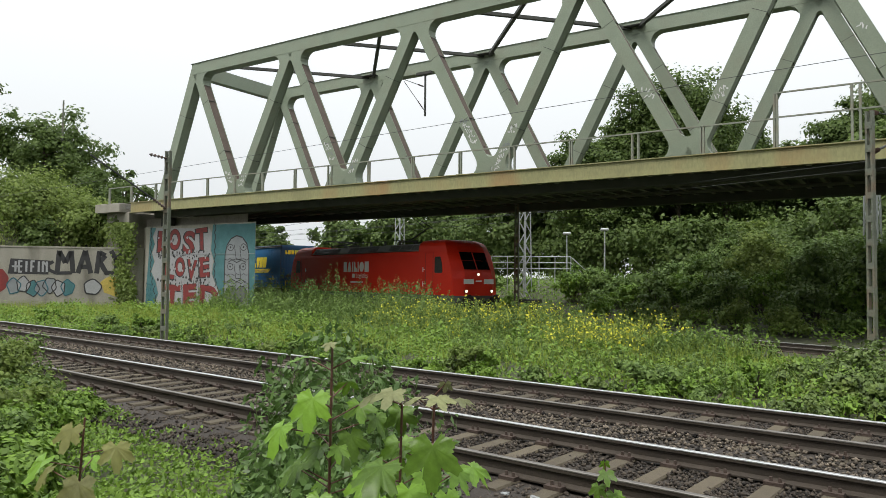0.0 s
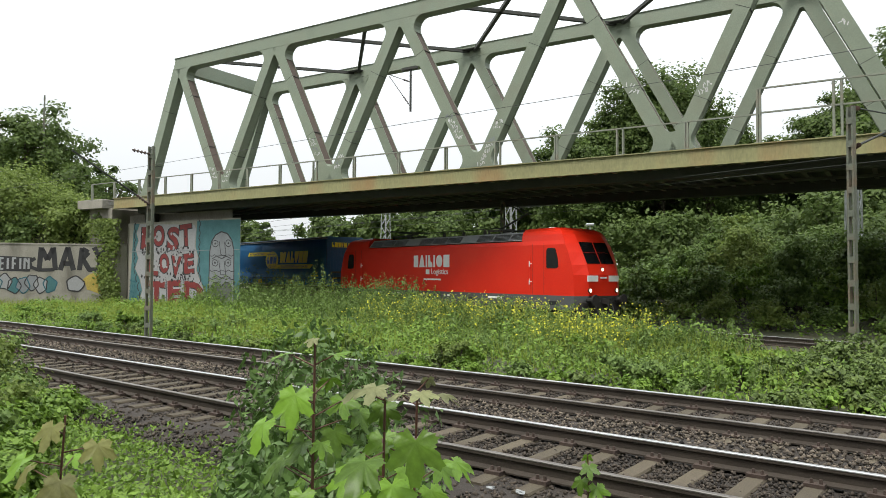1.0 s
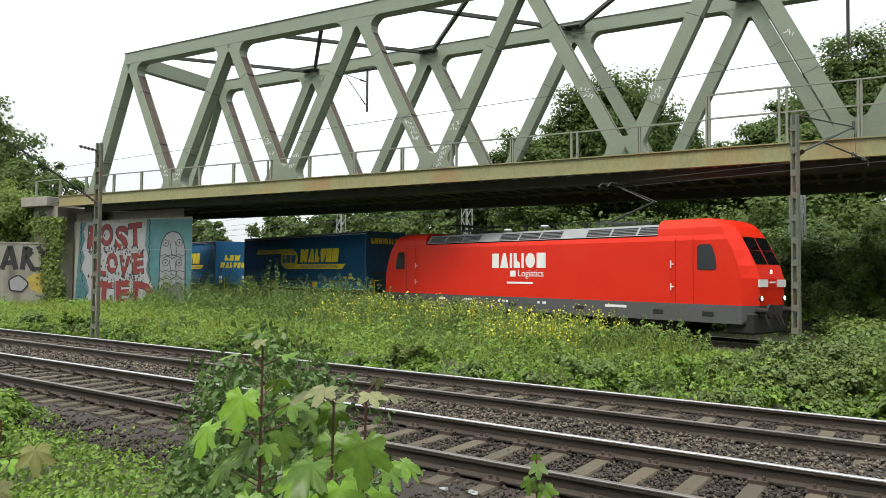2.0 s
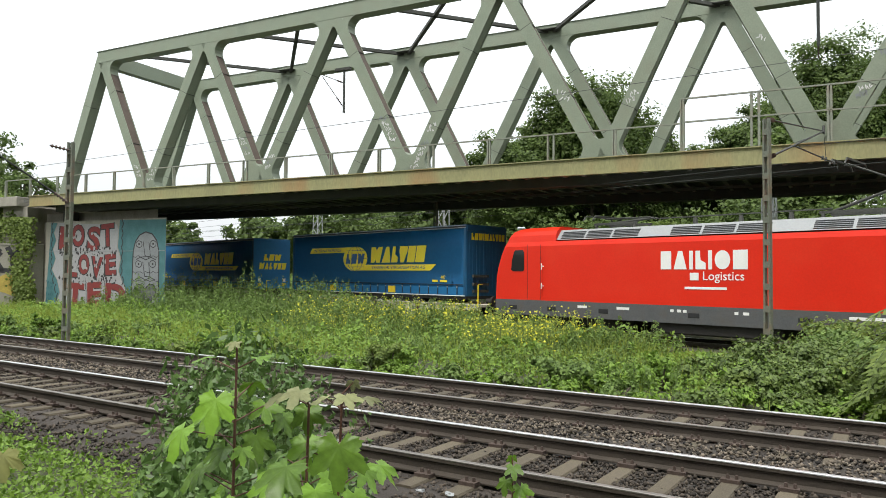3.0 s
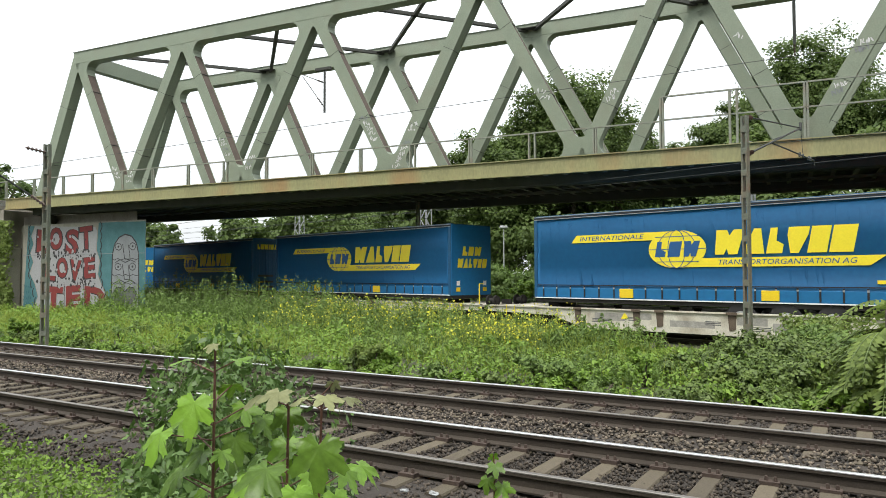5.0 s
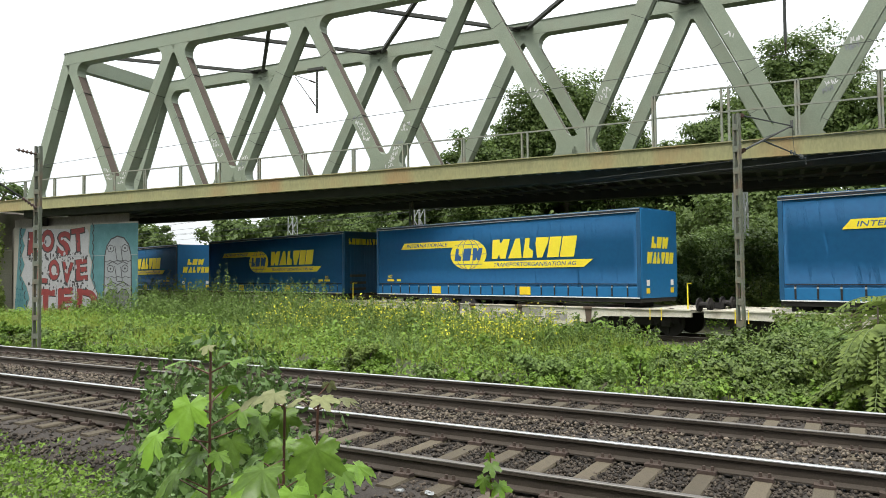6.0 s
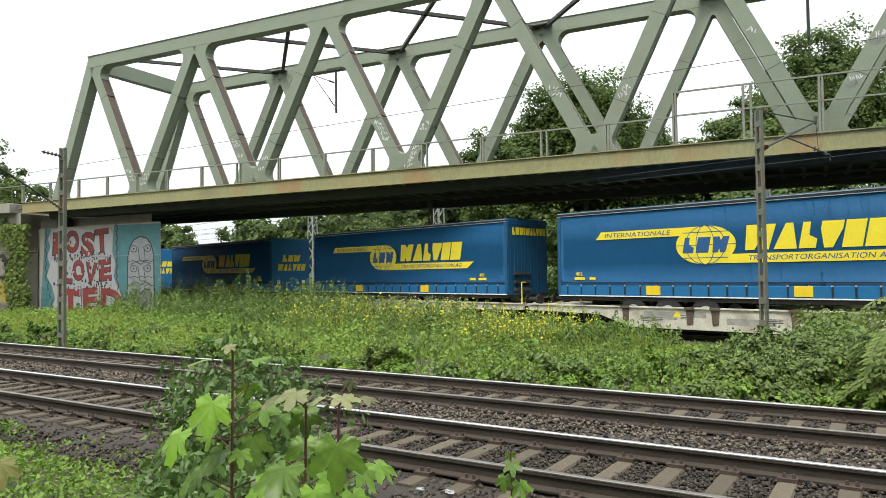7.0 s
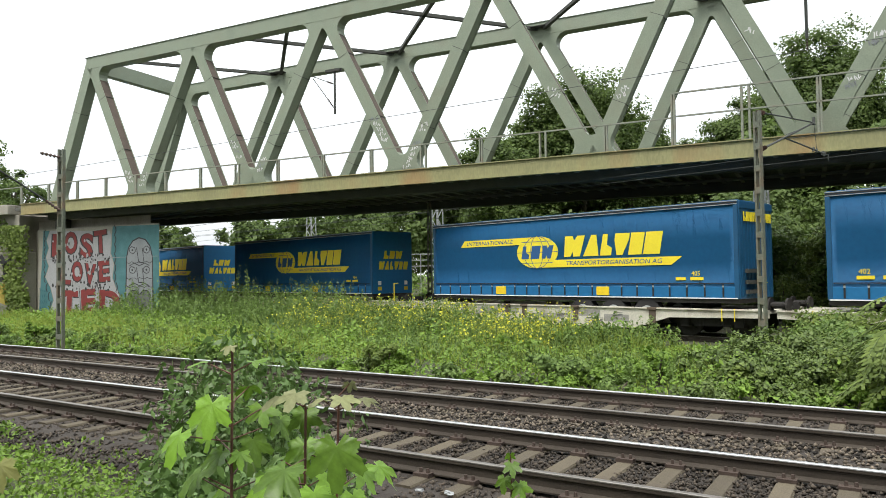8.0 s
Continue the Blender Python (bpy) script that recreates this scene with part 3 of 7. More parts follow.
# ------------------------------------------------------------------ truss bridge
bridge = tagged(empty("truss_bridge", BRIDGE), "grey-green steel railway truss bridge with olive girder", "bridge")
ZB, ZT = 6.79, 15.56
BOT = [-3.31, 4.40, 13.32, 22.69, 32.03, 40.49, 49.81, 58.88, 66.6]
TOP = [0.18, 8.96, 18.05, 27.29, 36.20, 45.44, 54.44, 63.1]
S0, S1 = BOT[0], BOT[-1]
FACE, DEPTH = 0.60, 0.64
NEAR_Y, FAR_Y, SKEW = 0.05, 7.70, -0.13         # middle planes of the two trusses
EDGE_Y = (-0.93, 8.70)
DECK_Z = 6.26                                   # underside of the edge girders


def inner_corner(p, d1, d2, w1, w2):
    """Where the inner edges of two members that leave p along d1 and d2 cross."""
    n1 = Vector((-d1.y, d1.x)) if d1.x * d2.y - d1.y * d2.x > 0 else Vector((d1.y, -d1.x))
    n2 = Vector((-d2.y, d2.x)) if d2.x * d1.y - d2.y * d1.x > 0 else Vector((d2.y, -d2.x))
    a, b = p + n1 * w1, p + n2 * w2
    den = d1.x * d2.y - d1.y * d2.x
    t = ((b.x - a.x) * d2.y - (b.y - a.y) * d2.x) / den
    return a + d1 * t


def fillet(bm, p, d1, d2, w1, w2, r, y0, y1):
    i = inner_corner(p, d1, d2, w1, w2)
    half = math.acos(max(-1, min(1, d1.dot(d2)))) / 2
    tl = r / math.tan(half)
    bis = (d1 + d2).normalized()
    c = i + bis * (r / math.sin(half))
    pa, pb = i + d1 * tl, i + d2 * tl
    va, vb = pa - c, pb - c
    pts = [tuple(i), tuple(pa)]
    for k in range(1, 8):
        v = va.lerp(vb, k / 8)
        pts.append(tuple(c + v.normalized() * r))
    pts.append(tuple(pb))
    prism(bm, pts, y0, y1)


def truss(y, dx):
    bm = box(bmesh.new(), TOP[0] - 0.33 + dx, TOP[-1] + 0.33 + dx, y - DEPTH / 2 - 0.006, y + DEPTH / 2 + 0.006, ZT - 0.36, ZT + 0.36, 0.012)
    part("top_chord", bm, M_STEEL, bridge)
    bm = bmesh.new()
    box(bm, TOP[0] - 0.4 + dx, TOP[-1] + 0.4 + dx, y - DEPTH / 2 - 0.05, y + DEPTH / 2 + 0.05, ZT + 0.36, ZT + 0.385)
    part("top_flange", bm, M_STEEL, bridge)
    # chord far darker than the truss: shade below the deck put into its colour
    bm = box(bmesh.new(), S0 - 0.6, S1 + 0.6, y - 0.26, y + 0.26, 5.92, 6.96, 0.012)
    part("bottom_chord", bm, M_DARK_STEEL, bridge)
    nodes = []
    for k in range(len(TOP)):
        nodes += [(BOT[k] + dx, ZB), (TOP[k] + dx, ZT)]
    nodes.append((BOT[8] + dx, ZB))
    for a, b in zip(nodes, nodes[1:]):
        bm = bmesh.new()
        pa, pb = Vector((a[0], y, a[1])), Vector((b[0], y, b[1]))
        end = a is nodes[0] or b is nodes[-1]
        w = FACE + (0.1 if end else 0.0)
        d = (pb - pa).normalized()
        nrm = Vector((-d.z, 0, d.x))
        # box member: two web plates and two inset flanges
        for o in (-1, 1):
            c = Vector((0, o * (DEPTH / 2 - 0.02), 0))
            beam(bm, pa + c, pb + c, 0.04, w, nrm)
        member = part("diagonal", bm, M_STEEL, bridge)
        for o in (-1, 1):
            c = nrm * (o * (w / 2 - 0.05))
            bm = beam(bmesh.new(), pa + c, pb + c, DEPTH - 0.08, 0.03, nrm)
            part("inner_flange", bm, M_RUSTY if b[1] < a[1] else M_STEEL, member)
        # bolted splice line across the member
        for f in (0.27, 0.66):
            c = pa.lerp(pb, f)
            bm = beam(bmesh.new(), c - d * 0.010, c + d * 0.010, DEPTH + 0.010, w + 0.010, nrm)
            part("splice", bm, M_DARK_STEEL, member)
    for k, (x, z) in enumerate(nodes):
        bm = bmesh.new()
        p = Vector((x, z))
        dirs = [(Vector(nodes[j]) - p).normalized() for j in (k - 1, k + 1) if 0 <= j < len(nodes)]
        w = FACE / 2
        y0, y1 = y - DEPTH / 2 + 0.004, y + DEPTH / 2 - 0.004
        up = z < 10
        ch = Vector((1, 0))
        cw = 0.17 if up else 0.36
        if len(dirs) == 2:
            fillet(bm, p, dirs[0], dirs[1], w, w, 0.34 if up else 0.12, y0, y1)
        for d in dirs:
            c = ch if d.x > 0 else -ch
            if not up and ((k == 1 and d.x < 0) or (k == len(nodes) - 2 and d.x > 0)):
                continue
            fillet(bm, p, d, c, w, cw, 0.55, y0, y1)
        if len(bm.verts):
            part("gusset", bm, M_STEEL, bridge)
        else:
            bm.free()


truss(NEAR_Y, 0.0)
truss(FAR_Y, SKEW)

for x in (TOP[0], TOP[-1]):
    bm = beam(bmesh.new(), (x, NEAR_Y + 0.3, ZT - 0.1), (x + SKEW, FAR_Y - 0.3, ZT - 0.1), 0.56, 0.88)
    part("portal_beam", bm, M_STEEL, bridge)
for k in range(1, len(TOP) - 1):
    apex = TOP[k] + SKEW
    bm = box(bmesh.new(), apex - 0.62, apex + 0.62, FAR_Y - 0.75, FAR_Y - 0.25, ZT + 0.02, ZT + 0.06)
    part("brace_plate", bm, M_DARK_STEEL, bridge)
    for e in (-6.6, 6.6):
        bm = bmesh.new()
        beam(bm, (apex + e, 0.2, ZT + 0.0), (apex + e * 0.03, FAR_Y - 0.3, ZT + 0.0), 0.20, 0.17)
        part("wind_brace", bm, M_DARK_STEEL, bridge)

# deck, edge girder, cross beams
# deck plate and stringers take a darker grey than the cross beams
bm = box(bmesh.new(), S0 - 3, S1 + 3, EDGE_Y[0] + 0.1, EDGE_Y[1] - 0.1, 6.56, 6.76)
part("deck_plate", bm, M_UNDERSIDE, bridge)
for y in EDGE_Y:
    bm = box(bmesh.new(), S0 - 2.2, S1 + 2.2, y - 0.03, y + 0.03, DECK_Z + 0.04, 6.93)
    box(bm, S0 - 2.2, S1 + 2.2, y - 0.12, y + 0.12, DECK_Z, DECK_Z + 0.04)
    box(bm, S0 - 2.2, S1 + 2.2, y - 0.10, y + 0.12, 6.93, 6.97)
    part("edge_girder", bm, M_GIRDER, bridge, "olive-yellow rust-streaked edge girder")
x = S0 - 1.5
while x < S1 + 2:
    bm = box(bmesh.new(), x - 0.09, x + 0.09, EDGE_Y[0] + 0.04, EDGE_Y[1] - 0.04, DECK_Z + 0.04, DECK_Z + 0.06)
    box(bm, x - 0.012, x + 0.012, EDGE_Y[0] + 0.04, EDGE_Y[1] - 0.04, DECK_Z + 0.06, 6.56)
    part("cross_beam", bm, M_RIB, bridge)
    x += 0.86
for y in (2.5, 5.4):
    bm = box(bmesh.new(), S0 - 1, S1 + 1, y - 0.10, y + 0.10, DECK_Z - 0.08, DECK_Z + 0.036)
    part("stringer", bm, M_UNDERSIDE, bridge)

# railing along the near edge: paired flat posts, a taller mesh-less rail over the tracks
POSTS = [-8.1, -5.5, -2.75, -0.02, 2.56, 5.11, 7.56, 10.22, 12.88, 15.64, 18.52, 21.36, 24.20, 27.13, 30.02, 32.74, 35.43, 38.08, 40.56] + [43.2 + 2.65 * k for k in range(9)]
PAIRED = (24.20, 30.02, 38.08, 12.88, 48.5)
RAIL_Y = EDGE_Y[0] - 0.01
for x in POSTS:
    top = 9.05 if x > 35 else 8.08
    bm = bmesh.new()
    gap = 0.13 if x in PAIRED else 0.05
    for o in (-gap, gap):
        box(bm, x + o - 0.032, x + o + 0.032, RAIL_Y - 0.04, RAIL_Y + 0.04, 6.965, top)
        box(bm, x + o - 0.05, x + o + 0.05, RAIL_Y + 0.04, RAIL_Y + 0.05, 6.965, top - 0.02)
    box(bm, x - 0.17, x + 0.17, RAIL_Y - 0.07, RAIL_Y + 0.09, 6.96, 6.99)
    part("railing_post", bm, M_RAILING, bridge)
for x0, x1, zz in ((POSTS[0], 35.4, 8.08), (35.4, POSTS[-1], 8.12), (35.4, POSTS[-1], 9.05)):
    bm = beam(bmesh.new(), (x0, RAIL_Y, zz), (x1, RAIL_Y, zz), 0.08, 0.055)
    part("hand_rail", bm, M_RAILING, bridge)

# ------------------------------------------------------------------ abutment and retaining wall
abut = tagged(empty("bridge_abutment", BRIDGE), "concrete bridge abutment covered in red, white and teal graffiti", "abutment", kind="structure")
SKEWED = [(-5.1, 0.0), (6.0, 0.0), (-5.0, 8.4), (-16.5, 9.5), (-22, 9.5)]   # its back follows the train's track


bm = bmesh.new()
lo, hi = ([bm.verts.new((x, y, z)) for x, y in SKEWED] for z in (-0.9, 5.30))
bm.faces.new(lo[::-1]), bm.faces.new(hi)
for i in range(len(SKEWED)):
    j = (i + 1) % len(SKEWED)
    bm.faces.new((lo[i], lo[j], hi[j], hi[i]))
part("front_wall", bm, M_CONCRETE, abut)
bm = box(bmesh.new(), S0 - 0.3, S0 + 0.5, 0.12, 0.7, 5.30, 5.93, 0.02)
part("bearing", bm, M_DARK_STEEL, abut)
# the wall behind the bearing shelf closes the space up to the deck
bm = bmesh.new()
back = [(-6.3, 0.85), (4.3, 0.85), (-5.6, 7.9), (-16.5, 9.2), (-21.5, 9.2)]
lo, hi = ([bm.verts.new((x, y, z)) for x, y in back] for z in (5.25, 5.93))
bm.faces.new(lo[::-1]), bm.faces.new(hi)
for i in range(len(back)):
    j = (i + 1) % len(back)
    bm.faces.new((lo[i], lo[j], hi[j], hi[i]))
part("back_wall", bm, M_CONCRETE, abut)
bm = box(bmesh.new(), -9.8, -6.8, -1.0, 9.2, 6.36, 7.0, 0.03)
part("parapet_block", bm, M_CONCRETE, abut, "pale concrete parapet end block")
bm = box(bmesh.new(), -9.1, -6.4, -0.5, 3.4, -0.9, 6.36, 0.03)
part("wing_pier", bm, M_CONCRETE, abut)
bm = box(bmesh.new(), S1 - 1.5, S1 + 6, -0.5, 9.4, -0.9, 5.9, 0.03)
part("front_wall", bm, M_CONCRETE, abut)

wall_m = Matrix.Translation((-24.35, 44.18, 0.175)) @ Matrix.Rotation(radians(20), 4, "Z") @ Matrix.Scale(0.911, 4)
wall = tagged(empty("retaining_wall", wall_m), "stained concrete retaining wall with sprayed graffiti lettering", "wall", kind="structure")
bm = box(bmesh.new(), -30, 0.3, 0.0, 0.5, -0.9, 3.77, 0.02)
part("wall_face", bm, M_CONCRETE, wall)
bm = box(bmesh.new(), -30, 0.3, -0.03, 0.55, 3.77, 3.88, 0.01)
part("coping", bm, M_CONCRETE, wall)


# ------------------------------------------------------------------ catenary masts
def batten_mast(m, h, w0, w1, label):
    """Two channel uprights joined by batten plates, tapering upwards."""
    t = tagged(empty("catenary_mast", m), label, "catenary mast", "catenary masts beside the tracks")
    for s in (-1, 1):
        bm = bmesh.new()
        beam(bm, (s * w0 / 2, 0, -0.3), (s * w1 / 2, 0, h), 0.045, 0.10, (0, 1, 0))
        part("upright", bm, M_MAST, t)
    z, k = 0.55, 0
    while z < h - 0.1:
        w = w0 + (w1 - w0) * z / h
        for y in (-0.053, 0.053):
            bm = box(bmesh.new(), -w / 2 - 0.02, w / 2 + 0.02, y - 0.006, y + 0.006, z - 0.07, z + 0.07)
            part("batten", bm, M_MAST, t)
        z += 0.5
    bm = box(bmesh.new(), -w0 / 2 - 0.15, w0 / 2 + 0.15, -0.25, 0.25, -0.4, 0.12, 0.03)
    part("footing", bm, M_CONCRETE, t)
    return t


mast_l = batten_mast(pose(-10.48, 20.5, -0.15, 0, 0, -16), 5.83, 0.18, 0.14, "rusty grey-green catenary mast in the weedy strip")
mast_r = batten_mast(pose(7.40, 16.2, -0.25, 0, 0, -56), 5.86, 0.135, 0.11, "grey-green catenary mast standing behind a bush")

# ------------------------------------------------------------------ freight train
def running(offset):
    return LINE @ Matrix.Translation((offset, TRAIN_Y, TRAIN_Z))


def wheelset(parent, x, r=0.46):
    for y in (-0.75, 0.75):
        bm = bmesh.new()
        rod(bm, (0, -0.065, 0), (0, 0.065, 0), r, r, 20)
        rod(bm, (0, -0.09 if y < 0 else 0.09, 0), (0, 0, 0), 0.14, 0.14, 10)
        for a in range(3):
            beam(bm, (0, -0.07 if y < 0 else 0.07, 0), (0.36 * math.cos(a * 2.1), -0.07 if y < 0 else 0.07, 0.36 * math.sin(a * 2.1)), 0.03, 0.05, (0, 1, 0))
        w = part("wheel", bm, M_UNDER, parent)
        w.matrix_basis = pose(x, y, r)


def bogie(parent, x, base=2.5, r=0.46, label=""):
    b = empty("bogie", pose(x, 0, 0), parent)
    bm = bmesh.new()
    for y in (-1.02, 1.02):
        prism(bm, [(-base / 2 - 0.45, 0.45), (-base / 2 - 0.3, 0.72), (-0.6, 0.78), (-0.5, 0.6), (0.5, 0.6), (0.6, 0.78), (base / 2 + 0.3, 0.72), (base / 2 + 0.45, 0.45), (base / 2 - 0.3, 0.42), (0.6, 0.36), (-0.6, 0.36), (-base / 2 + 0.3, 0.42)], y - 0.06, y + 0.06)
        for sx in (-1, 1):
            box(bm, sx * base / 2 - 0.16, sx * base / 2 + 0.16, y - 0.13, y + 0.13, 0.33, 0.62, 0.02)
            rod(bm, (sx * 0.35, y, 0.36), (sx * 0.35, y, 0.8), 0.11, 0.11, 8)
    box(bm, -0.3, 0.3, -1.0, 1.0, 0.45, 0.75)
    part("bogie_frame", bm, M_UNDER, b)
    for sx in (-1, 1):
        wheelset(b, sx * base / 2, r)
    return b


def buffers(parent, x, d, z=1.06):
    for y in (-0.875, 0.875):
        bm = bmesh.new()
        rod(bm, (x, y, z), (x + d * 0.38, y, z), 0.11, 0.09, 10)
        rod(bm, (x + d * 0.38, y, z), (x + d * 0.44, y, z), 0.23, 0.22, 14)
        part("buffer", bm, M_UNDER, parent)
    bm = bmesh.new()
    box(bm, min(x, x + d * 0.4), max(x, x + d * 0.4), -0.06, 0.06, z - 0.15, z + 0.05)
    part("coupling_hook", bm, M_UNDER, parent)


def plain_block(k, x, z, w, h, shear=0.0):
    """One plain solid shape as wide as a heavy letter: block, wedge, cut block, notched block, disc."""
    n = 0.24
    shapes = {
        "block": [(0, 0), (w, 0), (w, h), (0, h)],
        "wedge": [(0, 0), (w, 0), (0.66 * w, h), (0.34 * w, h)],
        "fan": [(0.3 * w, 0), (0.7 * w, 0), (w, 0.7 * h), (w, h), (0, h), (0, 0.7 * h)],
        "cut": [(0, 0), (w, 0), (w, 0.34 * h), (0.5 * w, 0.5 * h), (0.45 * w, h), (0, h)],
        "notch": [(0.1 * w, 0), (0.42 * w, 0), (0.5 * w, n * h), (0.58 * w, 0), (0.9 * w, 0), (w, h), (0.62 * w, h), (0.5 * w, (1 - n) * h), (0.38 * w, h), (0, h)],
        "foot": [(0, 0), (0.34 * w, 0), (0.5 * w, 0.3 * h), (0.66 * w, 0), (w, 0), (0.9 * w, 0.4 * h), (w, 0.7 * h), (0.85 * w, h), (0, h)],
        "side": [(0, 0), (w, 0), (w, 0.2 * h), (0.72 * w, 0.35 * h), (0.9 * w, 0.5 * h), (0.72 * w, 0.65 * h), (w, 0.8 * h), (w, h), (0, h)],
        "disc": [(w / 2 + w / 2 * math.cos(a * math.tau / 16), h / 2 + h / 2 * math.sin(a * math.tau / 16)) for a in range(16)],
    }
    return [(x + px + shear * pz, z + pz) for px, pz in shapes[k]]


NAME_A = ("notch", "wedge", "cut", "fan", "block", "block")
NAME_B = ("cut", "block", "notch")
NAME_C = ("block", "wedge", "block", "cut", "block", "disc", "block")


def block_row(name, kinds, x, z, widths, h, y0, y1, gap, shear, material, parent, turn=None, label=""):
    for k, w in zip(kinds, widths):
        bm = prism(bmesh.new(), plain_block(k, x, z, w, h, shear), y0, y1, turn)
        part(name, bm, material, parent, label)
        x += w + gap


def locomotive():
    t = tagged(empty("locomotive", running(0)), "bright red electric freight locomotive with grey skirt and roof", "locomotive")
    L, HW = 18.1, 1.42
    # side outline of one end, bottom to top: how far the corner and the middle of the face reach
    ends = [(0.62, 0.00, 0.16), (1.20, 0.02, 0.34), (2.05, -0.02, 0.34), (2.45, -0.10, 0.22), (2.95, -0.28, -0.02), (3.28, -0.44, -0.20), (3.45, -0.54, -0.30), (3.70, -0.68, -0.48), (3.86, -0.82, -0.66), (3.97, -1.05, -0.92), (4.02, -1.35, -1.25)]

    def shell(name, z0, z1, inset, material, label=""):
        bm = bmesh.new()
        levels = [e for e in ends if z0 <= e[0] <= z1]
        rings = []
        for z, a, b in levels:
            tuck = 0.0 if z < 3.4 else 0.05
            w = HW - inset - tuck
            pts = [(a, -w), (b, -w * 0.62), (b, w * 0.62), (a, w), (-L - a, w), (-L - b, w * 0.62), (-L - b, -w * 0.62), (-L - a, -w)]
            rings.append([bm.verts.new((x, y, z)) for x, y in pts])
        for r, s in zip(rings, rings[1:]):
            for k in range(8):
                bm.faces.new((r[k], r[(k + 1) % 8], s[(k + 1) % 8], s[k]))
        bm.faces.new(rings[0]), bm.faces.new(rings[-1])
        return part(name, bm, material, t, label)

    shell("skirt", 0.6, 1.25, 0.0, M_LOCO_GREY, "dark grey lower skirt")
    body = shell("body", 1.15, 3.5, 0.005, M_RED, "glossy red body side")
    # cab roofs stay red and stand a little higher than the machine roof
    for s in (0, 1):
        bm = bmesh.new()
        rings = []
        for z, a, b in ends[-5:]:
            tuck = {3.45: 0.055, 3.70: 0.09, 3.86: 0.17, 3.97: 0.32, 4.02: 0.5}[z]
            w = HW - tuck
            back = -2.95
            pts = [(a, -w), (b, -w * 0.62), (b, w * 0.62), (a, w), (back, w), (back, -w)]
            if s:
                pts = [(-L - x, y) for x, y in pts]
            rings.append([bm.verts.new((x, y, z)) for x, y in pts])
        for r, q in zip(rings, rings[1:]):
            for k in range(6):
                bm.faces.new((r[k], r[(k + 1) % 6], q[(k + 1) % 6], q[k]))
        bm.faces.new(rings[-1]), bm.faces.new(rings[0])
        part("cab_roof", bm, M_RED, t)
    bm = bmesh.new()
    prism(bm, [(-HW + 0.10, 3.5), (HW - 0.10, 3.5), (HW - 0.42, 3.88), (-HW + 0.42, 3.88)], -L + 2.95, -2.95, Matrix(((0, 1, 0, 0), (1, 0, 0, 0), (0, 0, 1, 0), (0, 0, 0, 1))))
    roof = part("machine_roof", bm, M_ROOF_GREY, t, "light grey sloping machine-room roof")
    k = 0
    x = -L + 3.1
    ang = math.atan2(0.32, 0.38)
    while x < -3.4:
        w = 1.12
        if k % 4 != 3:
            bm = bmesh.new()
            for j in range(5):
                f = 0.14 + 0.15 * j
                y, z = -(HW - 0.10) + 0.32 * f, 3.5 + 0.38 * f
                beam(bm, (x + 0.04, y - 0.012, z), (x + w - 0.06, y - 0.012, z), 0.03, 0.042, (0, -0.6, 0.8))
            part("louvre", bm, M_LOUVRE, roof)
        x += w
        k += 1
    for y in (-HW, HW):
        s = -1 if y < 0 else 1
        for x0 in (-2.25, -L + 1.62):
            bm = box(bmesh.new(), x0, x0 + 0.012, y - 0.004, y + 0.004, 1.2, 3.35)
            box(bm, x0 + 0.64, x0 + 0.652, y - 0.004, y + 0.004, 1.2, 3.35)
            part("cab_door_gap", bm, M_BLACK, t)
            xr = x0 - 0.12 if x0 > -9 else x0 + 0.76
            bm = rod(bmesh.new(), (xr, y + s * 0.07, 1.35), (xr, y + s * 0.07, 2.85), 0.013, 0.013, 6)
            part("grab_rail", bm, M_RED, t)
            for z in (1.75, 2.5):
                bm = bmesh.new()
                rod(bm, (xr, y + s * 0.08, z - 0.12), (xr, y + s * 0.08, z + 0.12), 0.022, 0.022, 6)
                rod(bm, (xr, y + s * 0.08, z), (xr + 0.06, y, z), 0.018, 0.018, 6)
                part("door_handle", bm, M_WHITE, t)
        for front in (True, False):
            bm = bmesh.new()
            pts = [(-1.46, 2.36), (-1.40, 2.32), (-0.88, 2.32), (-0.80, 2.38), (-0.84, 2.75), (-0.95, 3.08), (-1.02, 3.14), (-1.38, 3.14), (-1.46, 3.06)]
            pts = pts if front else [(-L - a, b) for a, b in pts]
            prism(bm, pts, min(y, y + s * 0.012), max(y, y + s * 0.012))
            w = part("cab_side_window", bm, GLASS, t)
        for x0 in (-1.1, -2.9, -6.2, -9.6, -13.0, -15.3, -17.2):
            bm = box(bmesh.new(), x0 - 0.2, x0 + 0.2, y - 0.012, y + 0.012, 0.82, 0.98, 0.01)
            part("step_recess", bm, M_BLACK, t)
        for x0, w in ((-4.6, 0.9), (-7.9, 0.18), (-8.2, 0.12), (-9.9, 0.12), (-10.1, 0.14), (-10.35, 0.12), (-12.2, 0.5), (-13.9, 0.4)):
            part("small_marking", box(bmesh.new(), x0 - w / 2, x0 + w / 2, y - 0.007, y + 0.007, 0.98, 1.07), M_WHITE, t, "small white technical marking")
    # livery: plain white shapes for the operator's name, lettering for the plain word
    for s in (-1, 1):
        y = s * (HW + 0.004)
        block_row("operator_name_block", NAME_C, -10.75, 2.38, (0.38, 0.46, 0.13, 0.34, 0.13, 0.50, 0.46), 0.60, y - 0.003, y + 0.003, 0.085, 0, M_WHITE, t, label="white block of the operator's name")
        bm = box(bmesh.new(), -9.72, -9.42, y - 0.003, y + 0.003, 2.03, 2.27)
        part("operator_badge", bm, M_WHITE, t)
        if s < 0:
            text_mesh("Logistics", 0.40, M_WHITE, t, pose(-9.3, y - 0.001, 2.04), width=1.32)
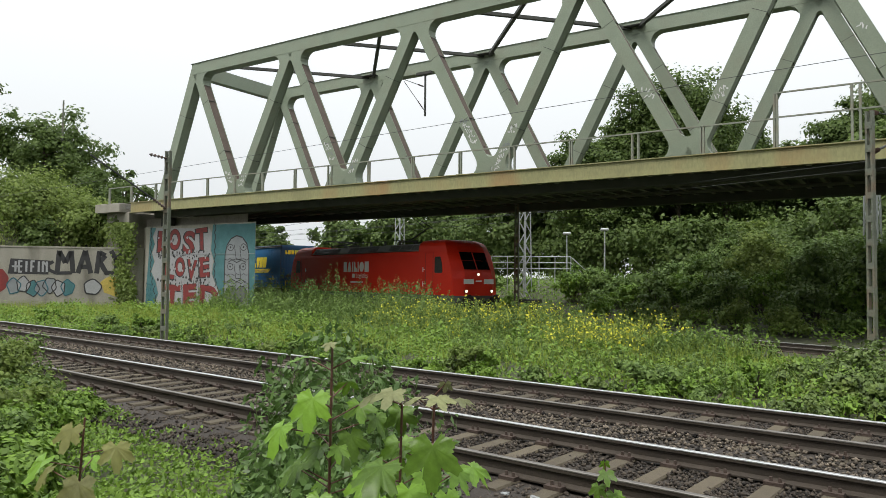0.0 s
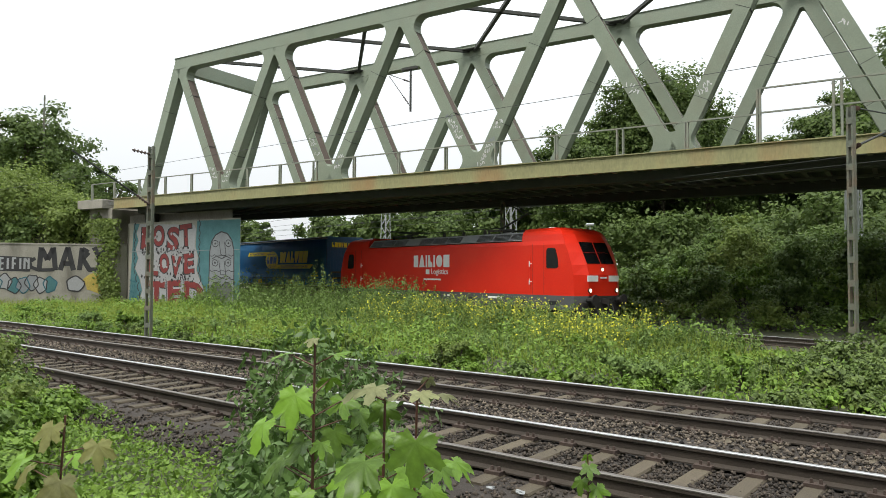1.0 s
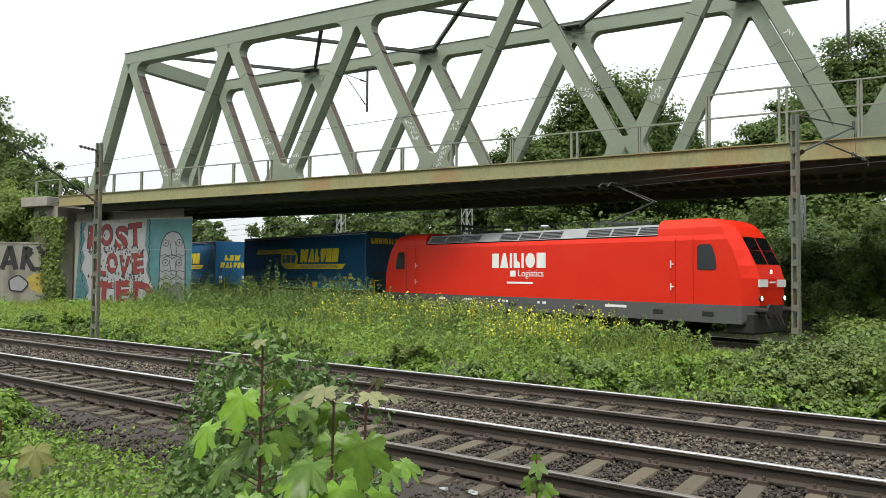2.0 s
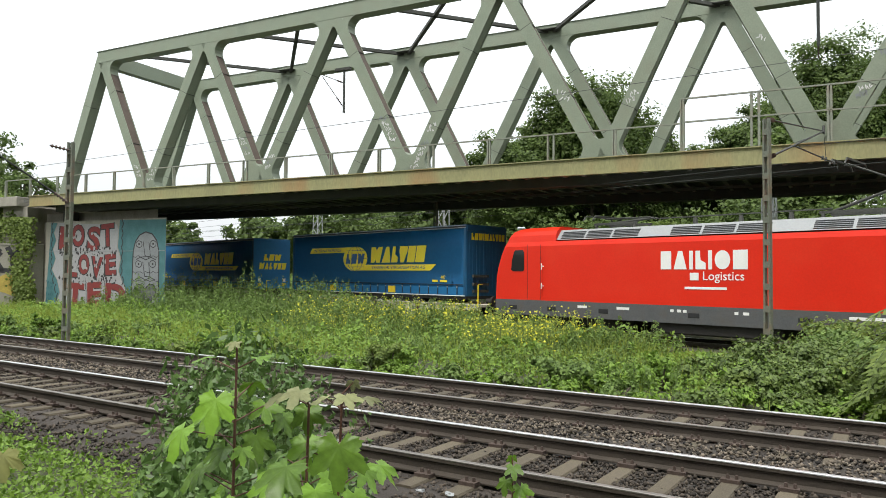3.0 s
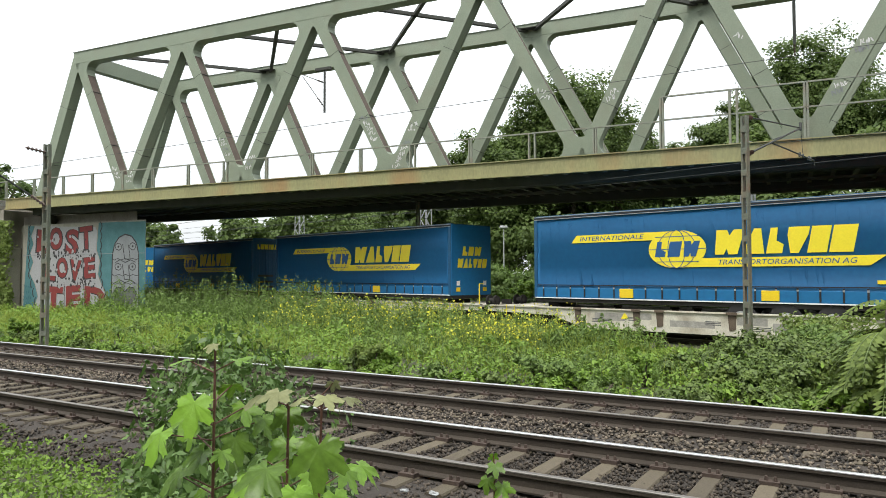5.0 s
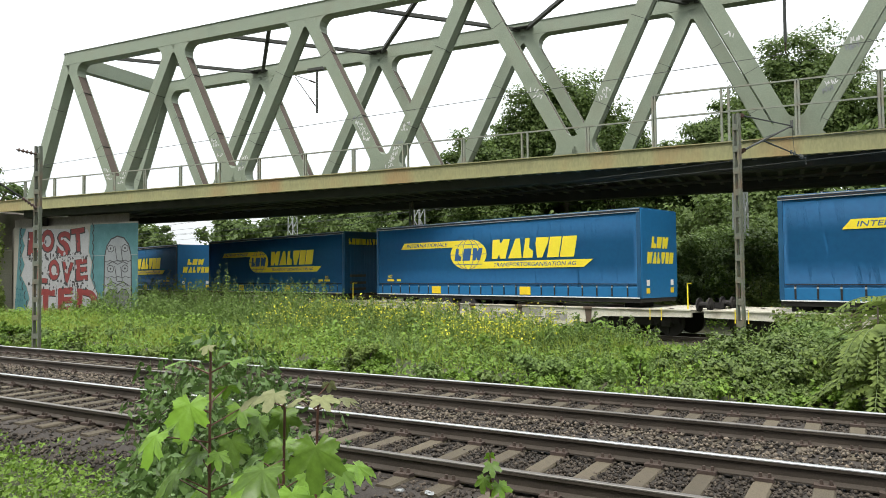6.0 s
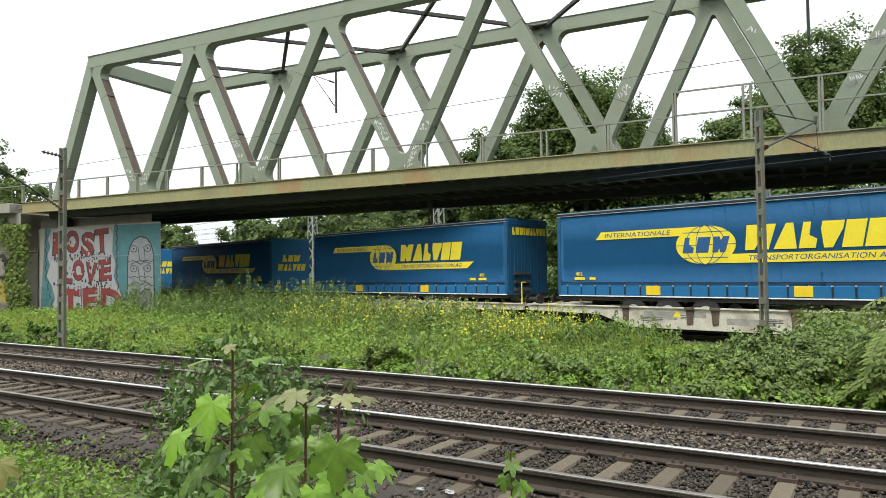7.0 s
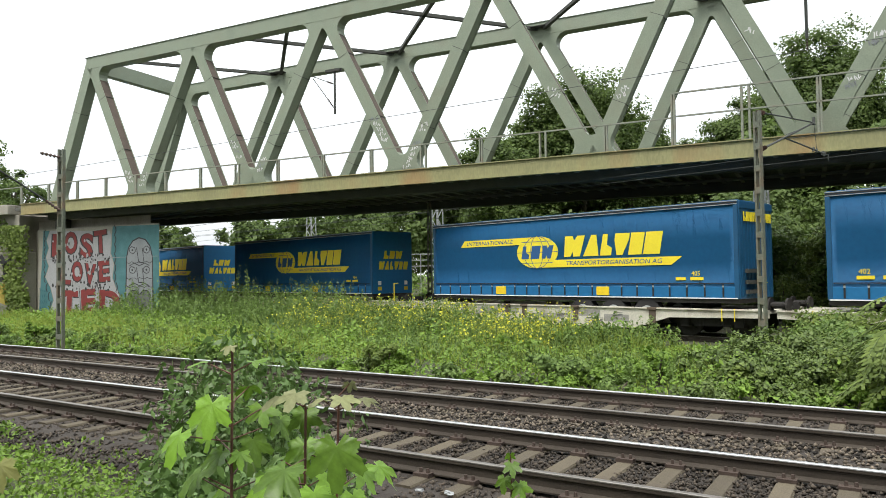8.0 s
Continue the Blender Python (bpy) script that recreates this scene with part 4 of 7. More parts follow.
        bm = box(bmesh.new(), -9.9, -8.5, y - 0.003, y + 0.003, 1.74, 1.82)
        part("running_number_bar", bm, M_WHITE, t)
    # ends
    for s in (0, 1):
        def mx(x):
            return x if s == 0 else -L - x
        sgn = 1 if s == 0 else -1
        bm = bmesh.new()
        a, b = (2.50, 0.19), (3.38, -0.26)
        vs = [bm.verts.new((mx(p[1] + 0.02), yy, p[0])) for p in (a, b) for yy in (-0.84, -0.03)] 
        vs2 = [bm.verts.new((mx(p[1] + 0.02), yy, p[0])) for p in (a, b) for yy in (0.03, 0.84)]
        for v in (vs, vs2):
            bm.faces.new((v[0], v[1], v[3], v[2]))
        bmesh.ops.solidify(bm, geom=bm.faces[:], thickness=0.03)
        part("windscreen", bm, GLASS, t)
        for y0 in (-0.97, 0.33):
            bm = box(bmesh.new(), min(mx(0.33), mx(0.365)), max(mx(0.33), mx(0.365)), y0, y0 + 0.62, 1.78, 2.02)
            part("white_front_panel", bm, M_WHITE, t)
        bm = box(bmesh.new(), min(mx(0.33), mx(0.36)), max(mx(0.33), mx(0.36)), -0.2, 0.18, 1.90, 1.955)
        part("name_bar", bm, M_WHITE, t)
        for y0 in (-0.82, 0.82):
            bm = bmesh.new()
            rod(bm, (mx(0.30), y0, 1.42), (mx(0.375), y0, 1.42), 0.11, 0.10, 14)
            h = part("headlight", bm, M_BLACK, t)
            bm = bmesh.new()
            rod(bm, (mx(0.37), y0, 1.42), (mx(0.384), y0, 1.42), 0.075, 0.07, 12)
            part("lens", bm, LAMP if s == 0 else GLASS, h)
        bm = bmesh.new()
        rod(bm, (mx(0.18), 0, 2.26), (mx(0.30), 0, 2.26), 0.10, 0.09, 12)
        h = part("headlight", bm, M_BLACK, t)
        bm = bmesh.new()
        rod(bm, (mx(0.298), 0, 2.26), (mx(0.312), 0, 2.26), 0.07, 0.065, 12)
        part("lens", bm, LAMP if s == 0 else GLASS, h)
        bm = box(bmesh.new(), min(mx(-0.6), mx(0.30)), max(mx(-0.6), mx(0.30)), -1.25, 1.25, 0.30, 0.98, 0.06)
        part("snow_plough", bm, M_UNDER, t)
        buffers(t, mx(0.25), sgn, 1.04)
        for y0 in (-0.55, 0.25, 0.5):
            part("brake_hose", rod(bmesh.new(), (mx(0.32), y0, 0.95), (mx(0.5), y0, 0.55), 0.03, 0.03, 6), M_BLACK, t)
    bogie(t, -4.0, 2.6, 0.6)
    bogie(t, -L + 4.0, 2.6, 0.6)
    bm = box(bmesh.new(), -11.2, -6.9, -1.3, 1.3, 0.25, 0.7, 0.05)
    part("transformer_tank", bm, M_UNDER, t)
    # current collectors, one raised
    for x, up in ((-5.2, True), (-L + 5.0, False)):
        p = empty("pantograph", pose(x, 0, 3.95), t)
        bm = bmesh.new()
        for y0 in (-0.5, 0.5):
            beam(bm, (-0.9, y0, 0.12), (0.9, y0, 0.12), 0.06, 0.08)
            for x0 in (-0.8, 0.8):
                rod(bm, (x0, y0, -0.08), (x0, y0, 0.1), 0.07, 0.05, 8)
        part("base_frame", bm, M_DARK_STEEL, p)
        k, h = ((1.25, 0.85), (-0.25, 1.55)) if up else ((1.3, 0.3), (-0.85, 0.36))
        bm = bmesh.new()
        rod(bm, (-0.75, 0, 0.15), (k[0], 0, k[1]), 0.05, 0.04, 8)
        part("lower_arm", bm, M_DARK_STEEL, p)
        bm = bmesh.new()
        rod(bm, (k[0], -0.25, k[1]), (h[0], -0.12, h[1]), 0.03, 0.025, 6)
        rod(bm, (k[0], 0.25, k[1]), (h[0], 0.12, h[1]), 0.03, 0.025, 6)
        part("upper_arm", bm, M_DARK_STEEL, p)
        bm = bmesh.new()
        for o in (-0.2, 0.2):
            beam(bm, (h[0] + o, -0.8, h[1] + 0.06), (h[0] + o, 0.8, h[1] + 0.06), 0.05, 0.05)
            for e in (-1, 1):
                beam(bm, (h[0] + o, e * 0.8, h[1] + 0.06), (h[0] + o, e * 1.0, h[1] - 0.12), 0.04, 0.04)
        part("contact_strip", bm, M_DARK_STEEL, p)
    bm = bmesh.new()
    for x in (-7.2, -8.8, -10.4):
        rod(bm, (x, 0.3, 3.9), (x, 0.3, 4.2), 0.1, 0.07, 8)
    beam(bm, (-12.5, 0.3, 4.24), (-6.0, 0.3, 4.24), 0.04, 0.04)
    part("roof_cable", bm, M_DARK_STEEL, t)
    return t


def trailer(number):
    """A curtain-sided road trailer, its near end at x = 0 and its far end at x = -13.65; heights above the rail head."""
    t = tagged(empty("semi_trailer", running(0)), "blue curtain-sided road trailer with yellow lettering on a wagon", "trailer", "trailers on the train")
    L, HW, Z0, Z1 = 13.65, 1.275, 1.24, 4.30

    def span_y(s, inner, outer):
        return sorted((s * (HW + inner), s * (HW + outer)))

    # curtain with soft vertical waves
    for s in (-1, 1):
        bm = bmesh.new()
        n, levels = 90, (1.62, 2.4, 3.2, 4.16)
        cols = []
        for i in range(n + 1):
            x = -0.14 - (L - 0.28) * i / n
            wave = 0.004 * math.sin(i * 1.9 + number) + 0.003 * math.sin(i * 0.7 + 2 * number)
            cols.append([bm.verts.new((x, s * (HW - 0.012 + wave * math.sin(math.pi * (z - 1.62) / 2.54)), z)) for z in levels])
        for a, b in zip(cols, cols[1:]):
            for j in range(3):
                bm.faces.new((a[j], b[j], b[j + 1], a[j + 1]))
        bmesh.ops.solidify(bm, geom=bm.faces[:], thickness=0.01)
        curtain = part("curtain", bm, M_BLUE, t, smooth=True)
        bm = box(bmesh.new(), -L + 0.02, -0.02, *span_y(s, -0.02, 0.012), Z0, 1.62, 0.008)
        part("side_rave", bm, M_BLUE, t)
        bm = box(bmesh.new(), -L, 0, *span_y(s, -0.03, 0.016), 4.16, Z1, 0.012)
        part("roof_rail", bm, M_BLUE_FRAME, t)
        bm = box(bmesh.new(), -L, 0, *span_y(s, -0.01, 0.026), Z1 - 0.028, Z1 - 0.006)
        part("roof_rail_stripe", bm, M_GALV, t, "pale aluminium edge strip")
        bm = box(bmesh.new(), -L + 0.01, -0.01, *span_y(s, -0.01, 0.022), Z1 - 0.095, Z1 - 0.045)
        part("roof_rail_gap", bm, M_BLACK, t)
        bm = box(bmesh.new(), -L + 0.01, -0.01, *span_y(s, -0.01, 0.028), Z1 - 0.128, Z1 - 0.108)
        part("roof_rail_stripe", bm, M_GALV, t, "pale edge strip")
        for x in (-0.07, -L + 0.07):
            bm = box(bmesh.new(), x - 0.07, x + 0.07, *span_y(s, -0.06, 0.02), Z0 + 0.02, 4.17, 0.01)
            part("corner_post", bm, M_BLUE_FRAME, t)
        k = 0
        for i in range(22):
            x = -0.5 - i * 0.605
            bm = box(bmesh.new(), x - 0.026, x + 0.026, s * (HW + 0.028) - 0.006, s * (HW + 0.028) + 0.006, Z0 + 0.06, 1.70)
            part("curtain_strap", bm, M_BLACK, t)
            bm = box(bmesh.new(), x - 0.028, x + 0.028, s * (HW + 0.034) - 0.006, s * (HW + 0.034) + 0.006, 1.60, 1.66)
            part("strap_buckle", bm, M_GALV, t)
        bm = box(bmesh.new(), -L + 0.05, -0.05, *span_y(s, -0.017, 0.024), Z0 + 0.0, Z0 + 0.035)
        part("rave_edge", bm, M_WHITE, t)
        bm = box(bmesh.new(), -L + 0.16, -0.16, s * (HW + 0.012) - 0.006, s * (HW + 0.012) + 0.006, 1.715, 1.745)
        part("curtain_hem", bm, M_BLACK, curtain)
        for x in (-4.9, -9.7):
            bm = box(bmesh.new(), x - 0.26, x + 0.26, s * HW - 0.045, s * HW + 0.045, 1.31, 1.62, 0.01)
            part("signal_panel", bm, M_ORANGE, t)
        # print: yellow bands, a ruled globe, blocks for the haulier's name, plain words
        y0, y1 = (-HW - 0.006, -HW + 0.002) if s < 0 else (HW - 0.002, HW + 0.006)

        def sx(x):
            return x if s < 0 else -L - x
        bm = bmesh.new()
        for pts in ([(-11.95, 3.25), (-8.0, 3.25), (-8.0, 3.52), (-11.72, 3.52)], [(-7.6, 2.34), (-2.25, 2.34), (-1.85, 2.62), (-7.6, 2.62)]):
            prism(bm, [(sx(a), b) for a, b in pts], y0, y1)
        part("yellow_band", bm, M_YELLOW, curtain)
        bm = bmesh.new()
        prism(bm, [(sx(a), b) for a, b in disc_pts(-7.85, 2.93, 1.0, 0.62, 32)], y0 - 0.003, y1 + 0.003)
        globe = part("globe_disc", bm, M_YELLOW, curtain)
        bm = bmesh.new()
        for f in (0.3, 0.66):
            for q in (-1, 1):
                pts = [(-7.85 + q * f * math.cos(a), 2.93 + 0.62 * math.sin(a)) for a in np.linspace(-1.5, 1.5, 12)]
                for a, b in zip(pts, pts[1:]):
                    beam(bm, (sx(a[0]), y0 - 0.006, a[1]), (sx(b[0]), y0 - 0.006, b[1]), 0.004, 0.022, (0.01, 0, 1))
        for z in (2.52, 2.93, 3.34):
            hw = 1.0 * math.sqrt(1 - ((z - 2.93) / 0.62) ** 2)
            beam(bm, (sx(-7.85 - hw), y0 - 0.006, z), (sx(-7.85 + hw), y0 - 0.006, z), 0.004, 0.022)
        part("globe_lines", bm, M_BLUE_PRINT, curtain)
        if s < 0:
            block_row("globe_block", NAME_B, -8.62, 2.68, (0.36, 0.42, 0.52), 0.5, y0 - 0.010, y0 - 0.004, 0.09, 0.2, M_BLUE_PRINT, curtain)
            block_row("name_block", NAME_A, -6.66, 2.72, (0.88, 0.66, 0.46, 0.58, 0.52, 0.62), 0.76, y0, y1, 0.055, 0.2, M_YELLOW, curtain)
        if s < 0:
            text_mesh("INTERNATIONALE", 0.22, M_BLUE_PRINT, curtain, pose(-11.6, y0 - 0.002, 3.31), shear=0.2, width=2.55)
            text_mesh("TRANSPORTORGANISATION AG", 0.22, M_BLUE_PRINT, curtain, pose(-6.5, y0 - 0.002, 2.41), shear=0.2, width=3.9)
            text_mesh(str(number), 0.2, M_YELLOW, t, pose(-12.85 if number == 402 else -1.55, y0, 1.98))
            bm = box(bmesh.new(), *((-12.9, -12.45) if number == 402 else (-1.6, -1.15)), y0, y1, 1.83, 1.93)
            box(bm, *((-12.25, -12.0) if number == 402 else (-2.1, -1.75)), y0, y1, 1.83, 1.93)
            part("plate_bar", bm, M_YELLOW, curtain)
    bm = box(bmesh.new(), -L + 0.02, -0.02, -HW + 0.02, HW - 0.02, Z1 - 0.03, Z1 + 0.02, 0.01)
    part("roof", bm, M_BLUE_FRAME, t)
    bm = box(bmesh.new(), -L + 0.02, -0.02, -HW + 0.04, HW - 0.04, 1.10, 1.30)
    part("floor_frame", bm, M_UNDER, t)
    return t


def front_board(t, front_face):
    """The end that shows: a plain bulkhead with printed name, or barred doors."""
    HW = 1.275
    if front_face:
        bm = box(bmesh.new(), -0.02, 0.03, -HW + 0.02, HW - 0.02, 1.24, 4.28, 0.01)
        part("bulkhead", bm, M_BLUE, t)
        rot = Matrix.Rotation(radians(90), 4, "Z")
        for z, ws in ((2.95, (0.3, 0.32, 0.42)), (2.42, (0.34, 0.26, 0.2, 0.26, 0.22, 0.28))):
            block_row("name_block", NAME_B if len(ws) == 3 else NAME_A, -sum(ws) / 2 - 0.05 * len(ws) / 2, z, ws, 0.4, -0.036, -0.028, 0.06, 0.2, M_YELLOW, t, rot)
        for y0 in (-0.85, 0.85):
            bm = box(bmesh.new(), 0.028, 0.036, y0 - 0.12, y0 + 0.12, 1.4, 1.58)
            part("signal_panel", bm, M_ORANGE, t)
            bm = box(bmesh.new(), 0.028, 0.036, y0 - 0.10, y0 + 0.10, 1.66, 1.86)
            part("white_plate", bm, M_WHITE, t)
    else:
        for y0 in (-HW + 0.03, 0.005):
            bm = box(bmesh.new(), -0.02, 0.03, y0, y0 + HW - 0.04, 1.24, 4.05, 0.01)
            d = part("rear_door", bm, M_BLUE_FRAME, t)
            for k in range(5):
                bm = box(bmesh.new(), 0.028, 0.05, y0 + 0.12 + k * 0.22, y0 + 0.17 + k * 0.22, 1.3, 4.0, 0.01)
                part("door_rib", bm, M_BLUE_FRAME, d)
        bm = box(bmesh.new(), -0.02, 0.05, -HW + 0.02, HW - 0.02, 4.05, 4.28, 0.01)
        part("header", bm, M_BLUE_FRAME, t)
        rot = Matrix.Rotation(radians(90), 4, "Z")
        block_row("name_block", NAME_B + ("block",) + NAME_A, -1.0, 3.66, (0.16, 0.2, 0.24, 0.06, 0.24, 0.17, 0.14, 0.17, 0.15, 0.17), 0.3, -0.066, -0.052, 0.045, 0, M_YELLOW, t, rot)
        bm = box(bmesh.new(), 0.05, 0.16, -0.95, 0.0, 1.7, 1.82)
        box(bm, 0.05, 0.16, -0.95, 0.0, 2.05, 2.17), box(bm, 0.05, 0.16, -0.95, 0.0, 1.4, 1.52)
        part("folded_bumper", bm, M_DARK_STEEL, t)
    return t


def axle_group(t, xs):
    for x in xs:
        for y in (-1.08, 1.08):
            bm = bmesh.new()
            rod(bm, (x, y - 0.17, 0.72), (x, y + 0.17, 0.72), 0.5, 0.5, 20)
            w = part("road_wheel", bm, M_TYRE, t)
            bm = bmesh.new()
            rod(bm, (x, y - 0.18, 0.72), (x, y + 0.18, 0.72), 0.27, 0.27, 14)
            part("rim", bm, M_GALV, w)


def pocket_wagon(name_label):
    """Half of an articulated pocket wagon: fish-bellied cream side beams, a pocket between them, wheels at the ends."""
    w = tagged(empty("pocket_wagon", running(0)), name_label, "freight wagon", "wagons of the train")
    L = 17.0
    for s in (-1, 1):
        y = s * 1.36
        bm = bmesh.new()
        prism(bm, [(-0.1, 0.92), (-L + 0.1, 0.92), (-L + 0.1, 0.68), (-L + 3.3, 0.62), (-L + 4.6, 0.22), (-4.6, 0.22), (-3.3, 0.62), (-0.1, 0.68)], y - 0.05, y + 0.05)
        b = part("side_beam", bm, M_CREAM, w, "cream-white fish-bellied side beam")
        bm = box(bmesh.new(), -L + 0.1, -0.1, y - 0.10, y + 0.10, 0.885, 0.925)
        part("beam_flange", bm, M_CREAM, b)
        for x in (-L + 4.4, -L / 2 - 1.75, -L / 2 - 0.9, -L / 2 + 1.5, -3.9):
            bm = prism(bmesh.new(), [(x - 0.13, 0.86), (x + 0.13, 0.86), (x + 0.11, 0.42), (x - 0.09, 0.38)], y - 0.075, y + 0.075)
            box(bm, x - 0.17, x + 0.17, y - 0.12, y + 0.12, 0.86, 0.935)
            part("rusty_bracket", bm, M_BROWN_RUST, b)
        for x, ww, z0, z1 in ((-L + 5.7, 1.2, 0.52, 0.78), (-L + 7.0, 0.6, 0.60, 0.80), (-L / 2 + 0.2, 1.5, 0.42, 0.62), (-5.3, 1.0, 0.40, 0.66), (-6.4, 0.9, 0.56, 0.80)):
            part("faded_panel", box(bmesh.new(), x - ww / 2, x + ww / 2, y - 0.0515, y + 0.0515, z0, z1), M_FADED, b, "faded grey marking panel")
        part("warning_mark", prism(bmesh.new(), [(-L + 6.15, 0.60), (-L + 6.45, 0.60), (-L + 6.3, 0.82)], y - 0.053, y + 0.053), M_YELLOW, b)
        for x, ww, zz in ((-L + 5.4, 0.8, 0.55), (-L + 6.6, 0.35, 0.65), (-6.2, 0.7, 0.5), (-7.6, 0.5, 0.62), (-5.2, 0.3, 0.7)):
            for k in range(3):
                part("text_bar", box(bmesh.new(), x - ww / 2, x + ww / 2, y - 0.053, y + 0.053, zz - 0.05 * k, zz - 0.05 * k + 0.025), M_LOCO_GREY, b)
        for x in (-1.1, -1.5, -L + 1.1, -L + 1.5):
            part("grab_rail", rod(bmesh.new(), (x, y + s * 0.09, 0.55), (x, y + s * 0.09, 0.95), 0.016, 0.016, 6), M_YELLOW, w)
    bm = box(bmesh.new(), -L + 4.4, -4.4, -1.25, 1.25, 0.14, 0.24)
    part("pocket_floor", bm, M_UNDER, w)
    for x0, x1 in ((-4.2, -0.2), (-L + 0.2, -L + 4.2)):
        bm = box(bmesh.new(), x0, x1, -1.25, 1.25, 0.80, 0.90)
        part("end_platform", bm, M_CREAM, w)
    bogie(w, -2.0, 1.8)
    bogie(w, -L + 2.0, 1.8)
    part("kingpin_stand", box(bmesh.new(), -3.0, -2.4, -0.5, 0.5, 0.9, 1.06, 0.02), M_UNDER, w)
    part("kingpin_stand", box(bmesh.new(), -L + 2.4, -L + 3.0, -0.5, 0.5, 0.9, 1.06, 0.02), M_UNDER, w)
    buffers(w, -0.12, 1)
    buffers(w, -L + 0.12, -1)
    bm = bmesh.new()
    rod(bm, (-0.25, -1.3, 0.9), (-0.25, -1.3, 1.75), 0.024, 0.024, 6)
    beam(bm, (-0.25, -1.3, 1.75), (-0.25, -1.05, 1.75), 0.03, 0.03)
    part("yellow_stanchion", bm, M_YELLOW, w)
    return w


loco = locomotive()
TRAIN = [(loco, 0.0)]
wagon = pocket_wagon("cream-framed pocket wagon carrying a blue trailer")
starts = [-19.98, -38.1, -54.26, -72.27, -90.2, -108.2]
numbers = [403, 402, 405, 404, 401, 406]
for i, s in enumerate(starts):
    tr = trailer(numbers[i])
    forward = i in (1, 3, 4)
    front_board(tr, forward)
    axle_group(tr, (-7.9, -9.2, -10.5) if forward else (-3.2, -4.5, -5.8))
    TRAIN.append((tr, s))
    wg = wagon if i == 0 else copy_thing(wagon, running(0))
    TRAIN.append((wg, s + (1.9 if forward else 1.0)))

# ------------------------------------------------------------------ plants
def ball(n):
    v = RNG.normal(size=(n, 3))
    return v / (np.linalg.norm(v, axis=1, keepdims=True) + 1e-9)


def crown_leaves(centre, radii, clumps, per, leaf, clump_r, low_cut=-0.55):
    """Leaves gathered in clumps over an uneven crown, with gaps between the clumps."""
    d = ball(clumps * 2)
    d = d[d[:, 2] > low_cut][:clumps]
    k = len(d)
    reach = RNG.uniform(0.30, 1.0, (k, 1)) ** 0.6 * (0.84 + 0.22 * np.sin(d[:, :1] * 5 + d[:, 1:2] * 7 + centre[0]))
    c = np.array(centre) + d * reach * np.array(radii)
    cr = clump_r * RNG.uniform(0.6, 1.35, (k, 1, 1))
    b = ball(k * per).reshape(k, per, 3)
    rad = RNG.uniform(0.05, 1.0, (k, per, 1)) ** 0.8
    pts = c[:, None] + b * rad * cr * np.array([1, 1, 0.72])
    out = b * 0.7 + d[:, None] * 0.5 + np.array([0, 0, 0.55])
    return leaf_cards(pts.reshape(-1, 3), leaf, out.reshape(-1, 3), droop=0.15, aspect=0.7), c


def tree(x, y, h, r, leaf_mat_, label, clumps=90, per=110, leaf=0.34, crown_z=0.58, name="tree", category="tree", trunk=0.28, base=None):
    z0 = float(ground_z(x, y)) if base is None else base
    t = tagged(empty(name, pose(x, y, z0)), label, category)
    centre = (0.0, 0.0, h * crown_z)
    lv, cl = crown_leaves(centre, (r, r, h * (1 - crown_z) * 1.0), clumps, per, leaf, r * 0.25, low_cut=-0.85)
    bm = bmesh.new()
    p = [Vector((0, 0, -0.4)), Vector((0.1 * r * 0.3, 0.05, h * 0.25)), Vector((-0.05 * r, 0.1, h * 0.48)), Vector((0.03 * r, 0, h * 0.78))]
    for i in range(3):
        rod(bm, p[i], p[i + 1], trunk * (1 - 0.26 * i), trunk * (1 - 0.26 * (i + 1)), 8)
    part("trunk", bm, M_BARK, t)
    for c in cl[:: max(1, len(cl) // 12)]:
        bm = bmesh.new()
        a = p[1].lerp(p[3], float(RNG.uniform(0.1, 0.8)))
        mid = a.lerp(Vector(c), 0.5) + Vector((0, 0, 0.06 * h))
        rod(bm, a, mid, trunk * 0.32, trunk * 0.2, 6), rod(bm, mid, Vector(c), trunk * 0.2, trunk * 0.07, 6)
        part("limb", bm, M_BARK, t)
    quads("crown", lv, 4, leaf_mat_, t, kind="")
    return t


def bush(x, y, r, h, leaf_mat_, label, clumps=40, per=120, leaf=0.13, base=None, group="", category="bush"):
    z0 = float(ground_z(x, y)) if base is None else base
    t = tagged(empty("bush", pose(x, y, z0)), label, category, group)
    lv, cl = crown_leaves((0, 0, h * 0.42), (r, r, h * 0.58), clumps, per, leaf, min(r, h) * 0.34, low_cut=-0.7)
    lv[:, :, 2] = np.maximum(lv[:, :, 2], 0.0)
    for c in cl[:: max(1, len(cl) // 7)]:
        bm = rod(bmesh.new(), (c[0] * 0.15, c[1] * 0.15, -0.1), Vector(c), 0.035, 0.012, 5)
        part("stem", bm, M_BARK, t)
    quads("foliage", lv, 4, leaf_mat_, t, kind="")
    return t


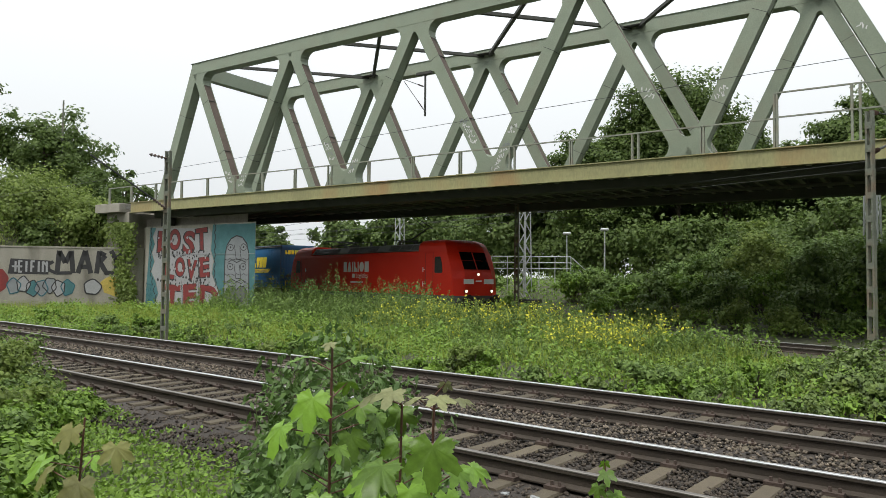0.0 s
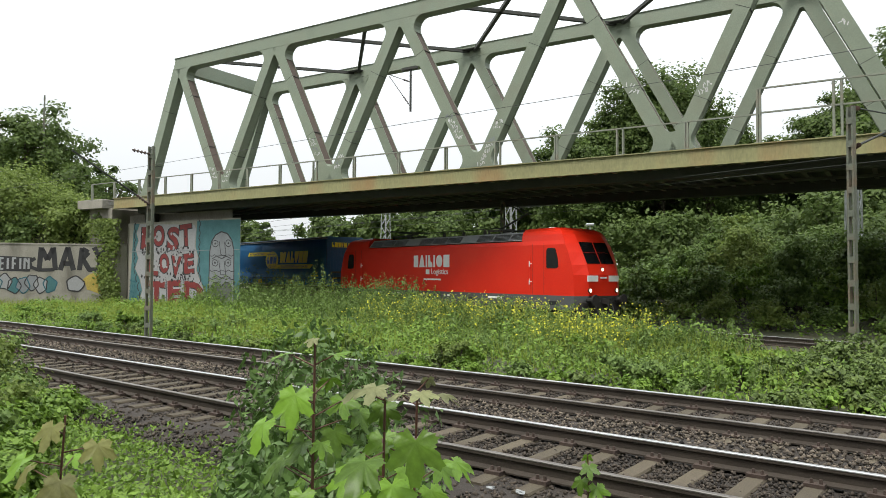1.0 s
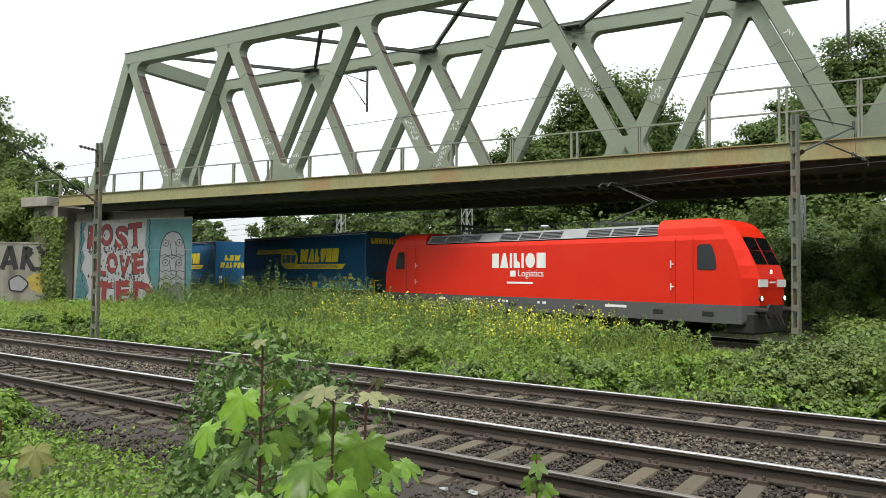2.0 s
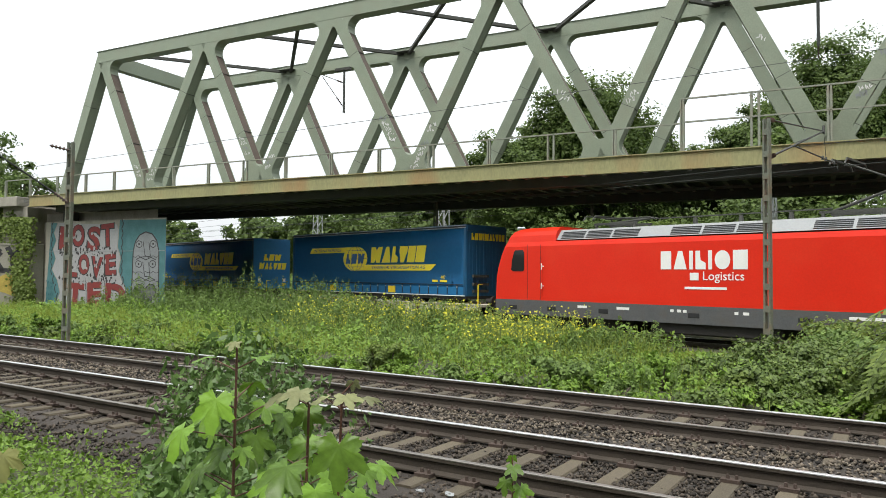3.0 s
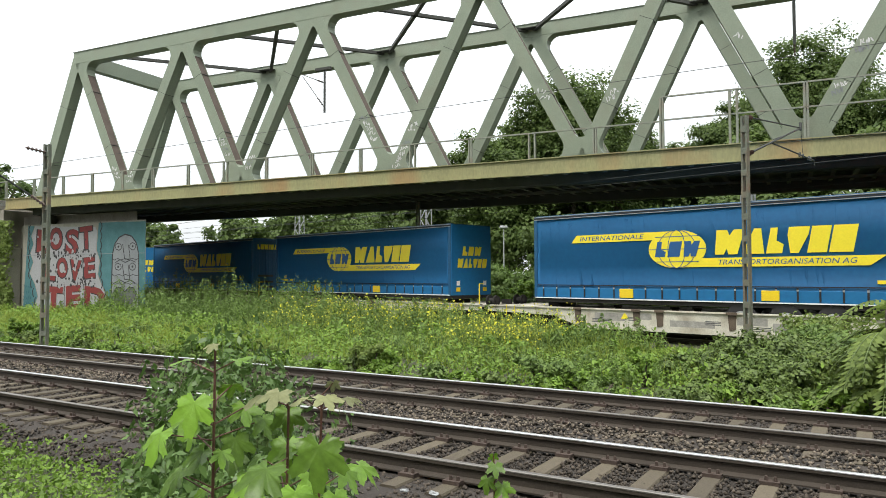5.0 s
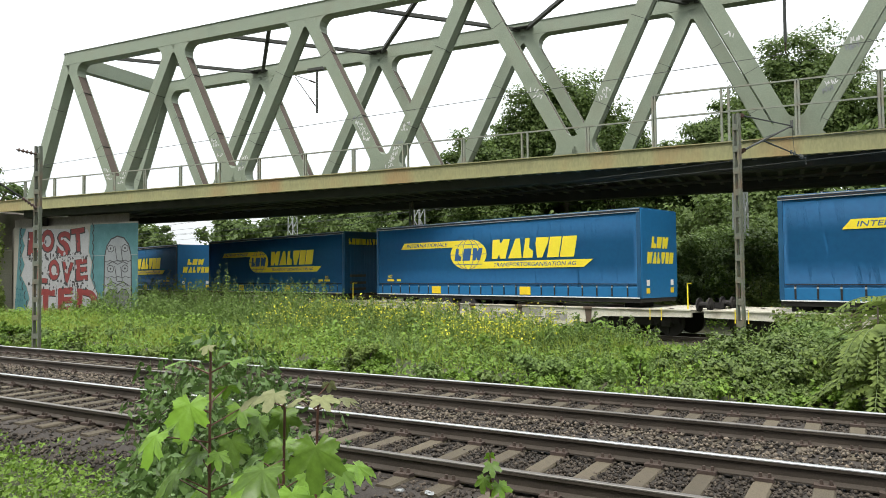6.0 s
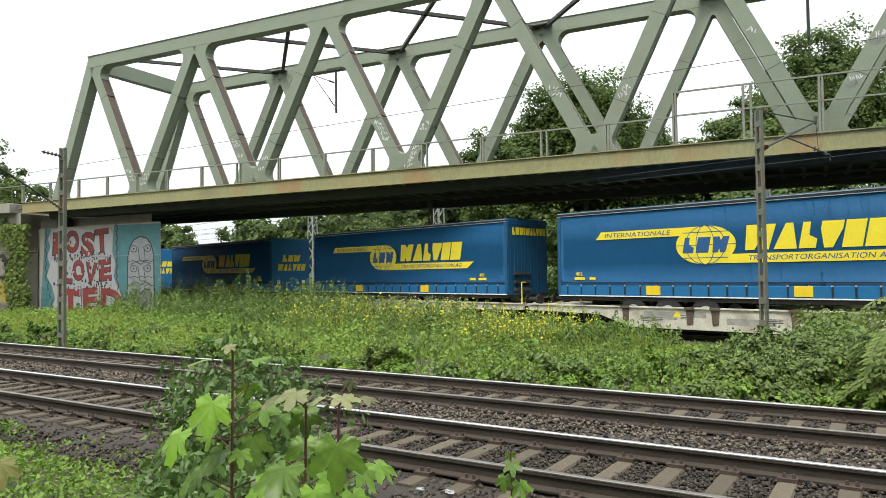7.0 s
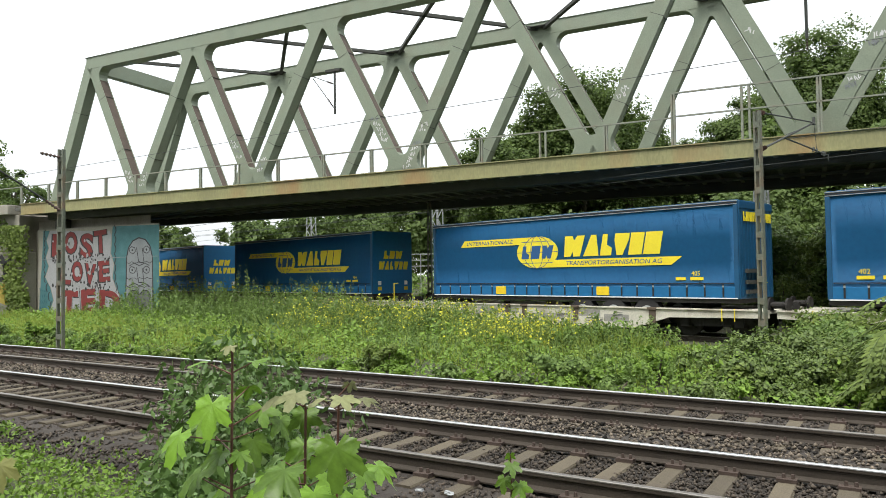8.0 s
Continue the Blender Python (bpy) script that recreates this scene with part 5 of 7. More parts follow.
# far trees behind the bridge and the railway: x, y, height, crown radius, crown's middle
for x, y, h, r, cz, lab in (
        (12.9, 61.0, 17.8, 5.8, 0.64, "tall rounded broadleaf tree beyond the bridge"), (9.6, 62.0, 15.0, 4.6, 0.64, "rounded broadleaf tree beyond the bridge"), (6.2, 60.4, 12.6, 4.2, 0.64, "rounded broadleaf tree beyond the bridge"),
        (17.6, 63.8, 15.0, 3.8, 0.66, "slender broadleaf tree beyond the bridge"), (21.4, 64.0, 12.2, 3.2, 0.68, "low broadleaf tree beyond the bridge"),
        (34.2, 61.5, 21.8, 6.6, 0.64, "tall loose-crowned tree beyond the bridge"), (27.0, 62.0, 15.4, 4.0, 0.66, "loose-crowned tree beyond the bridge"),
        (30.6, 63.0, 13.6, 4.4, 0.6, "loose-crowned tree beyond the bridge"), (41.0, 60.0, 17.0, 4.6, 0.66, "loose-crowned tree beyond the bridge")):
    tree(x, y, h, r, L_TREE, lab, clumps=int(90 + r * 50), per=150, leaf=0.27, crown_z=cz)
for x, y, h, r, m, lab in (
        (24.38, 68.34, 13.16, 4.45, L_TREE, "dark broadleaf tree behind the railway"), (12.89, 68.34, 11.46, 4.98, L_TREE, "dark broadleaf tree behind the railway"),
        (18.64, 69.48, 11.42, 4.45, L_TREE, "dark broadleaf tree behind the railway"), (29.69, 66.06, 12.27, 4.45, L_TREE, "dark broadleaf tree behind the railway"), (4.92, 68.34, 9.74, 4.45, L_TREE, "dark broadleaf tree behind the railway"), (42.3, 52.39, 17.54, 5.34, L_TREE, "tall loose-crowned tree beyond the bridge"),
        (-0.4, 70.62, 8.52, 4.45, L_TREE, "low broadleaf tree behind the railway"), (-7.05, 75.17, 8.69, 4.45, L_TREE, "low broadleaf tree behind the railway"),
        (-13.26, 77.45, 8, 4.09, L_TREE, "low broadleaf tree behind the railway"), (-19.92, 79.73, 7.66, 3.56, L_TREE, "low broadleaf tree behind the railway"),
        (-29.26, 80.87, 7.45, 3.38, L_TREE, "low broadleaf tree behind the railway"), (-35.4, 84.29, 11.41, 4.45, L_TREE, "broadleaf tree behind the embankment"),
        (31.8, 43.28, 11.55, 4.9, L_TREE, "broad dark tree behind the bushes"), (24.34, 48.41, 10.68, 4.45, L_TREE, "broad dark tree behind the bushes")):
    tree(x, y, h, r, m, lab, clumps=int(90 + r * 20), per=50, leaf=0.48)
tree(-44.9, 63.78, 12.17, 5.87, L_TREE, "feathery green tree behind the embankment", clumps=130, per=105, leaf=0.34, crown_z=0.62)
tree(-50.98, 59.23, 17.86, 4.9, L_TREE, "feathery green tree behind the embankment", clumps=85, per=80, leaf=0.34)
tree(-38.86, 61.51, 6.76, 3.56, L_TREE, "light green tree behind the embankment", clumps=60, per=80, leaf=0.3)
tree(-34.02, 59.23, 7.51, 2.85, L_TREE, "light green tree behind the embankment", clumps=50, per=80, leaf=0.3)

# unseen trees added behind the camera to block low sky, thickets across the railway
for x, y, h, r in ((-52, -6, 20, 8), (-39, -12, 26, 9), (-27, -14, 28, 9), (-15, -17, 29, 9), (-3, -19, 29, 9), (9, -20, 29, 9), (21, -20, 28, 9), (33, -16, 26, 8), (44, -8, 24, 8)):
    tree(x, y, h, r, L_TREE_DARK, "unseen broad tree behind the camera, added to block low sky", clumps=170, per=85, leaf=1.5)
for k in range(17):
    s, d = -75 + 6.2 * k, 47.5 + 2.5 * math.sin(k * 1.7)
    p = U2 * s + N2 * d
    bush(p.x, p.y, 4.2, 6.2 + 1.2 * math.sin(k * 2.3), L_TREE, "dense dark thicket at the edge of the wood", clumps=90, per=80, leaf=0.32, group="thickets at the edge of the wood")

# bushes on the embankment above the retaining wall
for x, y, z, r, h, m in ((-33.77, 47.14, 4.15, 4.26, 5.04, L_WEED), (-29.0, 46.4, 3.2, 2.9, 4.3, L_WEED), (-26.2, 46.0, 3.1, 1.7, 3.3, L_BUSH), (-31.6, 45.0, 3.2, 2.0, 2.7, L_BUSH), (-38.84, 47.39, 3.98, 3.65, 4.64, L_BUSH), (-43.88, 48.04, 3.79, 3.85, 5.04, L_BUSH),
                         (-48.93, 46.74, 3.63, 4.06, 5.04, L_BUSH), (-27.30, 47.26, 2.91, 1.32, 2.63, L_TREE), (-36.32, 51.94, 5.94, 3.04, 3.02, L_TREE)):
    bush(x, y, r, h, L_TREE if m is L_BUSH else L_BUSH, "dense green bush on the embankment above the wall", clumps=int(40 * r), per=130, leaf=0.22, base=z)
# ivy over the pier between wall and abutment
n = 9000
lx, lz = RNG.normal(-6.9, 0.95, n), RNG.uniform(-0.4, 5.6, n)
lx = lx + 0.4 * np.sin(lz * 2.3)
keep = (lx < -5.25) & (lx > -9.6) & (RNG.uniform(0, 1, n) < 0.55 + 0.45 * np.sin(lz * 1.7 + lx * 1.1))
lx, lz = lx[keep], lz[keep]
m4 = np.array(BRIDGE)
c = np.stack([lx, RNG.normal(-0.78, 0.16, len(lx)), lz], 1) @ m4[:3, :3].T + m4[:3, 3]
tagged(quads("ivy", leaf_cards(c, 0.17, np.array([[0.1, -1, 0.4]]), aspect=0.9), 4, L_BUSH), "dark ivy hanging over the wall's end", "ivy", kind="stuff")

# tall bushes on the bank behind the train, beyond the bridge: along, off the track, radius, top
for s, d, r, top, m in ((-29.51, 34.81, 1.77, 2.15, L_WEED), (-26.61, 34.77, 1.77, 2.43, L_WEED), (-24, 34.73, 1.58, 3.14, L_WEED), (-21.7, 34.69, 1.67, 4.3, L_WEED), (-19.47, 34.95, 1.86, 5.72, L_BUSH), (-16.4, 34.6, 1.86, 4.76, L_WEED),
                        (-13.5, 34.15, 1.95, 4.51, L_WEED), (-10.35, 34.3, 2.23, 4.61, L_BUSH), (-6.8, 34.43, 2.42, 5.32, L_BUSH), (-3.02, 34.35, 2.42, 5.68, L_BUSH), (-22.29, 40.25, 2.79, 5.75, L_TREE), (-16.29, 40.15, 2.98, 5.95, L_TREE), (-10.3, 40.04, 3.35, 6.32, L_TREE), (-3.33, 39.89, 3.72, 7.04, L_TREE)):
    p = U2 * s + N2 * d
    bush(p.x, p.y, r, (top - float(ground_z(p.x, p.y))) * 0.93, m, "large overgrown green bush beside the railway", clumps=int(34 * r), per=112 if d < 38 else 64, leaf=0.17 if d < 38 else 0.24, group="bushes beside the railway")
# a lower skirt of bramble in front of them
for i in range(20):
    s, d = -29.9 + 1.32 * i, 32.6 + 0.7 * math.sin(i * 2.1)
    p = U2 * s + N2 * d
    bush(p.x, p.y, RNG.uniform(1.0, 1.5), RNG.uniform(1.3, 2.3), L_WEED if i % 3 else L_COVER, "low bramble skirt before the tall bushes", clumps=32, per=66, leaf=0.17, group="bramble before the tall bushes")
for i in range(14):
    s, d = -21.4 + 1.4 * i, 28.2 + 2.6 * ((i * 7) % 5) / 4
    p = U2 * s + N2 * d
    bush(p.x, p.y, RNG.uniform(0.8, 1.3), RNG.uniform(0.7, 1.5), L_BUSH if i % 2 else L_WEED, "shaded low bush under the bridge", clumps=22, per=80, leaf=0.13, group="low bushes under the bridge")


def strip_points(n, s0, s1, d0, d1):
    s, d = RNG.uniform(s0, s1, n), RNG.uniform(d0, d1, n)
    x, y = U2.x * s + N2.x * d, U2.y * s + N2.y * d
    return x, y, s, d


# low growth on the far bank
x, y, s, d = strip_points(36000, -84, 6, 26.6, 41)
c = np.stack([x, y, ground_z(x, y) + RNG.uniform(0.05, 0.5, len(x)) + 0.45 * np.maximum(0, wobble(x, y, 1.1))], 1)
tagged(quads("bank_cover", leaf_cards(c, 0.15, np.array([[0, -0.3, 0.8]])), 4, L_COVER), "bramble and ivy covering the railway bank", "undergrowth", kind="stuff")
for i in range(34):
    s, d = RNG.uniform(-67, -21), RNG.uniform(27.6, 37)
    p = U2 * s + N2 * d
    bush(p.x, p.y, RNG.uniform(0.7, 1.5), RNG.uniform(0.7, 1.6), L_WEED if i % 3 else L_COVER, "low bramble bush on the railway bank", clumps=22, per=90, leaf=0.15, group="low bushes on the bank")

def low_gap(s, d):
    """Where the growth stays low and the train's rails show over it."""
    return smooth(-11.4, -10.2, s) * (1 - smooth(-6.6, -5.6, s)) * smooth(14.6, 16.4, d)


# strip between the tracks: ground cover, grass, tall weeds, yellow flowers
n = 225000
s1, d1 = RNG.uniform(-60, 20, n), RNG.uniform(11.3, 30, n)
x, y = U1.x * s1 + N1.x * d1, U1.y * s1 + N1.y * d1
d2, s2 = N2.x * x + N2.y * y, U2.x * x + U2.y * y
ok = (d1 > 12.12 + 0.26 * wobble(x, y, 1.4)) & (d2 < 20.9)
x, y, d1, d2, s2 = x[ok], y[ok], d1[ok], d2[ok], s2[ok]
hgt = (0.12 + 0.36 * smooth(11.8, 14.5, d1)) * (0.35 + 0.65 * smooth(-50, -42, s2)) * (0.75 + 0.75 * wobble(x, y, 1.1) + 0.55 * wobble(x, y, 2.9, 1.0))
hgt = hgt * (1 - 0.7 * low_gap(s2, d2))
z = ground_z(x, y) + RNG.uniform(0, 1, len(x)) * np.maximum(hgt, 0.05)
c = np.stack([x, y, z], 1)
lw = RNG.uniform(0, 1, len(x)) < 0.97 - 0.22 * smooth(12.8, 15.5, d1) * (1 - wobble(x, y, 0.35, 2.0))
tagged(quads("ground_cover", leaf_cards(c[lw], 0.130 - 0.03 * (d1[lw] < 16), np.array([[0, -0.35, 0.75]])), 4, L_COVER), "low leafy ground cover between the tracks", "undergrowth", kind="stuff")
g = c[~lw].copy()
g[:, 2] = ground_z(g[:, 0], g[:, 1])
tagged(quads("grass", blades(g, (0.25 + 0.35 * smooth(12.2, 15, d1[~lw])) * (1 - 0.7 * low_gap(s2[~lw], d2[~lw])), 0.030), 3, L_GRASS), "long pale green grass between the tracks", "grass", kind="stuff")


def weeds(n, area, top, leaf, mat_leaf, name, label, per=34, flowers=0, stem=0.008):
    """Upright weeds: thin stems with small leaves all the way up; some carry yellow blossom."""
    sx, sy = area(n)
    h = top(sx, sy) * RNG.uniform(0.55, 1.05, len(sx))
    ok = h > 0.25
    sx, sy, h = sx[ok], sy[ok], h[ok]
    k = len(sx)
    z = ground_z(sx, sy)
    lean = RNG.normal(0, 0.10 if leaf > 0.06 else 0.055, (k, 2))
    f = RNG.uniform(0.12, 1.0, (k, per))
    spread = 0.16 * (1.15 - f) * np.sqrt(h)[:, None] + 0.03
    a = RNG.uniform(0, math.tau, (k, per))
    cx = sx[:, None] + lean[:, :1] * f * h[:, None] + spread * np.cos(a)
    cy = sy[:, None] + lean[:, 1:] * f * h[:, None] + spread * np.sin(a)
    cz = z[:, None] + f * h[:, None]
    c = np.stack([cx, cy, cz], -1).reshape(-1, 3)
    out = np.stack([np.cos(a), np.sin(a), np.full_like(a, 0.7)], -1).reshape(-1, 3)
    tagged(quads(name, leaf_cards(c, leaf, out, droop=0.2, aspect=0.42), 4, mat_leaf), label, "weeds", kind="stuff")
    foot = np.stack([sx, sy, z - 0.05], 1)
    tip = np.stack([sx + lean[:, 0] * h, sy + lean[:, 1] * h, z + h], 1)
    w = np.stack([np.cos(a[:, 0]), np.sin(a[:, 0]), np.zeros(k)], 1) * stem
    tagged(quads(name + "_stems", np.stack([foot - w, foot + w, tip + w * 0.4, tip - w * 0.4], 1), 4, M_GREENSTEM), "thin green weed stems", "weeds", kind="stuff")
    if flowers:
        nf = flowers
        ft = RNG.uniform(0.5, 1.08, (k, nf))
        b = ball(k * nf).reshape(k, nf, 3) * 0.13
        p = np.stack([sx[:, None] + lean[:, :1] * ft * h[:, None], sy[:, None] + lean[:, 1:] * ft * h[:, None], z[:, None] + ft * h[:, None]], -1) + b
        tagged(quads("yellow_flowers", leaf_cards(p.reshape(-1, 3), 0.062, np.array([[0, -0.5, 0.5]]), aspect=0.95), 4, L_FLOWER), "small yellow blossoms on tall weeds", "flowers", kind="stuff")


def strip_area(s0, s1, d0, d1):
    def f(n):
        x, y, s, d = strip_points(n, s0, s1, d0, d1)
        keep = N1.x * x + N1.y * y > 13.0
        return x[keep], y[keep]
    return f


def tall_top(x, y):
    s = U2.x * x + U2.y * y
    d = N2.x * x + N2.y * y
    t = 0.95 + 1.25 * (1 - smooth(-30, -14, s)) + 0.15 * wobble(x, y, 1.0)
    return t * (1 - 0.9 * np.maximum(low_gap(s, d), smooth(-11.2, -10.0, s) * (1 - smooth(-8.2, -7.4, s)))) * smooth(-51, -46.5, s) * (0.55 + 0.45 * smooth(13.4, 16.0, d)) * (0.78 + 0.42 * wobble(x, y, 0.8, 3.0) + 0.15 * wobble(x, y, 2.3, 1.0))


weeds(2900, strip_area(-50, -6.5, 13.4, 20.7), tall_top, 0.11, L_WEED, "tall_weeds", "tall grey-green nettles and mugwort beside the train", per=36)
weeds(1500, strip_area(-33, -6.5, 11.8, 16.5), lambda x, y: 0.55 * (1 - 0.8 * low_gap(U2.x * x + U2.y * y, N2.x * x + N2.y * y)), 0.09, L_WEED, "short_weeds", "short green weeds in the strip", per=22)
weeds(1000, strip_area(-23.6, -10.8, 13.6, 18.2), lambda x, y: (1.12 + 0.25 * (1 - smooth(-19.6, -12.6, U2.x * x + U2.y * y))) * (wobble(x, y, 0.9, 0.5) + 0.6 * wobble(x, y, 2.2, 2.0) > -0.1), 0.08, L_GRASS, "flowering_weeds", "tall yellow-flowering weeds in the strip", per=26, flowers=3)

# bushes at the end of the strip, in front of the mast
for x, y, r, h, m in ((8.38, 15.03, 1.1, 1.11, L_WEED), (10.07, 14.12, 1.29, 1.3, L_WEED), (9.45, 16.63, 1.29, 1.44, L_BUSH), (11.76, 12.87, 1.29, 1.53, L_BUSH), (5.62, 12.87, 0.74, 0.56, L_MOUND), (6.24, 14.12, 0.92, 0.9, L_MOUND), (7.22, 14.12, 0.92, 1.12, L_MOUND),
                      (6.52, 12.53, 0.83, 0.69, L_MOUND), (7.41, 12.53, 0.83, 0.88, L_MOUND), (8.12, 13.78, 0.92, 1.05, L_WEED), (5.53, 14.47, 0.74, 0.54, L_MOUND), (5, 12.53, 0.51, 0.3, L_MOUND), (5.81, 11.9, 0.46, 0.3, L_MOUND), (6.62, 11.62, 0.41, 0.3, L_MOUND)):
    near = m is L_MOUND
    bush(x, y, r, h, m, "round leafy bush between the tracks", clumps=62 if near else 50, per=120 if near else 80, leaf=0.078 if near else 0.10, group="bushes between the tracks")

# a ragged leafy fringe along the edge of the strip
for i in range(40):
    s1, d1 = -27.4 + 0.84 * i + RNG.uniform(-0.3, 0.3), 12.5 + RNG.uniform(-0.15, 0.4)
    p = U1 * s1 + N1 * d1
    bush(p.x, p.y, RNG.uniform(0.35, 0.62), RNG.uniform(0.22, 0.48), (L_COVER, L_MOUND, L_COVER, L_WEED)[i % 4], "low leafy clump at the edge of the ballast", clumps=14, per=66, leaf=0.075, group="leafy fringe along the ballast", category="weeds")
# leafy clumps scattered over the strip
for i in range(46):
    s1, d1 = RNG.uniform(-35, 6), RNG.uniform(12.4, 16.8)
    p = U1 * s1 + N1 * d1
    if N2.dot(p) < 19.8 and low_gap(U2.dot(p), N2.dot(p)) < 0.5:
        bush(p.x, p.y, RNG.uniform(0.35, 0.8), RNG.uniform(0.35, 0.75), (L_COVER, L_WEED, L_BUSH)[i % 3], "low leafy clump of weeds in the strip", clumps=16, per=90, leaf=0.085, group="leafy clumps in the strip", category="weeds")

# near bank: ground cover and shrubs beside the camera
n = 170000
x, y = RNG.uniform(-15, 2.8, n), RNG.uniform(1.1, 15, n)
d1 = N1.x * x + N1.y * y
edge = 5.2 + 0.30 * wobble(x, y, 2.0) - 1.6 * smooth(0.0, 1.6, x)
ok = (d1 < edge) & (d1 > 0.4 + 0.5 * wobble(x, y, 1.3)) & (y > 1.2 + 0.35 * wobble(x, y, 2.2, 1.0)) & (x < 2.5 + 0.5 * wobble(x, y, 1.8, 2.0))
x, y, d1 = x[ok], y[ok], d1[ok]
c = np.stack([x, y, ground_z(x, y) + RNG.uniform(0, 1, len(x)) * (0.17 + 0.26 * np.maximum(0, wobble(x, y, 1.6)) + 0.10 * np.maximum(0, wobble(x, y, 4.1, 2.0)))], 1)
tagged(quads("near_ground_cover", leaf_cards(c, 0.058, np.array([[0, -0.2, 0.6]]), aspect=0.55), 4, L_COVER), "bright green leafy ground cover beside the track", "undergrowth", kind="stuff")
for x, y, r, h, m in ((-8.1, 10.4, 0.8, 1.45, L_BUSH), (-8.8, 10.9, 1.0, 1.4, L_WEED), (-7.3, 10.0, 0.6, 0.7, L_WEED), (-6.5, 9.4, 0.8, 0.62, L_COVER), (-6.9, 8.4, 0.9, 0.75, L_BUSH), (-5.9, 7.6, 0.8, 0.55, L_COVER),
                      (-5.0, 6.7, 0.64, 0.42, L_COVER), (-5.6, 6.5, 0.8, 0.6, L_WEED), (-4.2, 5.4, 0.6, 0.42, L_COVER), (-3.3, 4.1, 0.46, 0.34, L_COVER), (-4.3, 4.6, 0.6, 0.5, L_WEED)):
    bush(x, y, r, h, m, "low green shrub on the near bank", clumps=46, per=150, leaf=0.07, group="shrubs on the near bank")


# feathery fronds at the end of the strip
def frond_plant(x, y, h, n, label):
    z0 = float(ground_z(x, y))
    t = tagged(empty("feathery_shrub", pose(x, y, z0)), label, "shrub")
    for i in range(n):
        a = i * 2.4 + RNG.uniform(-0.4, 0.4)
        out = Vector((math.cos(a), math.sin(a), 0))
        base = Vector((0, 0, h * RNG.uniform(0.35, 0.85)))
        L = RNG.uniform(0.7, 1.05)
        pts = [base + out * (L * f) + Vector((0, 0, 0.45 * f - 0.80 * f * f)) for f in np.linspace(0, 1, 13)]
        bm = bmesh.new()
        for p, q in zip(pts, pts[1:]):
            rod(bm, p, q, 0.008, 0.006, 4)
        stalk = part("frond_stalk", bm, M_GREENSTEM, t)
        side = out.cross(Vector((0, 0, 1)))
        vs = []
        for k, p in enumerate(pts[1:]):
            for s in (-1, 1):
                d = (side * s + out * 0.35 + Vector((0, 0, -0.38))).normalized() * (0.24 * (1 - 0.05 * k) * min(1, 0.5 + 0.2 * k))
                w = out * 0.036 + Vector((0, 0, -0.028))
                vs.append([p - w * 0.4, p + d * 0.5 + w, p + d, p + d * 0.5 - w])
        quads("frond_blade", np.array([[list(v) for v in q] for q in vs]), 4, L_BUSH, stalk, kind="")
    part("stem", rod(bmesh.new(), (0, 0, -0.1), (0, 0, h * 0.9), 0.03, 0.012, 6), M_BARK, t)
    return t


frond_plant(7.11, 10.88, 1.8, 30, "feathery shrub with long drooping fronds")
frond_plant(7.43, 11.11, 2.01, 26, "feathery shrub with long drooping fronds")
frond_plant(6.92, 10.59, 0.78, 16, "low feathery shrub with drooping fronds beside the track")
frond_plant(7.94, 10.25, 1.22, 18, "feathery shrub with long drooping fronds")


def near_area(cx, cy, rx, ry):
    def f(n):
        a, q = RNG.uniform(0, math.tau, n), np.sqrt(RNG.uniform(0, 1, n))
        return cx + rx * q * np.cos(a), cy + ry * q * np.sin(a)
    return f


weeds(170, near_area(-0.90, 3.50, 0.42, 0.5), lambda x, y: 1.62 - 0.75 * np.abs(x + 0.82), 0.044, L_NEAR, "near_weeds", "tall grey-green weeds in the foreground", per=130, stem=0.003)
weeds(150, near_area(-0.72, 2.7, 0.36, 0.35), lambda x, y: np.full(len(x), 1.06), 0.046, L_NEAR, "near_weeds", "leafy weeds in the foreground", per=130, stem=0.003)


weeds(260, near_area(-0.72, 2.45, 0.62, 0.30), lambda x, y: 0.98 - 0.35 * np.abs(x + 0.72), 0.055, L_NEAR, "near_weeds", "dark leafy weeds round the saplings", per=90, stem=0.003)
weeds(150, near_area(-1.55, 3.1, 0.5, 0.5), lambda x, y: np.full(len(x), 0.62), 0.050, L_COVER, "near_weeds", "low leafy weeds on the near bank", per=70, stem=0.003)


# maple saplings close to the camera
def maple_leaf(size, curl=0.16, wave=0.03, twist=0.0):
    lobes = [(0, 1.0), (48, 0.86), (100, 0.55), (-48, 0.86), (-100, 0.55)]
    pts = [(0.04, -0.12)]
    prof = []
    for a in range(-150, 151, 6):
        r = 0.47 if abs(a) < 125 else 0.38
        for la, lr in lobes:
            q = abs(a - la)
            r = max(r, lr * max(0, 1 - (q / 40.0) ** 1.35))
        r *= 1 + 0.065 * (1 if (a // 6) % 2 else -1)
        prof.append((r * math.sin(radians(a)), r * math.cos(radians(a))))
    bm = bmesh.new()
    mid = bm.verts.new((0, 0, 0.02 * size))
    ring = []
    for px, py in prof:
        rr = math.hypot(px, py)
        ring.append(bm.verts.new((px * size, py * size, size * (0.10 * abs(px) - curl * rr * rr + wave * math.sin(9 * px) + wave * math.sin(7 * py + 2 * px) + twist * px * py))))
    back = bm.verts.new((0, -0.05 * size, 0))
    for a, b in zip(ring, ring[1:]):
        bm.faces.new((mid, a, b))
    bm.faces.new((mid, ring[-1], back)), bm.faces.new((mid, back, ring[0]))
    me = bpy.data.meshes.new("leaf")
    bm.to_mesh(me)
    bm.free()
    me.shade_smooth()
    return me


MAPLE = {m: [maple_leaf(0.105, c, w, q) for c, w, q in ((0.16, 0.03, 0.0), (0.34, 0.05, 0.25), (0.05, 0.06, -0.3))] for m in ("green", "pale", "tired")}
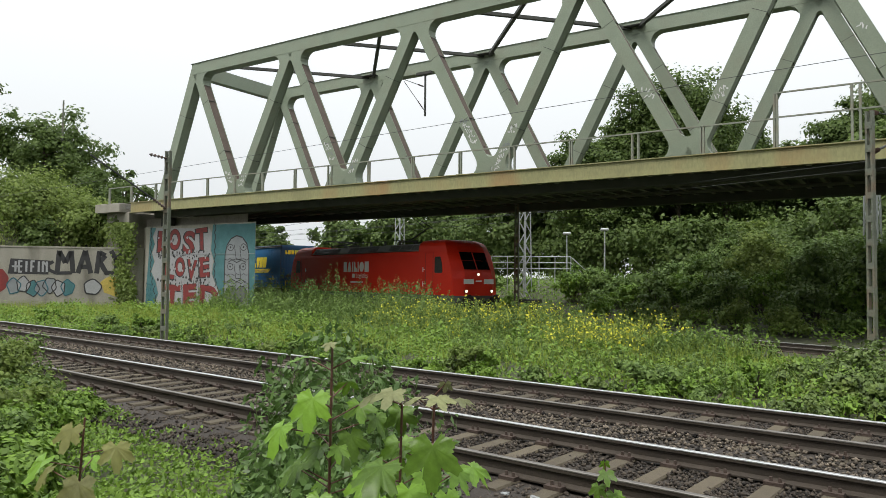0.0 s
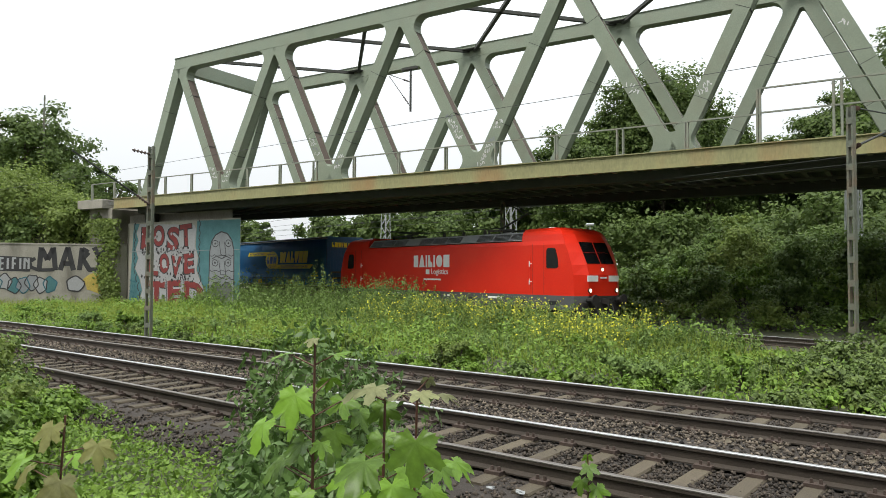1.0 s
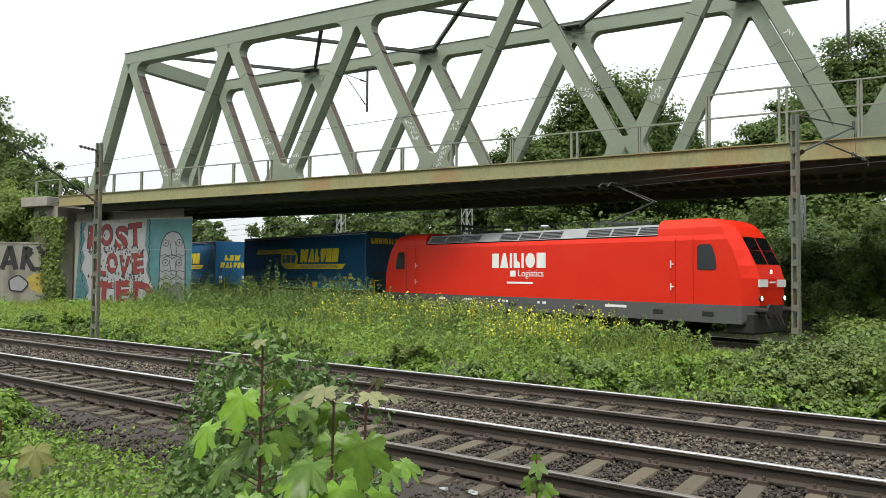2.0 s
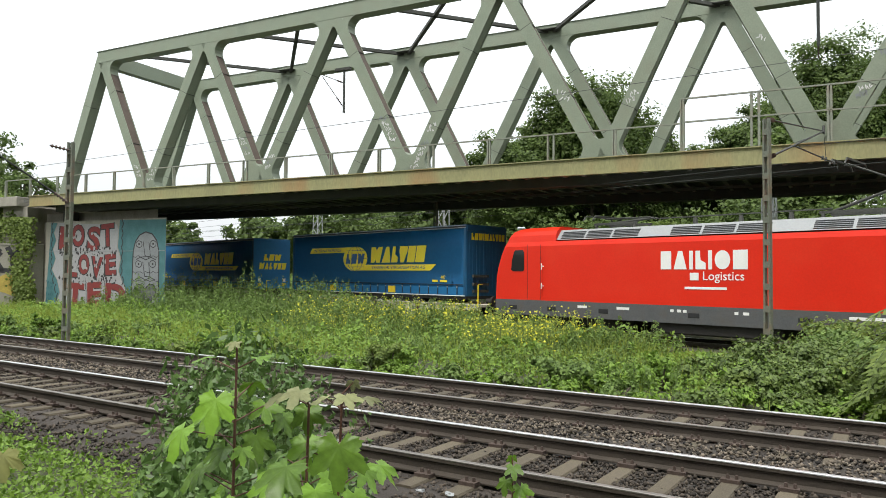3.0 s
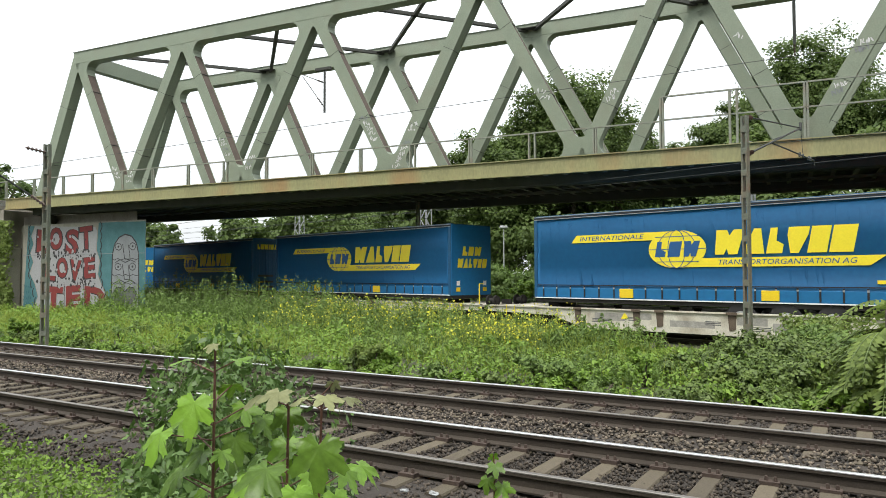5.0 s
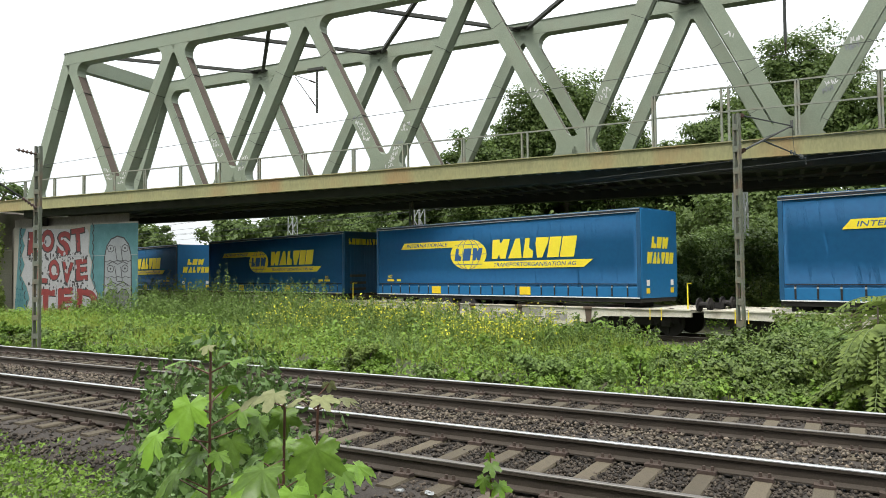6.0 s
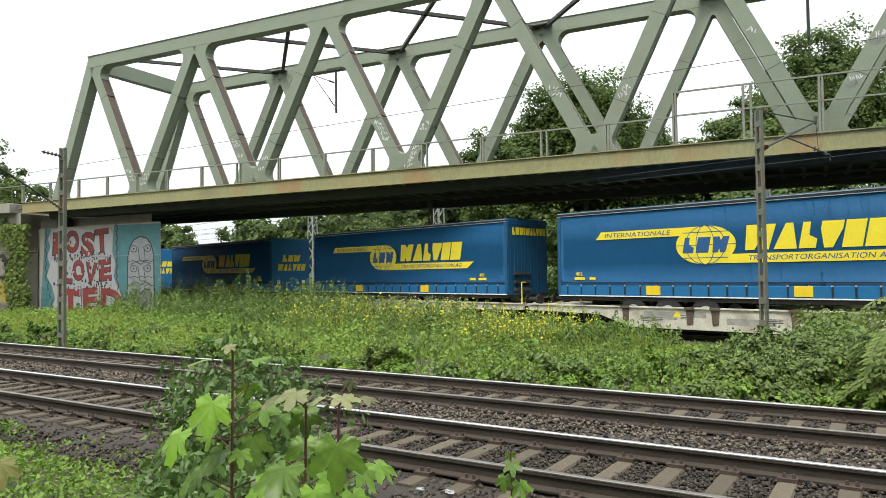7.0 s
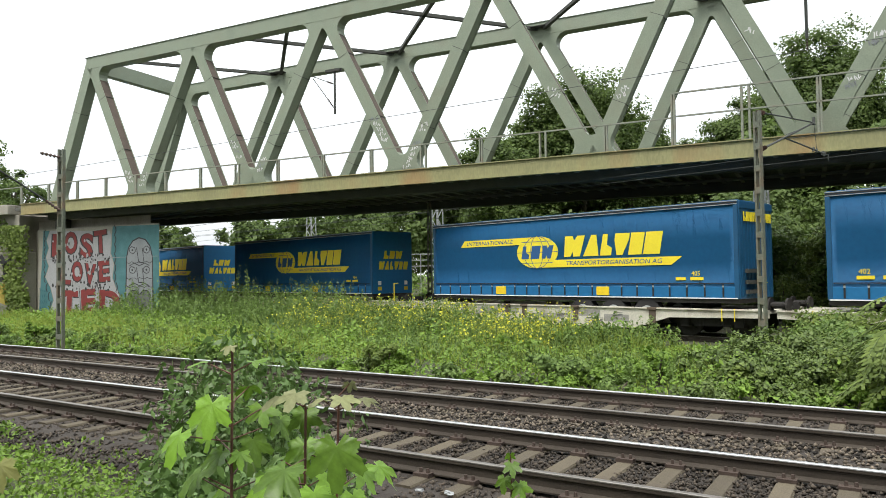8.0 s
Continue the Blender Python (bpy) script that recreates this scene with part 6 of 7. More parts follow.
for m, q in (("green", L_MAPLE), ("pale", L_PALE), ("tired", L_TIRED)):
    for me in MAPLE[m]:
        me.materials.append(q)


def sapling(label, foot, tip, leaves, extra=0):
    """A thin stem with stalked lobed leaves; extra smaller leaves fill its lower part."""
    leaves = list(leaves)
    for k in range(extra):
        a = k * 2.4 + foot[0] * 9
        z = tip[2] - 0.12 - 0.42 * (k + 0.5) / extra
        r = 0.06 + 0.055 * ((k * 7) % 5) / 4
        leaves.append((foot[0] + r * math.cos(a), foot[1] + 0.06 + r * 0.7 * math.sin(a), z, 0.42 + 0.22 * ((k * 3) % 4) / 3, 35 + 9 * (k % 4), 180 + 50 * math.cos(a), "tired" if "tired" in label and k % 3 else "green"))
    t = tagged(empty("maple_sapling", pose(*foot)), label, "sapling", "maple saplings in the foreground")
    f = Vector(foot)
    bm = bmesh.new()
    rod(bm, (0, 0, -0.05), Vector(tip) - f, 0.0065, 0.003, 8)
    part("stem", bm, M_STEM, t)
    for i, (x, y, z, k, tilt, turn, kind) in enumerate(leaves):
        p = Vector((x, y, z)) - f
        ob = new("leaf", MAPLE[kind][i % 3])
        ob.parent = t
        ob.matrix_basis = pose(p.x, p.y, p.z, -tilt, 0, turn) @ Matrix.Diagonal((1.02 * k, 1.02 * k, 1.02 * k, 1))
        q = (z - foot[2]) / (tip[2] - foot[2])
        joint = (Vector(tip) - f) * max(0.1, min(1.0, q - 0.02))
        bm = bmesh.new()
        rod(bm, joint, p, 0.0022, 0.0015, 5)
        part("leaf_stalk", bm, M_STEM, t)
    return t


sapling("young maple sapling with broad bright green leaves", (-0.507, 1.792, 0.360), (-0.495, 1.792, 1.796), [
    (-0.529, 1.741, 1.666, 0.80, 62, 172, "green"), (-0.607, 1.741, 1.595, 0.72, 50, 140, "green"), (-0.440, 1.869, 1.634, 0.62, 40, 200, "green"), (-0.451, 1.818, 1.563, 0.66, 55, 215, "green"),
    (-0.495, 1.779, 1.801, 0.30, 20, 160, "pale"), (-0.439, 1.779, 1.763, 0.42, 8, 250, "green"), (-0.570, 1.818, 1.759, 0.42, 8, 110, "green"), (-0.474, 1.869, 1.689, 0.5, 30, 20, "green"),
    (-0.537, 1.843, 1.528, 0.7, 40, 150, "green"), (-0.417, 1.818, 1.476, 0.6, 45, 230, "green"), (-0.609, 1.869, 1.467, 0.6, 35, 120, "green"), (-0.509, 1.741, 1.426, 0.6, 55, 180, "green")], 14)
sapling("young maple sapling with pale new leaves at its tip", (-0.337, 1.792, 0.360), (-0.316, 1.792, 1.649), [
    (-0.335, 1.766, 1.685, 0.62, 25, 165, "pale"), (-0.379, 1.792, 1.674, 0.5, 15, 120, "pale"), (-0.322, 1.818, 1.628, 0.62, 60, 190, "green"), (-0.335, 1.869, 1.537, 0.75, 55, 185, "green"),
    (-0.327, 1.587, 1.549, 0.88, 35, 155, "green"), (-0.276, 1.664, 1.476, 0.7, 45, 210, "green"), (-0.387, 1.715, 1.487, 0.75, 50, 160, "green"), (-0.347, 1.664, 1.415, 0.7, 40, 175, "green")], 12)
sapling("young maple sapling with broad bright green leaves", (-0.270, 1.792, 0.360), (-0.235, 1.792, 1.674), [
    (-0.223, 1.766, 1.674, 0.55, 18, 205, "pale"), (-0.173, 1.792, 1.666, 0.48, 10, 250, "pale"), (-0.273, 1.792, 1.664, 0.45, 12, 130, "pale"), (-0.220, 1.638, 1.583, 0.95, 66, 186, "green"),
    (-0.135, 1.728, 1.518, 0.66, 30, 245, "green"), (-0.208, 1.792, 1.704, 0.28, 60, 10, "pale"), (-0.195, 1.741, 1.445, 0.6, 45, 220, "green"), (-0.266, 1.741, 1.425, 0.6, 45, 170, "green")], 8)
sapling("single small maple seedling beside the ballast", (0.223, 2.176, 0.360), (0.226, 2.176, 1.394), [
    (0.226, 2.150, 1.407, 0.42, 40, 180, "green"), (0.204, 2.163, 1.363, 0.42, 60, 150, "green"), (0.249, 2.163, 1.343, 0.48, 55, 205, "green"), (0.224, 2.176, 1.430, 0.25, 70, 10, "green"), (0.234, 2.150, 1.297, 0.5, 55, 185, "green")])
sapling("maple sapling with tired yellowish leaves", (-1.348, 1.984, 0.360), (-1.272, 1.984, 1.554), [
    (-1.294, 1.958, 1.524, 0.7, 50, 170, "tired"), (-1.174, 1.984, 1.472, 0.7, 50, 215, "tired"), (-1.377, 1.958, 1.433, 0.75, 45, 150, "green"), (-1.228, 1.894, 1.392, 0.8, 55, 190, "tired"), (-1.341, 1.920, 1.331, 0.7, 45, 160, "green"), (-1.180, 1.920, 1.310, 0.6, 45, 200, "tired")], 12)

# ------------------------------------------------------------------ graffiti
def panel(parent, name, pts, y, material, label=""):
    bm = prism(bmesh.new(), pts, y - 0.003, y + 0.003)
    return part(name, bm, material, parent, label)


def blob(cx, cz, rx, rz, lumps, n=40, amp=0.10, seed=0.0):
    return [(cx + rx * (1 + amp * math.sin(lumps * a + seed)) * math.cos(a), cz + rz * (1 + amp * math.cos(lumps * a + 1 + seed)) * math.sin(a)) for a in (math.tau * k / n for k in range(n))]


def scribble(bm, rng, x, z, w, h, y, strokes, thick, m=None):
    """A sprayed tag: short bent strokes in rows."""
    m = m or Matrix()
    for k in range(strokes):
        cx, cz = x + w * (k + 0.5) / strokes, z
        p = [Vector((cx + rng.uniform(-0.5, 0.5) * w / strokes, y, cz + rng.uniform(-0.5, 0.5) * h)) for _ in range(4)]
        for a, b in zip(p, p[1:]):
            beam(bm, m @ a, m @ b, 0.004, thick, (0.3, 0, 0.95))


Y = -0.006
panel(abut, "white_ground", [(-4.05, -0.3), (2.9, -0.3), (2.75, 0.9), (2.3, 1.5), (1.95, 2.1), (2.1, 2.9), (1.8, 3.6), (1.9, 4.7), (1.7, 5.0), (-3.9, 5.22), (-4.25, 4.6), (-4.0, 4.1), (-4.3, 3.5), (-4.0, 2.9), (-4.35, 2.2), (-3.8, 1.5), (-3.5, 0.7)], Y, M_GRAF_WHITE, "white sprayed ground")
panel(abut, "teal_field", [(2.95, -0.3), (5.98, -0.3), (5.98, 5.2), (2.0, 5.25), (1.95, 4.7), (1.87, 3.6), (2.17, 2.9), (2.02, 2.1), (2.37, 1.5), (2.82, 0.9)], Y, M_GRAF_TEAL, "teal sprayed field")
panel(abut, "teal_edge", [(-5.0, -0.3), (-4.12, -0.3), (-3.57, 0.7), (-3.87, 1.5), (-4.42, 2.2), (-4.07, 2.9), (-4.37, 3.5), (-4.07, 4.1), (-4.32, 4.6), (-3.97, 5.22), (-4.6, 5.25), (-4.75, 3.0)], Y, M_GRAF_TEAL, "teal sprayed edge")
rng = random.Random(5)


def spray_line(pts, y, thick, name="black_line", material=None):
    """A sprayed line that follows the given points on the wall."""
    bm = bmesh.new()
    for a, b in zip(pts, pts[1:]):
        beam(bm, (a[0], y, a[1]), (b[0], y, b[1]), 0.004, thick, (0.31, 0, 0.95))
    return part(name, bm, material or M_GRAF_BLACK, abut)


# bubbly black rim along both sides of the white ground
for side, x0 in ((-1, -4.2), (1, 2.0)):
    for k in range(9):
        z = 0.1 + 0.58 * k
        bulge = [(x0 + side * (0.18 + 0.14 * math.sin(math.pi * f)) + (0.65 * max(0, 1 - z / 1.6) if side > 0 else 0.7 * max(0, 1 - z / 1.9)), z + 0.56 * f) for f in np.linspace(0, 1, 6)]
        spray_line(bulge, Y - 0.016, 0.07, "bubble_rim")
# letters: red with dark rims; the upper row runs into the deck's shade
for word, z, size, step, x in (("LOST", 3.62, 1.95, 1.42, -3.85), ("LOVE", 1.85, 1.75, 1.22, -2.95)):
    for k, ch in enumerate(word):
        m = pose(x + step * k, 0, z + (0.0, 0.10, -0.10, 0.05)[k], 0, (4, -3, 5, -4)[k])
        text_mesh(ch, size * (1.0, 0.94, 1.03, 0.97)[k], M_GRAF_BLACK, abut, pose(-0.05, Y - 0.007, -0.03) @ m, width=step * 0.94, fat=0.11, name="letter_outline")
        text_mesh(ch, size * (1.0, 0.94, 1.03, 0.97)[k], M_GRAF_RED, abut, pose(0.03, Y - 0.014, 0) @ m, width=step * 0.80, fat=0.065, name="letter")
for k, (ch, x, w) in enumerate((("T", -2.75, 1.75), ("E", -0.85, 1.45), ("D", 0.75, 2.0))):
    m = pose(x, 0, -0.05, 0, (3, -3, 2)[k])
    text_mesh(ch, 1.95, M_GRAF_BLACK, abut, pose(-0.08, Y - 0.007, -0.02) @ m, width=w * 1.08, fat=0.15, name="letter_outline")
    text_mesh(ch, 1.95, M_GRAF_RED, abut, pose(0, Y - 0.014, 0) @ m, width=w * 0.94, fat=0.11, name="letter")
    text_mesh(ch, 1.70, M_GRAF_WHITE, abut, pose(-0.03, Y - 0.0105, 0.17) @ m, width=w * 1.03, fat=0.13, name="letter_shine")
for k in range(190):
    x = rng.uniform(-3.7, 1.8)
    z = rng.choice((1.55, 1.75, 3.3, 3.45, 1.65, 3.4, 2.5, 4.3)) + rng.uniform(-0.22, 0.22)
    if k % 3:
        panel(abut, "paint_drop", blob(x, z, rng.uniform(0.03, 0.10), rng.uniform(0.04, 0.13), 3, 9, 0.25, k), Y - 0.018, M_GRAF_BLACK)
    else:
        panel(abut, "paint_drop", blob(x, z, rng.uniform(0.04, 0.10), rng.uniform(0.05, 0.15), 3, 9, 0.2, k), Y - 0.021, M_GRAF_WHITE)
# the arch with two long faces, drawn in thin lines
arch = [(3.18, 0.1), (5.52, 0.1), (5.45, 3.3), (5.25, 3.95), (4.85, 4.35), (4.3, 4.48), (3.78, 4.3), (3.42, 3.9), (3.25, 3.3)]
panel(abut, "grey_arch", arch, Y - 0.005, M_GRAF_GREY, "pale grey sprayed arch with black drawing")
spray_line(arch[1:] + arch[:1], Y - 0.012, 0.08, "arch_outline")
for z in (1.55, 2.05, 3.0):
    spray_line([(3.25 + 0.22 * i, z + 0.06 * math.sin(i * 2.3 + z)) for i in range(11)], Y - 0.012, 0.035, "black_drawing")
for z in (2.55, 3.75):
    for x in (3.75, 4.95):
        eye = blob(x, z, 0.27, 0.2, 4, 14, 0.12, x)
        spray_line(eye + eye[:1], Y - 0.012, 0.045, "black_drawing")
        panel(abut, "black_dot", blob(x, z, 0.07, 0.07, 3, 9, 0.1), Y - 0.012, M_GRAF_BLACK)
    spray_line([(4.1, z + 0.15), (4.3, z - 0.75), (4.75, z - 0.75), (4.6, z + 0.1)], Y - 0.012, 0.05, "black_drawing")
    spray_line([(3.5, z - 0.95), (3.9, z - 0.78), (4.35, z - 0.95), (4.8, z - 0.8), (5.2, z - 0.95)], Y - 0.012, 0.05, "black_drawing")
heart = [(4.35, 0.0), (3.55, 0.5), (3.4, 1.0), (3.65, 1.32), (4.05, 1.3), (4.35, 1.05), (4.65, 1.32), (5.05, 1.32), (5.3, 1.0), (5.15, 0.5)]
panel(abut, "dark_heart", heart, Y - 0.009, M_GRAF_HEART, "dark grey sprayed heart")
spray_line(heart + heart[:1], Y - 0.016, 0.07, "heart_outline")
for k in range(4):
    bm = bmesh.new()
    scribble(bm, rng, -4.95, 0.25 + 0.36 * k, 0.8, 0.3, Y - 0.016, 4, 0.035)
    part("teal_tag", bm, M_GRAF_DEEP, abut)
# formwork seam across the concrete
part("formwork_seam", box(bmesh.new(), -5.08, 5.97, Y - 0.026, Y - 0.024, 3.33, 3.36), M_GRAF_GREY, abut)


# retaining wall: dark block letters, pale outlined blocks, an ochre patch
def stroke(pts, w, y, material, name="dark_letter_stroke"):
    bm = bmesh.new()
    for a, b in zip(pts, pts[1:]):
        beam(bm, (a[0], y, a[1]), (b[0], y, b[1]), 0.004, w, (0.31, 0, 0.95))
    return part(name, bm, material, wall)


for pts in ([(-5.25, 2.05), (-5.15, 3.6)], [(-5.15, 3.55), (-4.75, 2.75), (-4.4, 3.55)], [(-4.4, 3.6), (-4.25, 2.05)],
            [(-3.95, 2.05), (-3.5, 3.62), (-3.12, 2.05)], [(-3.8, 2.5), (-3.25, 2.5)],
            [(-2.75, 2.05), (-2.6, 3.6)], [(-2.6, 3.52), (-2.2, 3.3), (-2.55, 2.85), (-2.1, 2.05)],
            [(-1.85, 3.65), (-1.5, 2.95), (-1.15, 3.6)], [(-1.5, 2.95), (-1.45, 2.05)], [(-2.2, 2.08), (-0.8, 2.12)]):
    stroke(pts, 0.32, Y, M_GRAF_BLACK)
stroke([(-4.3, 2.08), (-5.3, 2.05), (-5.75, 2.25), (-5.85, 2.6), (-5.5, 2.85)], 0.22, Y - 0.006, M_GRAF_BLACK, "dark_sweep")
panel(wall, "block_ground", [(-8.3, 1.98), (-5.8, 1.95), (-5.7, 2.9), (-8.15, 3.02)], Y, M_GRAF_BLACK)
for k, bars in enumerate(([(0, 1, 0.5, 0.5)], [(0, 0.5, 0, 0), (0, 0.5, 0.5, 0.5), (0, 0.5, 1, 1), (0.1, 0.1, 0, 1)], [(0.25, 0.25, 0, 1)], [(0.1, 0.1, 0, 1), (0, 0.5, 1, 1), (0, 0.45, 0.5, 0.5)], [(0.25, 0.25, 0, 1)], [(0, 0, 0, 1), (0, 0.5, 1, 0.6), (0.5, 0.5, 0, 1)])):
    x = -8.05 + 0.38 * k
    for a, b, c, d in bars:
        stroke([(x + 0.5 * a, 2.12 + 0.72 * c), (x + 0.5 * b + 0.001, 2.12 + 0.72 * d)], 0.13, Y - 0.008, M_GRAF_WHITE, "white_block_stroke")
    if k == 0:
        stroke([(x + 0.22, 2.12), (x + 0.22, 2.84)], 0.13, Y - 0.008, M_GRAF_WHITE, "white_block_stroke")
for k in range(7):
    x = -7.9 + 0.56 * k
    ring = blob(x, 1.1 + 0.14 * math.sin(k * 2), 0.40, 0.52, 3, 22, 0.18, k)
    panel(wall, "pale_bubble", ring, Y - 0.003 * (k % 2), (M_GRAF_GREY, M_GRAF_WHITE, M_GRAF_TEAL, M_GRAF_GREY)[k % 4])
    stroke(ring + ring[:1], 0.07, Y - 0.010, M_GRAF_BLACK if k % 3 else M_GRAF_DEEP, "outline_bubble")
bubble = blob(-3.0, 1.08, 0.55, 0.52, 3, 24, 0.12, 1.0)
panel(wall, "white_bubble", bubble, Y - 0.012, M_GRAF_WHITE)
stroke(bubble + bubble[:1], 0.09, Y - 0.017, M_GRAF_BLACK, "outline_bubble")
panel(wall, "ochre_patch", blob(-1.45, 1.2, 1.0, 0.72, 5, 30, 0.12), Y - 0.004, M_GRAF_YELLOW)
panel(wall, "white_patch", blob(-0.75, 0.9, 0.35, 0.4, 3, 24, 0.1), Y - 0.010, M_GRAF_WHITE)
panel(wall, "red_patch", blob(-8.75, 1.5, 0.5, 0.75, 4, 24, 0.1), Y - 0.004, M_GRAF_RED)

# white marker tags on the bridge's diagonals
def member_at(k, f, far):
    dx, y = (SKEW, FAR_Y) if far else (0.0, NEAR_Y)
    nodes = [q for i in range(len(TOP)) for q in ((BOT[i] + dx, ZB), (TOP[i] + dx, ZT))] + [(BOT[8] + dx, ZB)]
    a, b = Vector((nodes[k][0], 0, nodes[k][1])), Vector((nodes[k + 1][0], 0, nodes[k + 1][1]))
    ang = math.atan2(b.z - a.z, b.x - a.x)
    c = a.lerp(b, f)
    return Matrix.Translation((c.x, y - DEPTH / 2 - 0.006, c.z)) @ Matrix.Rotation(-ang, 4, "Y"), ang


for k, f, far, n, rows in ((1, 0.86, 0, 4, 3), (2, 0.14, 0, 3, 3), (3, 0.76, 0, 4, 4), (4, 0.16, 0, 4, 3), (5, 0.74, 0, 5, 5), (6, 0.13, 0, 5, 5), (6, 0.27, 0, 4, 2), (7, 0.66, 0, 3, 2), (8, 0.33, 0, 4, 2),
                           (10, 0.42, 0, 5, 2), (10, 0.25, 0, 5, 2), (1, 0.93, 1, 4, 2), (3, 0.92, 1, 4, 3), (4, 0.08, 1, 3, 2), (5, 0.88, 1, 4, 4), (8, 0.08, 1, 3, 3), (9, 0.5, 0, 3, 1)):
    m, ang = member_at(k, f, far)
    for r in range(rows):
        bm = bmesh.new()
        tilt = m @ Matrix.Translation((0.30 * (r - rows / 2), 0, 0)) @ Matrix.Rotation(ang * 0.75, 4, "Y")
        scribble(bm, rng, -0.22, 0.0, 0.44, 0.24, 0.0, n, 0.035, tilt)
        part("sprayed_tag", bm, M_TAG if (k + r) % 5 else M_GRAF_GREY, bridge, kind="stuff")

# ------------------------------------------------------------------ overhead line
def wire(name, pts, r, label, material=None):
    bm = bmesh.new()
    for a, b in zip(pts, pts[1:]):
        rod(bm, a, b, r, r, 5)
    return tagged(part(name, bm, material or M_WIRE), label, "overhead wire", kind="structure")


def span(u, n, s0, s1, d, z, sag=0.0, k=14):
    return [u * (s0 + (s1 - s0) * i / k) + n * d + Vector((0, 0, z - sag * math.sin(math.pi * i / k))) for i in range(k + 1)]


wire("contact_wire", span(U1, N1, -75, 30, 11.9, 5.25), 0.0055, "thin contact wire over the near tracks")
wire("contact_wire", span(U2, N2, -110, 40, TRAIN_Y, 5.35), 0.009, "contact wire above the train")
wire("messenger_wire", span(U2, N2, -110, -27, TRAIN_Y, 6.1, 0.45), 0.009, "messenger wire above the train")
wire("messenger_wire", span(U2, N2, -27, -9, TRAIN_Y, 5.6, 0.05), 0.009, "messenger wire passing under the bridge")
wire("messenger_wire", span(U2, N2, -9, 40, TRAIN_Y, 6.1, 0.35), 0.009, "messenger wire above the train")
wire("contact_wire", span(U2, N2, -110, 30, 28.1, 5.2), 0.010, "contact wire over the bank behind the train")
wire("feeder_wire", span(U2, N2, -110, 30, 30.2, 6.2, 0.35), 0.012, "feeder wire behind the train")
wire("feeder_wire", span(U2, N2, -110, 30, 34.3, 6.75, 0.3), 0.012, "feeder wire behind the train")


def insulator(parent, p, q, n=5):
    p, q = Vector(p), Vector(q)
    bm = bmesh.new()
    rod(bm, p, q, 0.022, 0.022, 6)
    for k in range(n):
        c = p.lerp(q, (k + 0.5) / n)
        d = (q - p).normalized() * 0.018
        rod(bm, c - d, c + d, 0.055, 0.035, 8)
    return part("insulator", bm, M_INSUL, parent)


def cantilever(m, tip, low, high, label, short=False):
    """A bracket: sloping tube and stay with insulators at the mast, a steady arm below. Points are in the bracket's own frame, x away from the mast."""
    t = tagged(empty("cantilever_bracket", m), label, "catenary bracket")
    insulator(t, (0.05, 0, low), (0.45, 0, low + (tip[1] - low) * 0.45 / tip[0]))
    bm = rod(bmesh.new(), (0.45, 0, low + (tip[1] - low) * 0.45 / tip[0]), (tip[0], 0, tip[1]), 0.028, 0.024, 8)
    part("bracket_tube", bm, M_WIRE, t)
    if short:
        insulator(t, (0.05, 0, high), (0.6, 0, high + 0.05))
        return t
    insulator(t, (0.05, 0, high), (0.4, 0, high + (tip[1] - high) * 0.4 / tip[0]))
    bm = rod(bmesh.new(), (0.4, 0, high + (tip[1] - high) * 0.4 / tip[0]), (tip[0], 0, tip[1]), 0.018, 0.015, 6)
    part("stay", bm, M_WIRE, t)
    mid = (tip[0] * 0.46, low + (tip[1] - low) * 0.43)
    end = (tip[0] + 1.0, mid[1] - 0.10)
    bm = rod(bmesh.new(), (mid[0], 0, mid[1]), (end[0], 0, end[1]), 0.02, 0.018, 6)
    for f in (0.62, 0.70, 0.85, 0.9):
        x, z = mid[0] + (end[0] - mid[0]) * f, mid[1] + (end[1] - mid[1]) * f
        rod(bm, (x, 0, z - 0.05), (x + 0.03, 0, z + 0.05), 0.03, 0.03, 6)
    part("steady_arm", bm, M_WIRE, t)
    part("arm_clip", rod(bmesh.new(), (end[0], 0, end[1] + 0.02), (end[0] + 0.02, 0, end[1] - 0.16), 0.02, 0.014, 6), M_WIRE, t)
    bm = rod(bmesh.new(), (tip[0] * 0.78, 0, low + (tip[1] - low) * 0.78), (mid[0] + 0.05, 0, mid[1] + 0.1), 0.010, 0.010, 5)
    part("dropper", bm, M_WIRE, t)
    part("hanger", rod(bmesh.new(), (tip[0], 0, tip[1]), (tip[0] + 0.15, 0, tip[1] - 0.75), 0.007, 0.007, 5), M_WIRE, t)
    part("saddle", rod(bmesh.new(), (tip[0] - 0.02, 0, tip[1] - 0.06), (tip[0], 0, tip[1] + 0.14), 0.045, 0.035, 8), M_WIRE, t)
    return t


ang = math.degrees(math.atan2(-N1.y, -N1.x))
cantilever(pose(-10.48, 20.5, -0.15, 0, 0, ang), (2.3, 5.4), 4.1, 5.6, "insulated bracket on the mast beside the near tracks", True)
cantilever(pose(7.40, 16.2, -0.25, 0, 0, 43.3), (3.6, 6.1), 4.95, 5.85, "insulated bracket reaching from the mast over the train")

